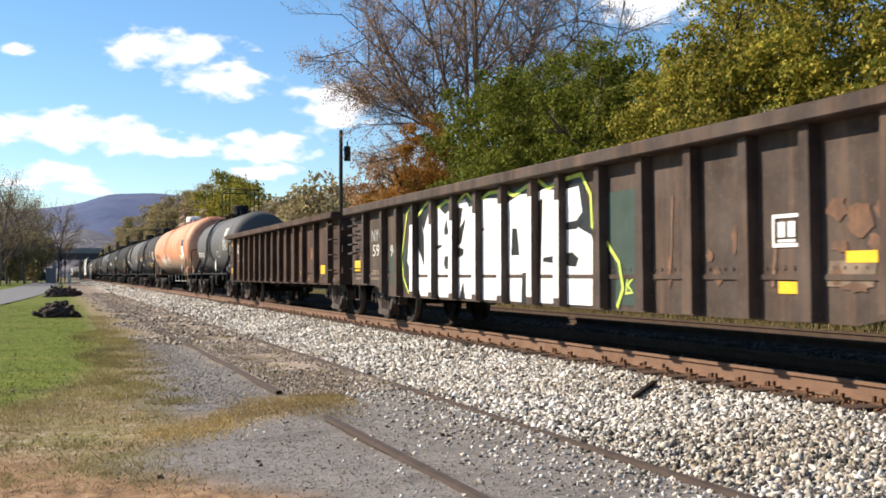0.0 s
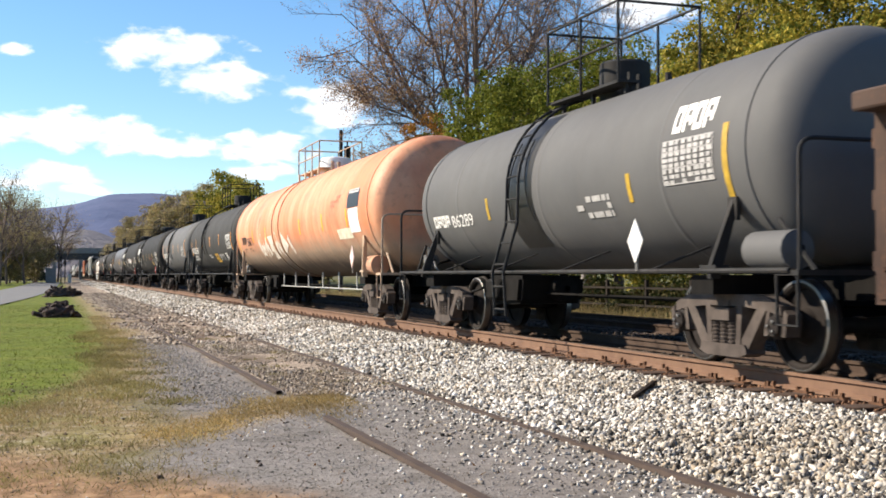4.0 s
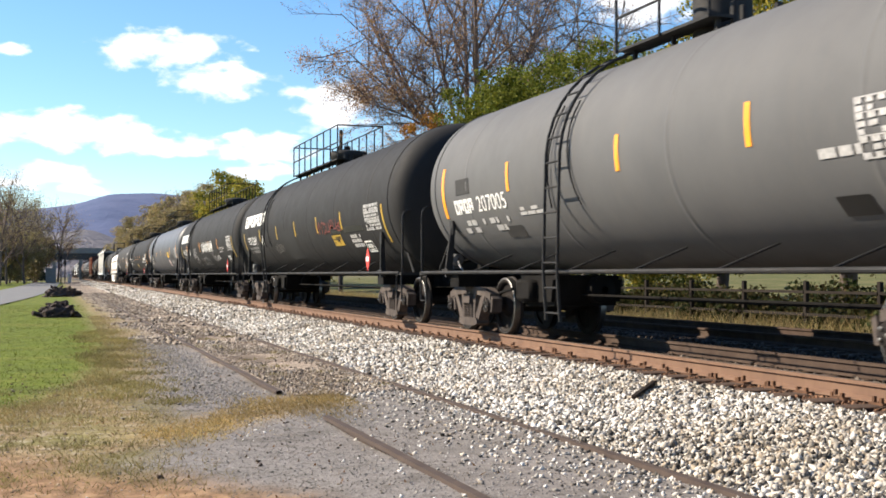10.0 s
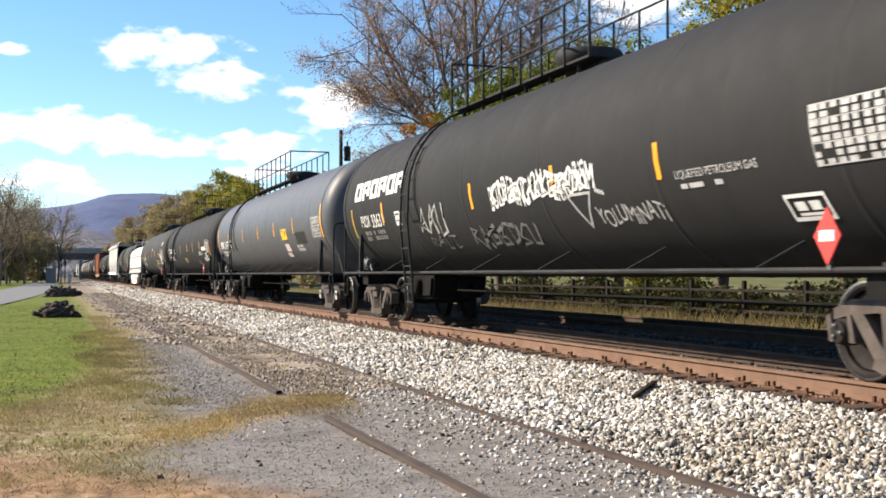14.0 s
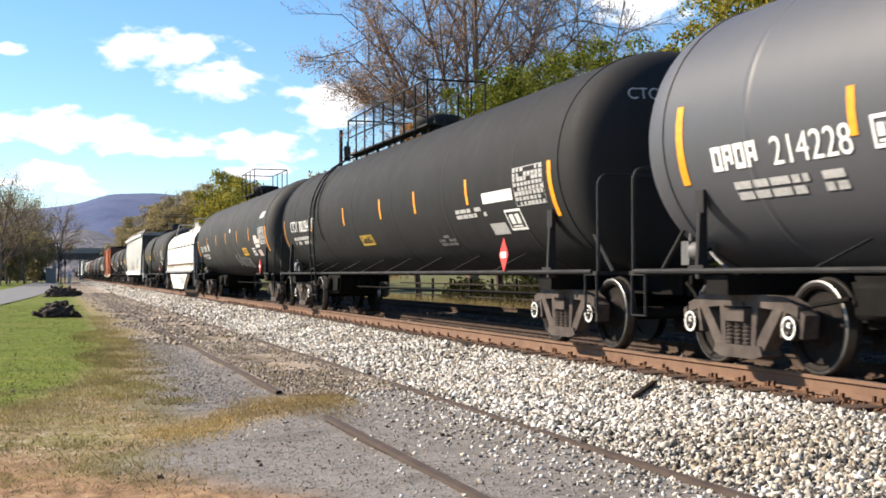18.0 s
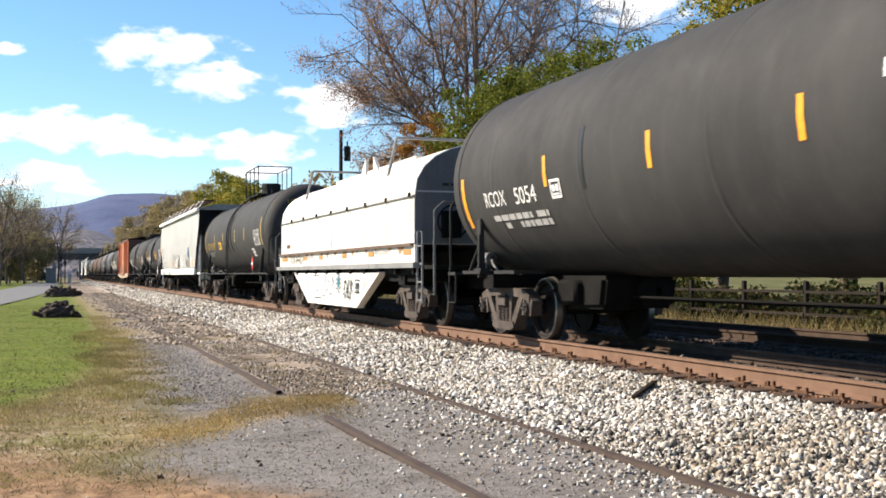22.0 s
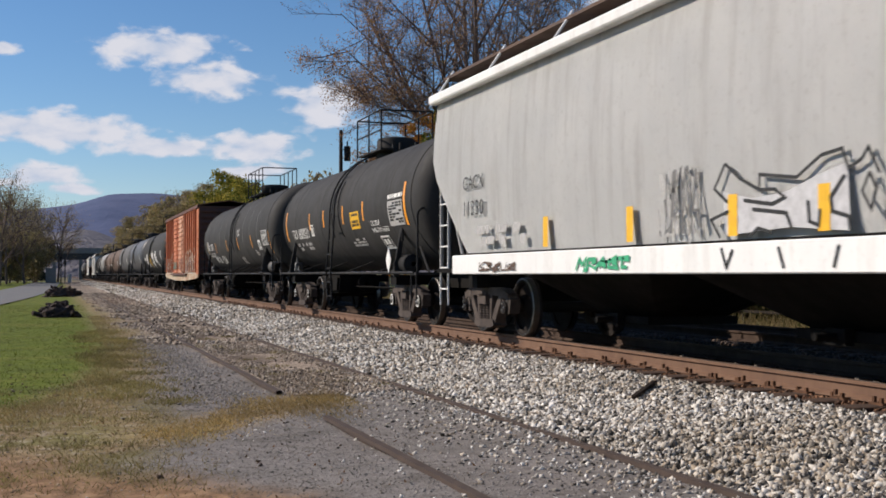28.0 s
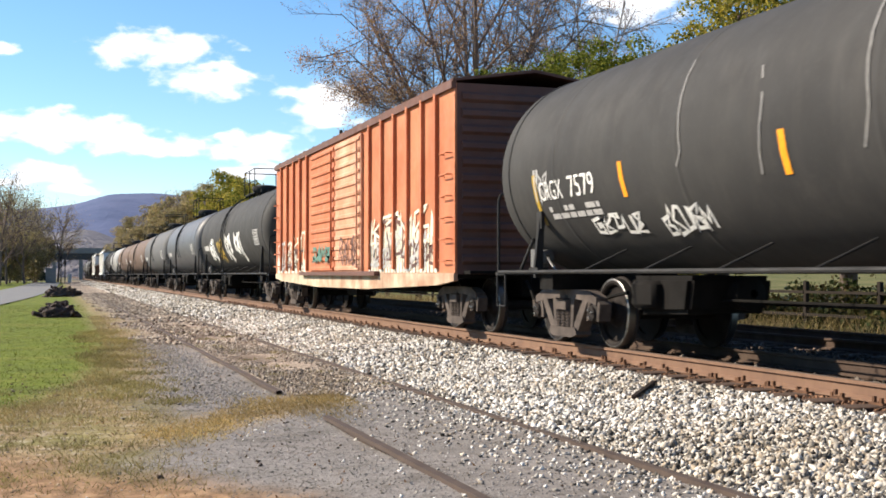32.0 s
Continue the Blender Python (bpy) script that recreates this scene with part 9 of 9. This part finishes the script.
CABINET = plain("grey_cabinet_paint", (0.22, 0.23, 0.23), 0.6, 0.0, 0.15, 2)
cab = thing("signal_cabinet", pose(-0.7, 214.6, 0.0), "grey metal signal cabinet beside the lane", "signal cabinet")
bm = bmesh.new()
box(bm, (0, 0, 1.3), (1.75, 1.2, 2.4))
soften(bm, 0.04)
part("cabinet_body", bm, CABINET, cab)
bm = bmesh.new()
box(bm, (0, 0, 2.56), (1.95, 1.4, 0.1))
part("cabinet_roof", bm, CABINET, cab)
bm = bmesh.new()
box(bm, (0, 0, 0.06), (1.9, 1.35, 0.14))
part("plinth", bm, CONCRETE, cab)
for dx in (-0.42, 0.42):
    bm = bmesh.new()
    box(bm, (dx, -0.62, 1.3), (0.78, 0.03, 2.1))
    part("cabinet_door", bm, CABINET, cab)
drum = thing("white_marker_post", pose(2.5, 221.4, 0.0), "stout white marker post", "marker post")
bm = bmesh.new()
rod(bm, (0, 0, -0.05), (0, 0, 1.55), 0.33, 18)
soften(bm, 0.03)
part("post_body", bm, WHITE_PAINT, drum)
for x, y, h in ((1.0, 214.7, 4.6), (1.7, 218.0, 4.0)):
    p = thing("signal_mast", pose(x, y, 0), "thin dark trackside mast", "mast")
    bm = bmesh.new()
    rod(bm, (0, 0, -0.1), (0, 0, h), 0.09, 8)
    part("mast_tube", bm, IRON, p)
    bm = bmesh.new()
    box(bm, (0, -0.12, h - 0.4), (0.4, 0.14, 0.9))
    part("mast_head", bm, IRON, p)
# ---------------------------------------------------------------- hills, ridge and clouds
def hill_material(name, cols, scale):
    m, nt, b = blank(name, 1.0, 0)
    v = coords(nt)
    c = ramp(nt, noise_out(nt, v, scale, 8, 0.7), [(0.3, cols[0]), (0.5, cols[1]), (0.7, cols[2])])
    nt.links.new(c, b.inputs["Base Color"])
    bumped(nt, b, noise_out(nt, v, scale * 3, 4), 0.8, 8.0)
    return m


def at_angle(px, dist):
    """A place at that distance, px wide-steps from the view's middle line."""
    a = radians(HEADING) + math.atan((px - 784) / 2040)
    return dist * math.sin(a), dist * math.cos(a)


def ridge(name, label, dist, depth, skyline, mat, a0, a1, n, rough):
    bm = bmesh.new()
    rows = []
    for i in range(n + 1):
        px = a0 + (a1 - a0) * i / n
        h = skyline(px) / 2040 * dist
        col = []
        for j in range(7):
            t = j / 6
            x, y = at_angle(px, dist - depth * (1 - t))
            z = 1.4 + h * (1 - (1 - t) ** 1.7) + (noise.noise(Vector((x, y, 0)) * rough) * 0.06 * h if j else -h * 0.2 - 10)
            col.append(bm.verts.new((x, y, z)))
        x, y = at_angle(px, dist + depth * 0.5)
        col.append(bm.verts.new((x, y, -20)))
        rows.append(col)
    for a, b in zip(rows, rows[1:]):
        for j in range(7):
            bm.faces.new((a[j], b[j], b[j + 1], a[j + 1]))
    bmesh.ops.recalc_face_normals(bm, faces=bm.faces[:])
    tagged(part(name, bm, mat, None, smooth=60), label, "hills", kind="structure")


# Distance haze is painted into both hill colours as blue and grey.
ridge("mountain_ridge", "long wooded mountain ridge, blue haze painted into its colour", 3400, 900, lambda p: 110 + 24 * math.exp(-((p - 270) / 130) ** 2) + 16 * math.exp(-((p - 480) / 120) ** 2) + 8 * math.exp(-((p - 190) / 40) ** 2),
      hill_material("ridge_woods_painted_haze", [(0.055, 0.080, 0.165), (0.075, 0.098, 0.19), (0.098, 0.12, 0.215)], 0.006), -700, 2400, 160, 0.006)
ridge("wooded_hill", "low autumn-wooded hill, blue-grey haze painted into its colour", 900, 300, lambda p: 70 + 6 * math.sin(p * 0.021) + 4 * math.sin(p * 0.05),
      hill_material("autumn_woods_painted_haze", [(0.10, 0.10, 0.125), (0.14, 0.13, 0.145), (0.18, 0.16, 0.165)], 0.05), -700, 2400, 200, 0.03)


def cloud_material():
    m = bpy.data.materials.new("self_glowing_cloud")
    m.use_nodes = True
    nt = m.node_tree
    nt.nodes.remove(nt.nodes["Principled BSDF"])
    tc = nt.nodes.new("ShaderNodeTexCoord")
    info = nt.nodes.new("ShaderNodeObjectInfo")
    off = nt.nodes.new("ShaderNodeVectorMath")
    off.operation = "MULTIPLY_ADD"
    nt.links.new(info.outputs["Random"], off.inputs[0])
    off.inputs[1].default_value = (40, 17, 90)
    tcs = nt.nodes.new("ShaderNodeMapping")
    tcs.inputs["Scale"].default_value = (0.012, 0.012, 0.024)
    nt.links.new(tc.outputs["Object"], tcs.inputs[0])
    nt.links.new(tcs.outputs[0], off.inputs[2])
    n1 = noise_out(nt, off.outputs[0], 0.75, 6, 0.5, 0.2)
    g = nt.nodes.new("ShaderNodeVectorMath")
    g.operation = "MULTIPLY_ADD"
    nt.links.new(tc.outputs["Generated"], g.inputs[0])
    g.inputs[1].default_value, g.inputs[2].default_value = (2, 0, 2), (-1, 0, -1)
    ln = nt.nodes.new("ShaderNodeVectorMath")
    ln.operation = "LENGTH"
    nt.links.new(g.outputs[0], ln.inputs[0])
    e = nt.nodes.new("ShaderNodeMath")
    e.operation = "MULTIPLY_ADD"
    nt.links.new(ln.outputs["Value"], e.inputs[0])
    e.inputs[1].default_value = -0.62
    nt.links.new(n1, e.inputs[2])
    mr = nt.nodes.new("ShaderNodeMapRange")
    mr.interpolation_type = "SMOOTHSTEP"
    nt.links.new(e.outputs[0], mr.inputs[0])
    mr.inputs[1].default_value, mr.inputs[2].default_value = -0.01, 0.27
    # The sheets glow by themselves; sunlit white and greyer parts are painted.
    em = nt.nodes.new("ShaderNodeEmission")
    em.inputs[1].default_value = 0.7
    shade = ramp(nt, n1, [(0.3, (0.72, 0.80, 0.92)), (0.6, (0.98, 0.98, 1.0))])
    nt.links.new(shade, em.inputs[0])
    tr = nt.nodes.new("ShaderNodeBsdfTransparent")
    mx = nt.nodes.new("ShaderNodeMixShader")
    nt.links.new(mr.outputs[0], mx.inputs[0])
    nt.links.new(tr.outputs[0], mx.inputs[1])
    nt.links.new(em.outputs[0], mx.inputs[2])
    nt.links.new(mx.outputs[0], nt.nodes["Material Output"].inputs[0])
    return m


CLOUD = cloud_material()
CLOUDS = []
DRIFT = 22.0            # metres that the clouds drift to the left in the whole time


def cloud(px, py, w, h, dist=4200):
    x, y = at_angle(px, dist)
    scale = dist / math.cos(math.atan((px - 784) / 2040)) / 2040
    x, y = at_angle(px, dist)
    bm = bmesh.new()
    n = 12
    grid = [[bm.verts.new(((i / n - 0.5) * w * scale, 6 * math.sin(i * 1.3) * math.cos(j), (j / 4 - 0.5) * h * scale)) for j in range(5)] for i in range(n + 1)]
    for i in range(n):
        for j in range(4):
            bm.faces.new((grid[i][j], grid[i + 1][j], grid[i + 1][j + 1], grid[i][j + 1]))
    z = 1.40 + (487 - py) * scale
    a = math.degrees(math.atan2(x, y))
    ob = part("cloud", bm, CLOUD, None, at=pose(x, y, z, 0, 0, -a))
    tagged(ob, "small white fair-weather cloud", "cloud", "clouds", "structure")
    CLOUDS.append((ob, x, y, z, -a, 1.0))


for args in ((305, 105, 300, 100), (400, 155, 250, 90), (110, 255, 430, 90), (300, 272, 250, 56), (470, 268, 240, 76), (470, 308, 200, 40), (590, 190, 200, 130), (80, 330, 220, 56), (20, 134, 70, 36), (1150, 20, 240, 110), (150, 348, 120, 26)):
    cloud(*args)

# ---------------------------------------------------------------- ties, last of the structure
rndt = random.Random(400)


def tie_mesh(bm):
    vs = box(bm, (0, 0, 0), (2.6, 0.23, 0.17))
    soften(bm, 0.012)


TIE = shared("tie", tie_mesh, TIE_MAT)
for i in range(270):
    part("tie", TIE, None, main, at=pose(rndt.uniform(-0.05, 0.05), 2.0 + i * 0.53, RAIL - 0.17 - 0.09, 0, 0, rndt.uniform(-1.2, 1.2)))
bm = bmesh.new()
for i in range(280):
    box(bm, (0, 145.5 + i * 0.53, RAIL - 0.26), (2.6, 0.23, 0.17))
tagged(part("far_ties", bm, TIE_MAT, main), kind="stuff")
bm = bmesh.new()
for i in range(260):
    box(bm, (rndt.uniform(-0.05, 0.05), 5.0 + i * 0.55, RAIL - 0.26), (2.6, 0.23, 0.17))
tagged(part("ties", bm, TIE_MAT, second), kind="stuff")
# tie plates, spikes and anchors beside the nearer rail
bm = bmesh.new()
for i in range(90):
    y = 2.0 + i * 0.53
    box(bm, (-0.755, y, RAIL - 0.168), (0.30, 0.19, 0.02))
    for dx, dy in ((-0.11, 0.06), (-0.13, -0.06), (0.11, -0.05))[rndt.randint(0, 2):]:
        box(bm, (-0.755 + dx, y + dy, RAIL - 0.145 + rndt.uniform(0, 0.03)), (0.03, 0.03, 0.05))
    if rndt.random() < 0.4:
        box(bm, (-0.755 - 0.06, y + 0.16, RAIL - 0.155), (0.05, 0.03, 0.05))
PLATE = paint("dark_rusty_plate", (0.10, 0.055, 0.035), (0.16, 0.085, 0.05), (0.05, 0.032, 0.024), 0.95, patch=8.0, gloss=0.1)
tagged(part("tie_plates", bm, PLATE, main), kind="stuff")
RUST_CHIPS = islands("rusty_debris", [(0.06, 0.035, 0.024), (0.12, 0.062, 0.036), (0.20, 0.10, 0.055), (0.27, 0.15, 0.085), (0.09, 0.05, 0.034)])
tagged(new("rail_debris", stones(rng, 9000, lambda r, n: np.stack([6.62 + 0.26 * r.random(n) ** 0.6, 3.5 + 50 * r.random(n) ** 1.4, 0.222 + 0.030 * r.random(n)], -1), (0.02, 0.055), RUST_CHIPS)), "rusty debris and splintered tie ends along the rail", "debris", kind="stuff")


# ---------------------------------------------------------------- what moves
def motions():
    place = {}
    for car, C, number in CARS:
        place[number] = C
        walk(car, [(0.0, pose(TRACK, C, RAIL)), (32.0, pose(TRACK, C - SPEED * 32.0, RAIL))])
    for number, wheel, at, r in SPINS:
        # the wheels roll while their car is within sight of them
        turn = radians(80)
        t0 = max(0.0, (place[number] - 75.0) / SPEED)
        t1 = min(32.0, (place[number] + 14.0) / SPEED)
        rows = []
        dt = turn * r / SPEED
        n = max(1, int((t1 - t0) / dt))
        start = turn * (number % 3)
        for i in range(n + 1):
            t = t0 + (t1 - t0) * i / n
            rows.append((t, Matrix.Translation(at) @ Matrix.Rotation(start + SPEED * (t - t0) / r, 4, "X")))
        if t0 > 0.05:
            rows.insert(0, (0.0, rows[0][1]))
        if t1 < 31.95:
            rows.append((32.0, rows[-1][1]))
        walk(wheel, rows)
    for ob, x, y, z, a, k in CLOUDS:
        dx, dy = math.cos(radians(a)), math.sin(radians(a))
        walk(ob, [(0.0, pose(x, y, z, 0, 0, a)), (32.0, pose(x - dx * DRIFT * 2.0, y - dy * DRIFT * 2.0, z, 0, 0, a))])


motions()
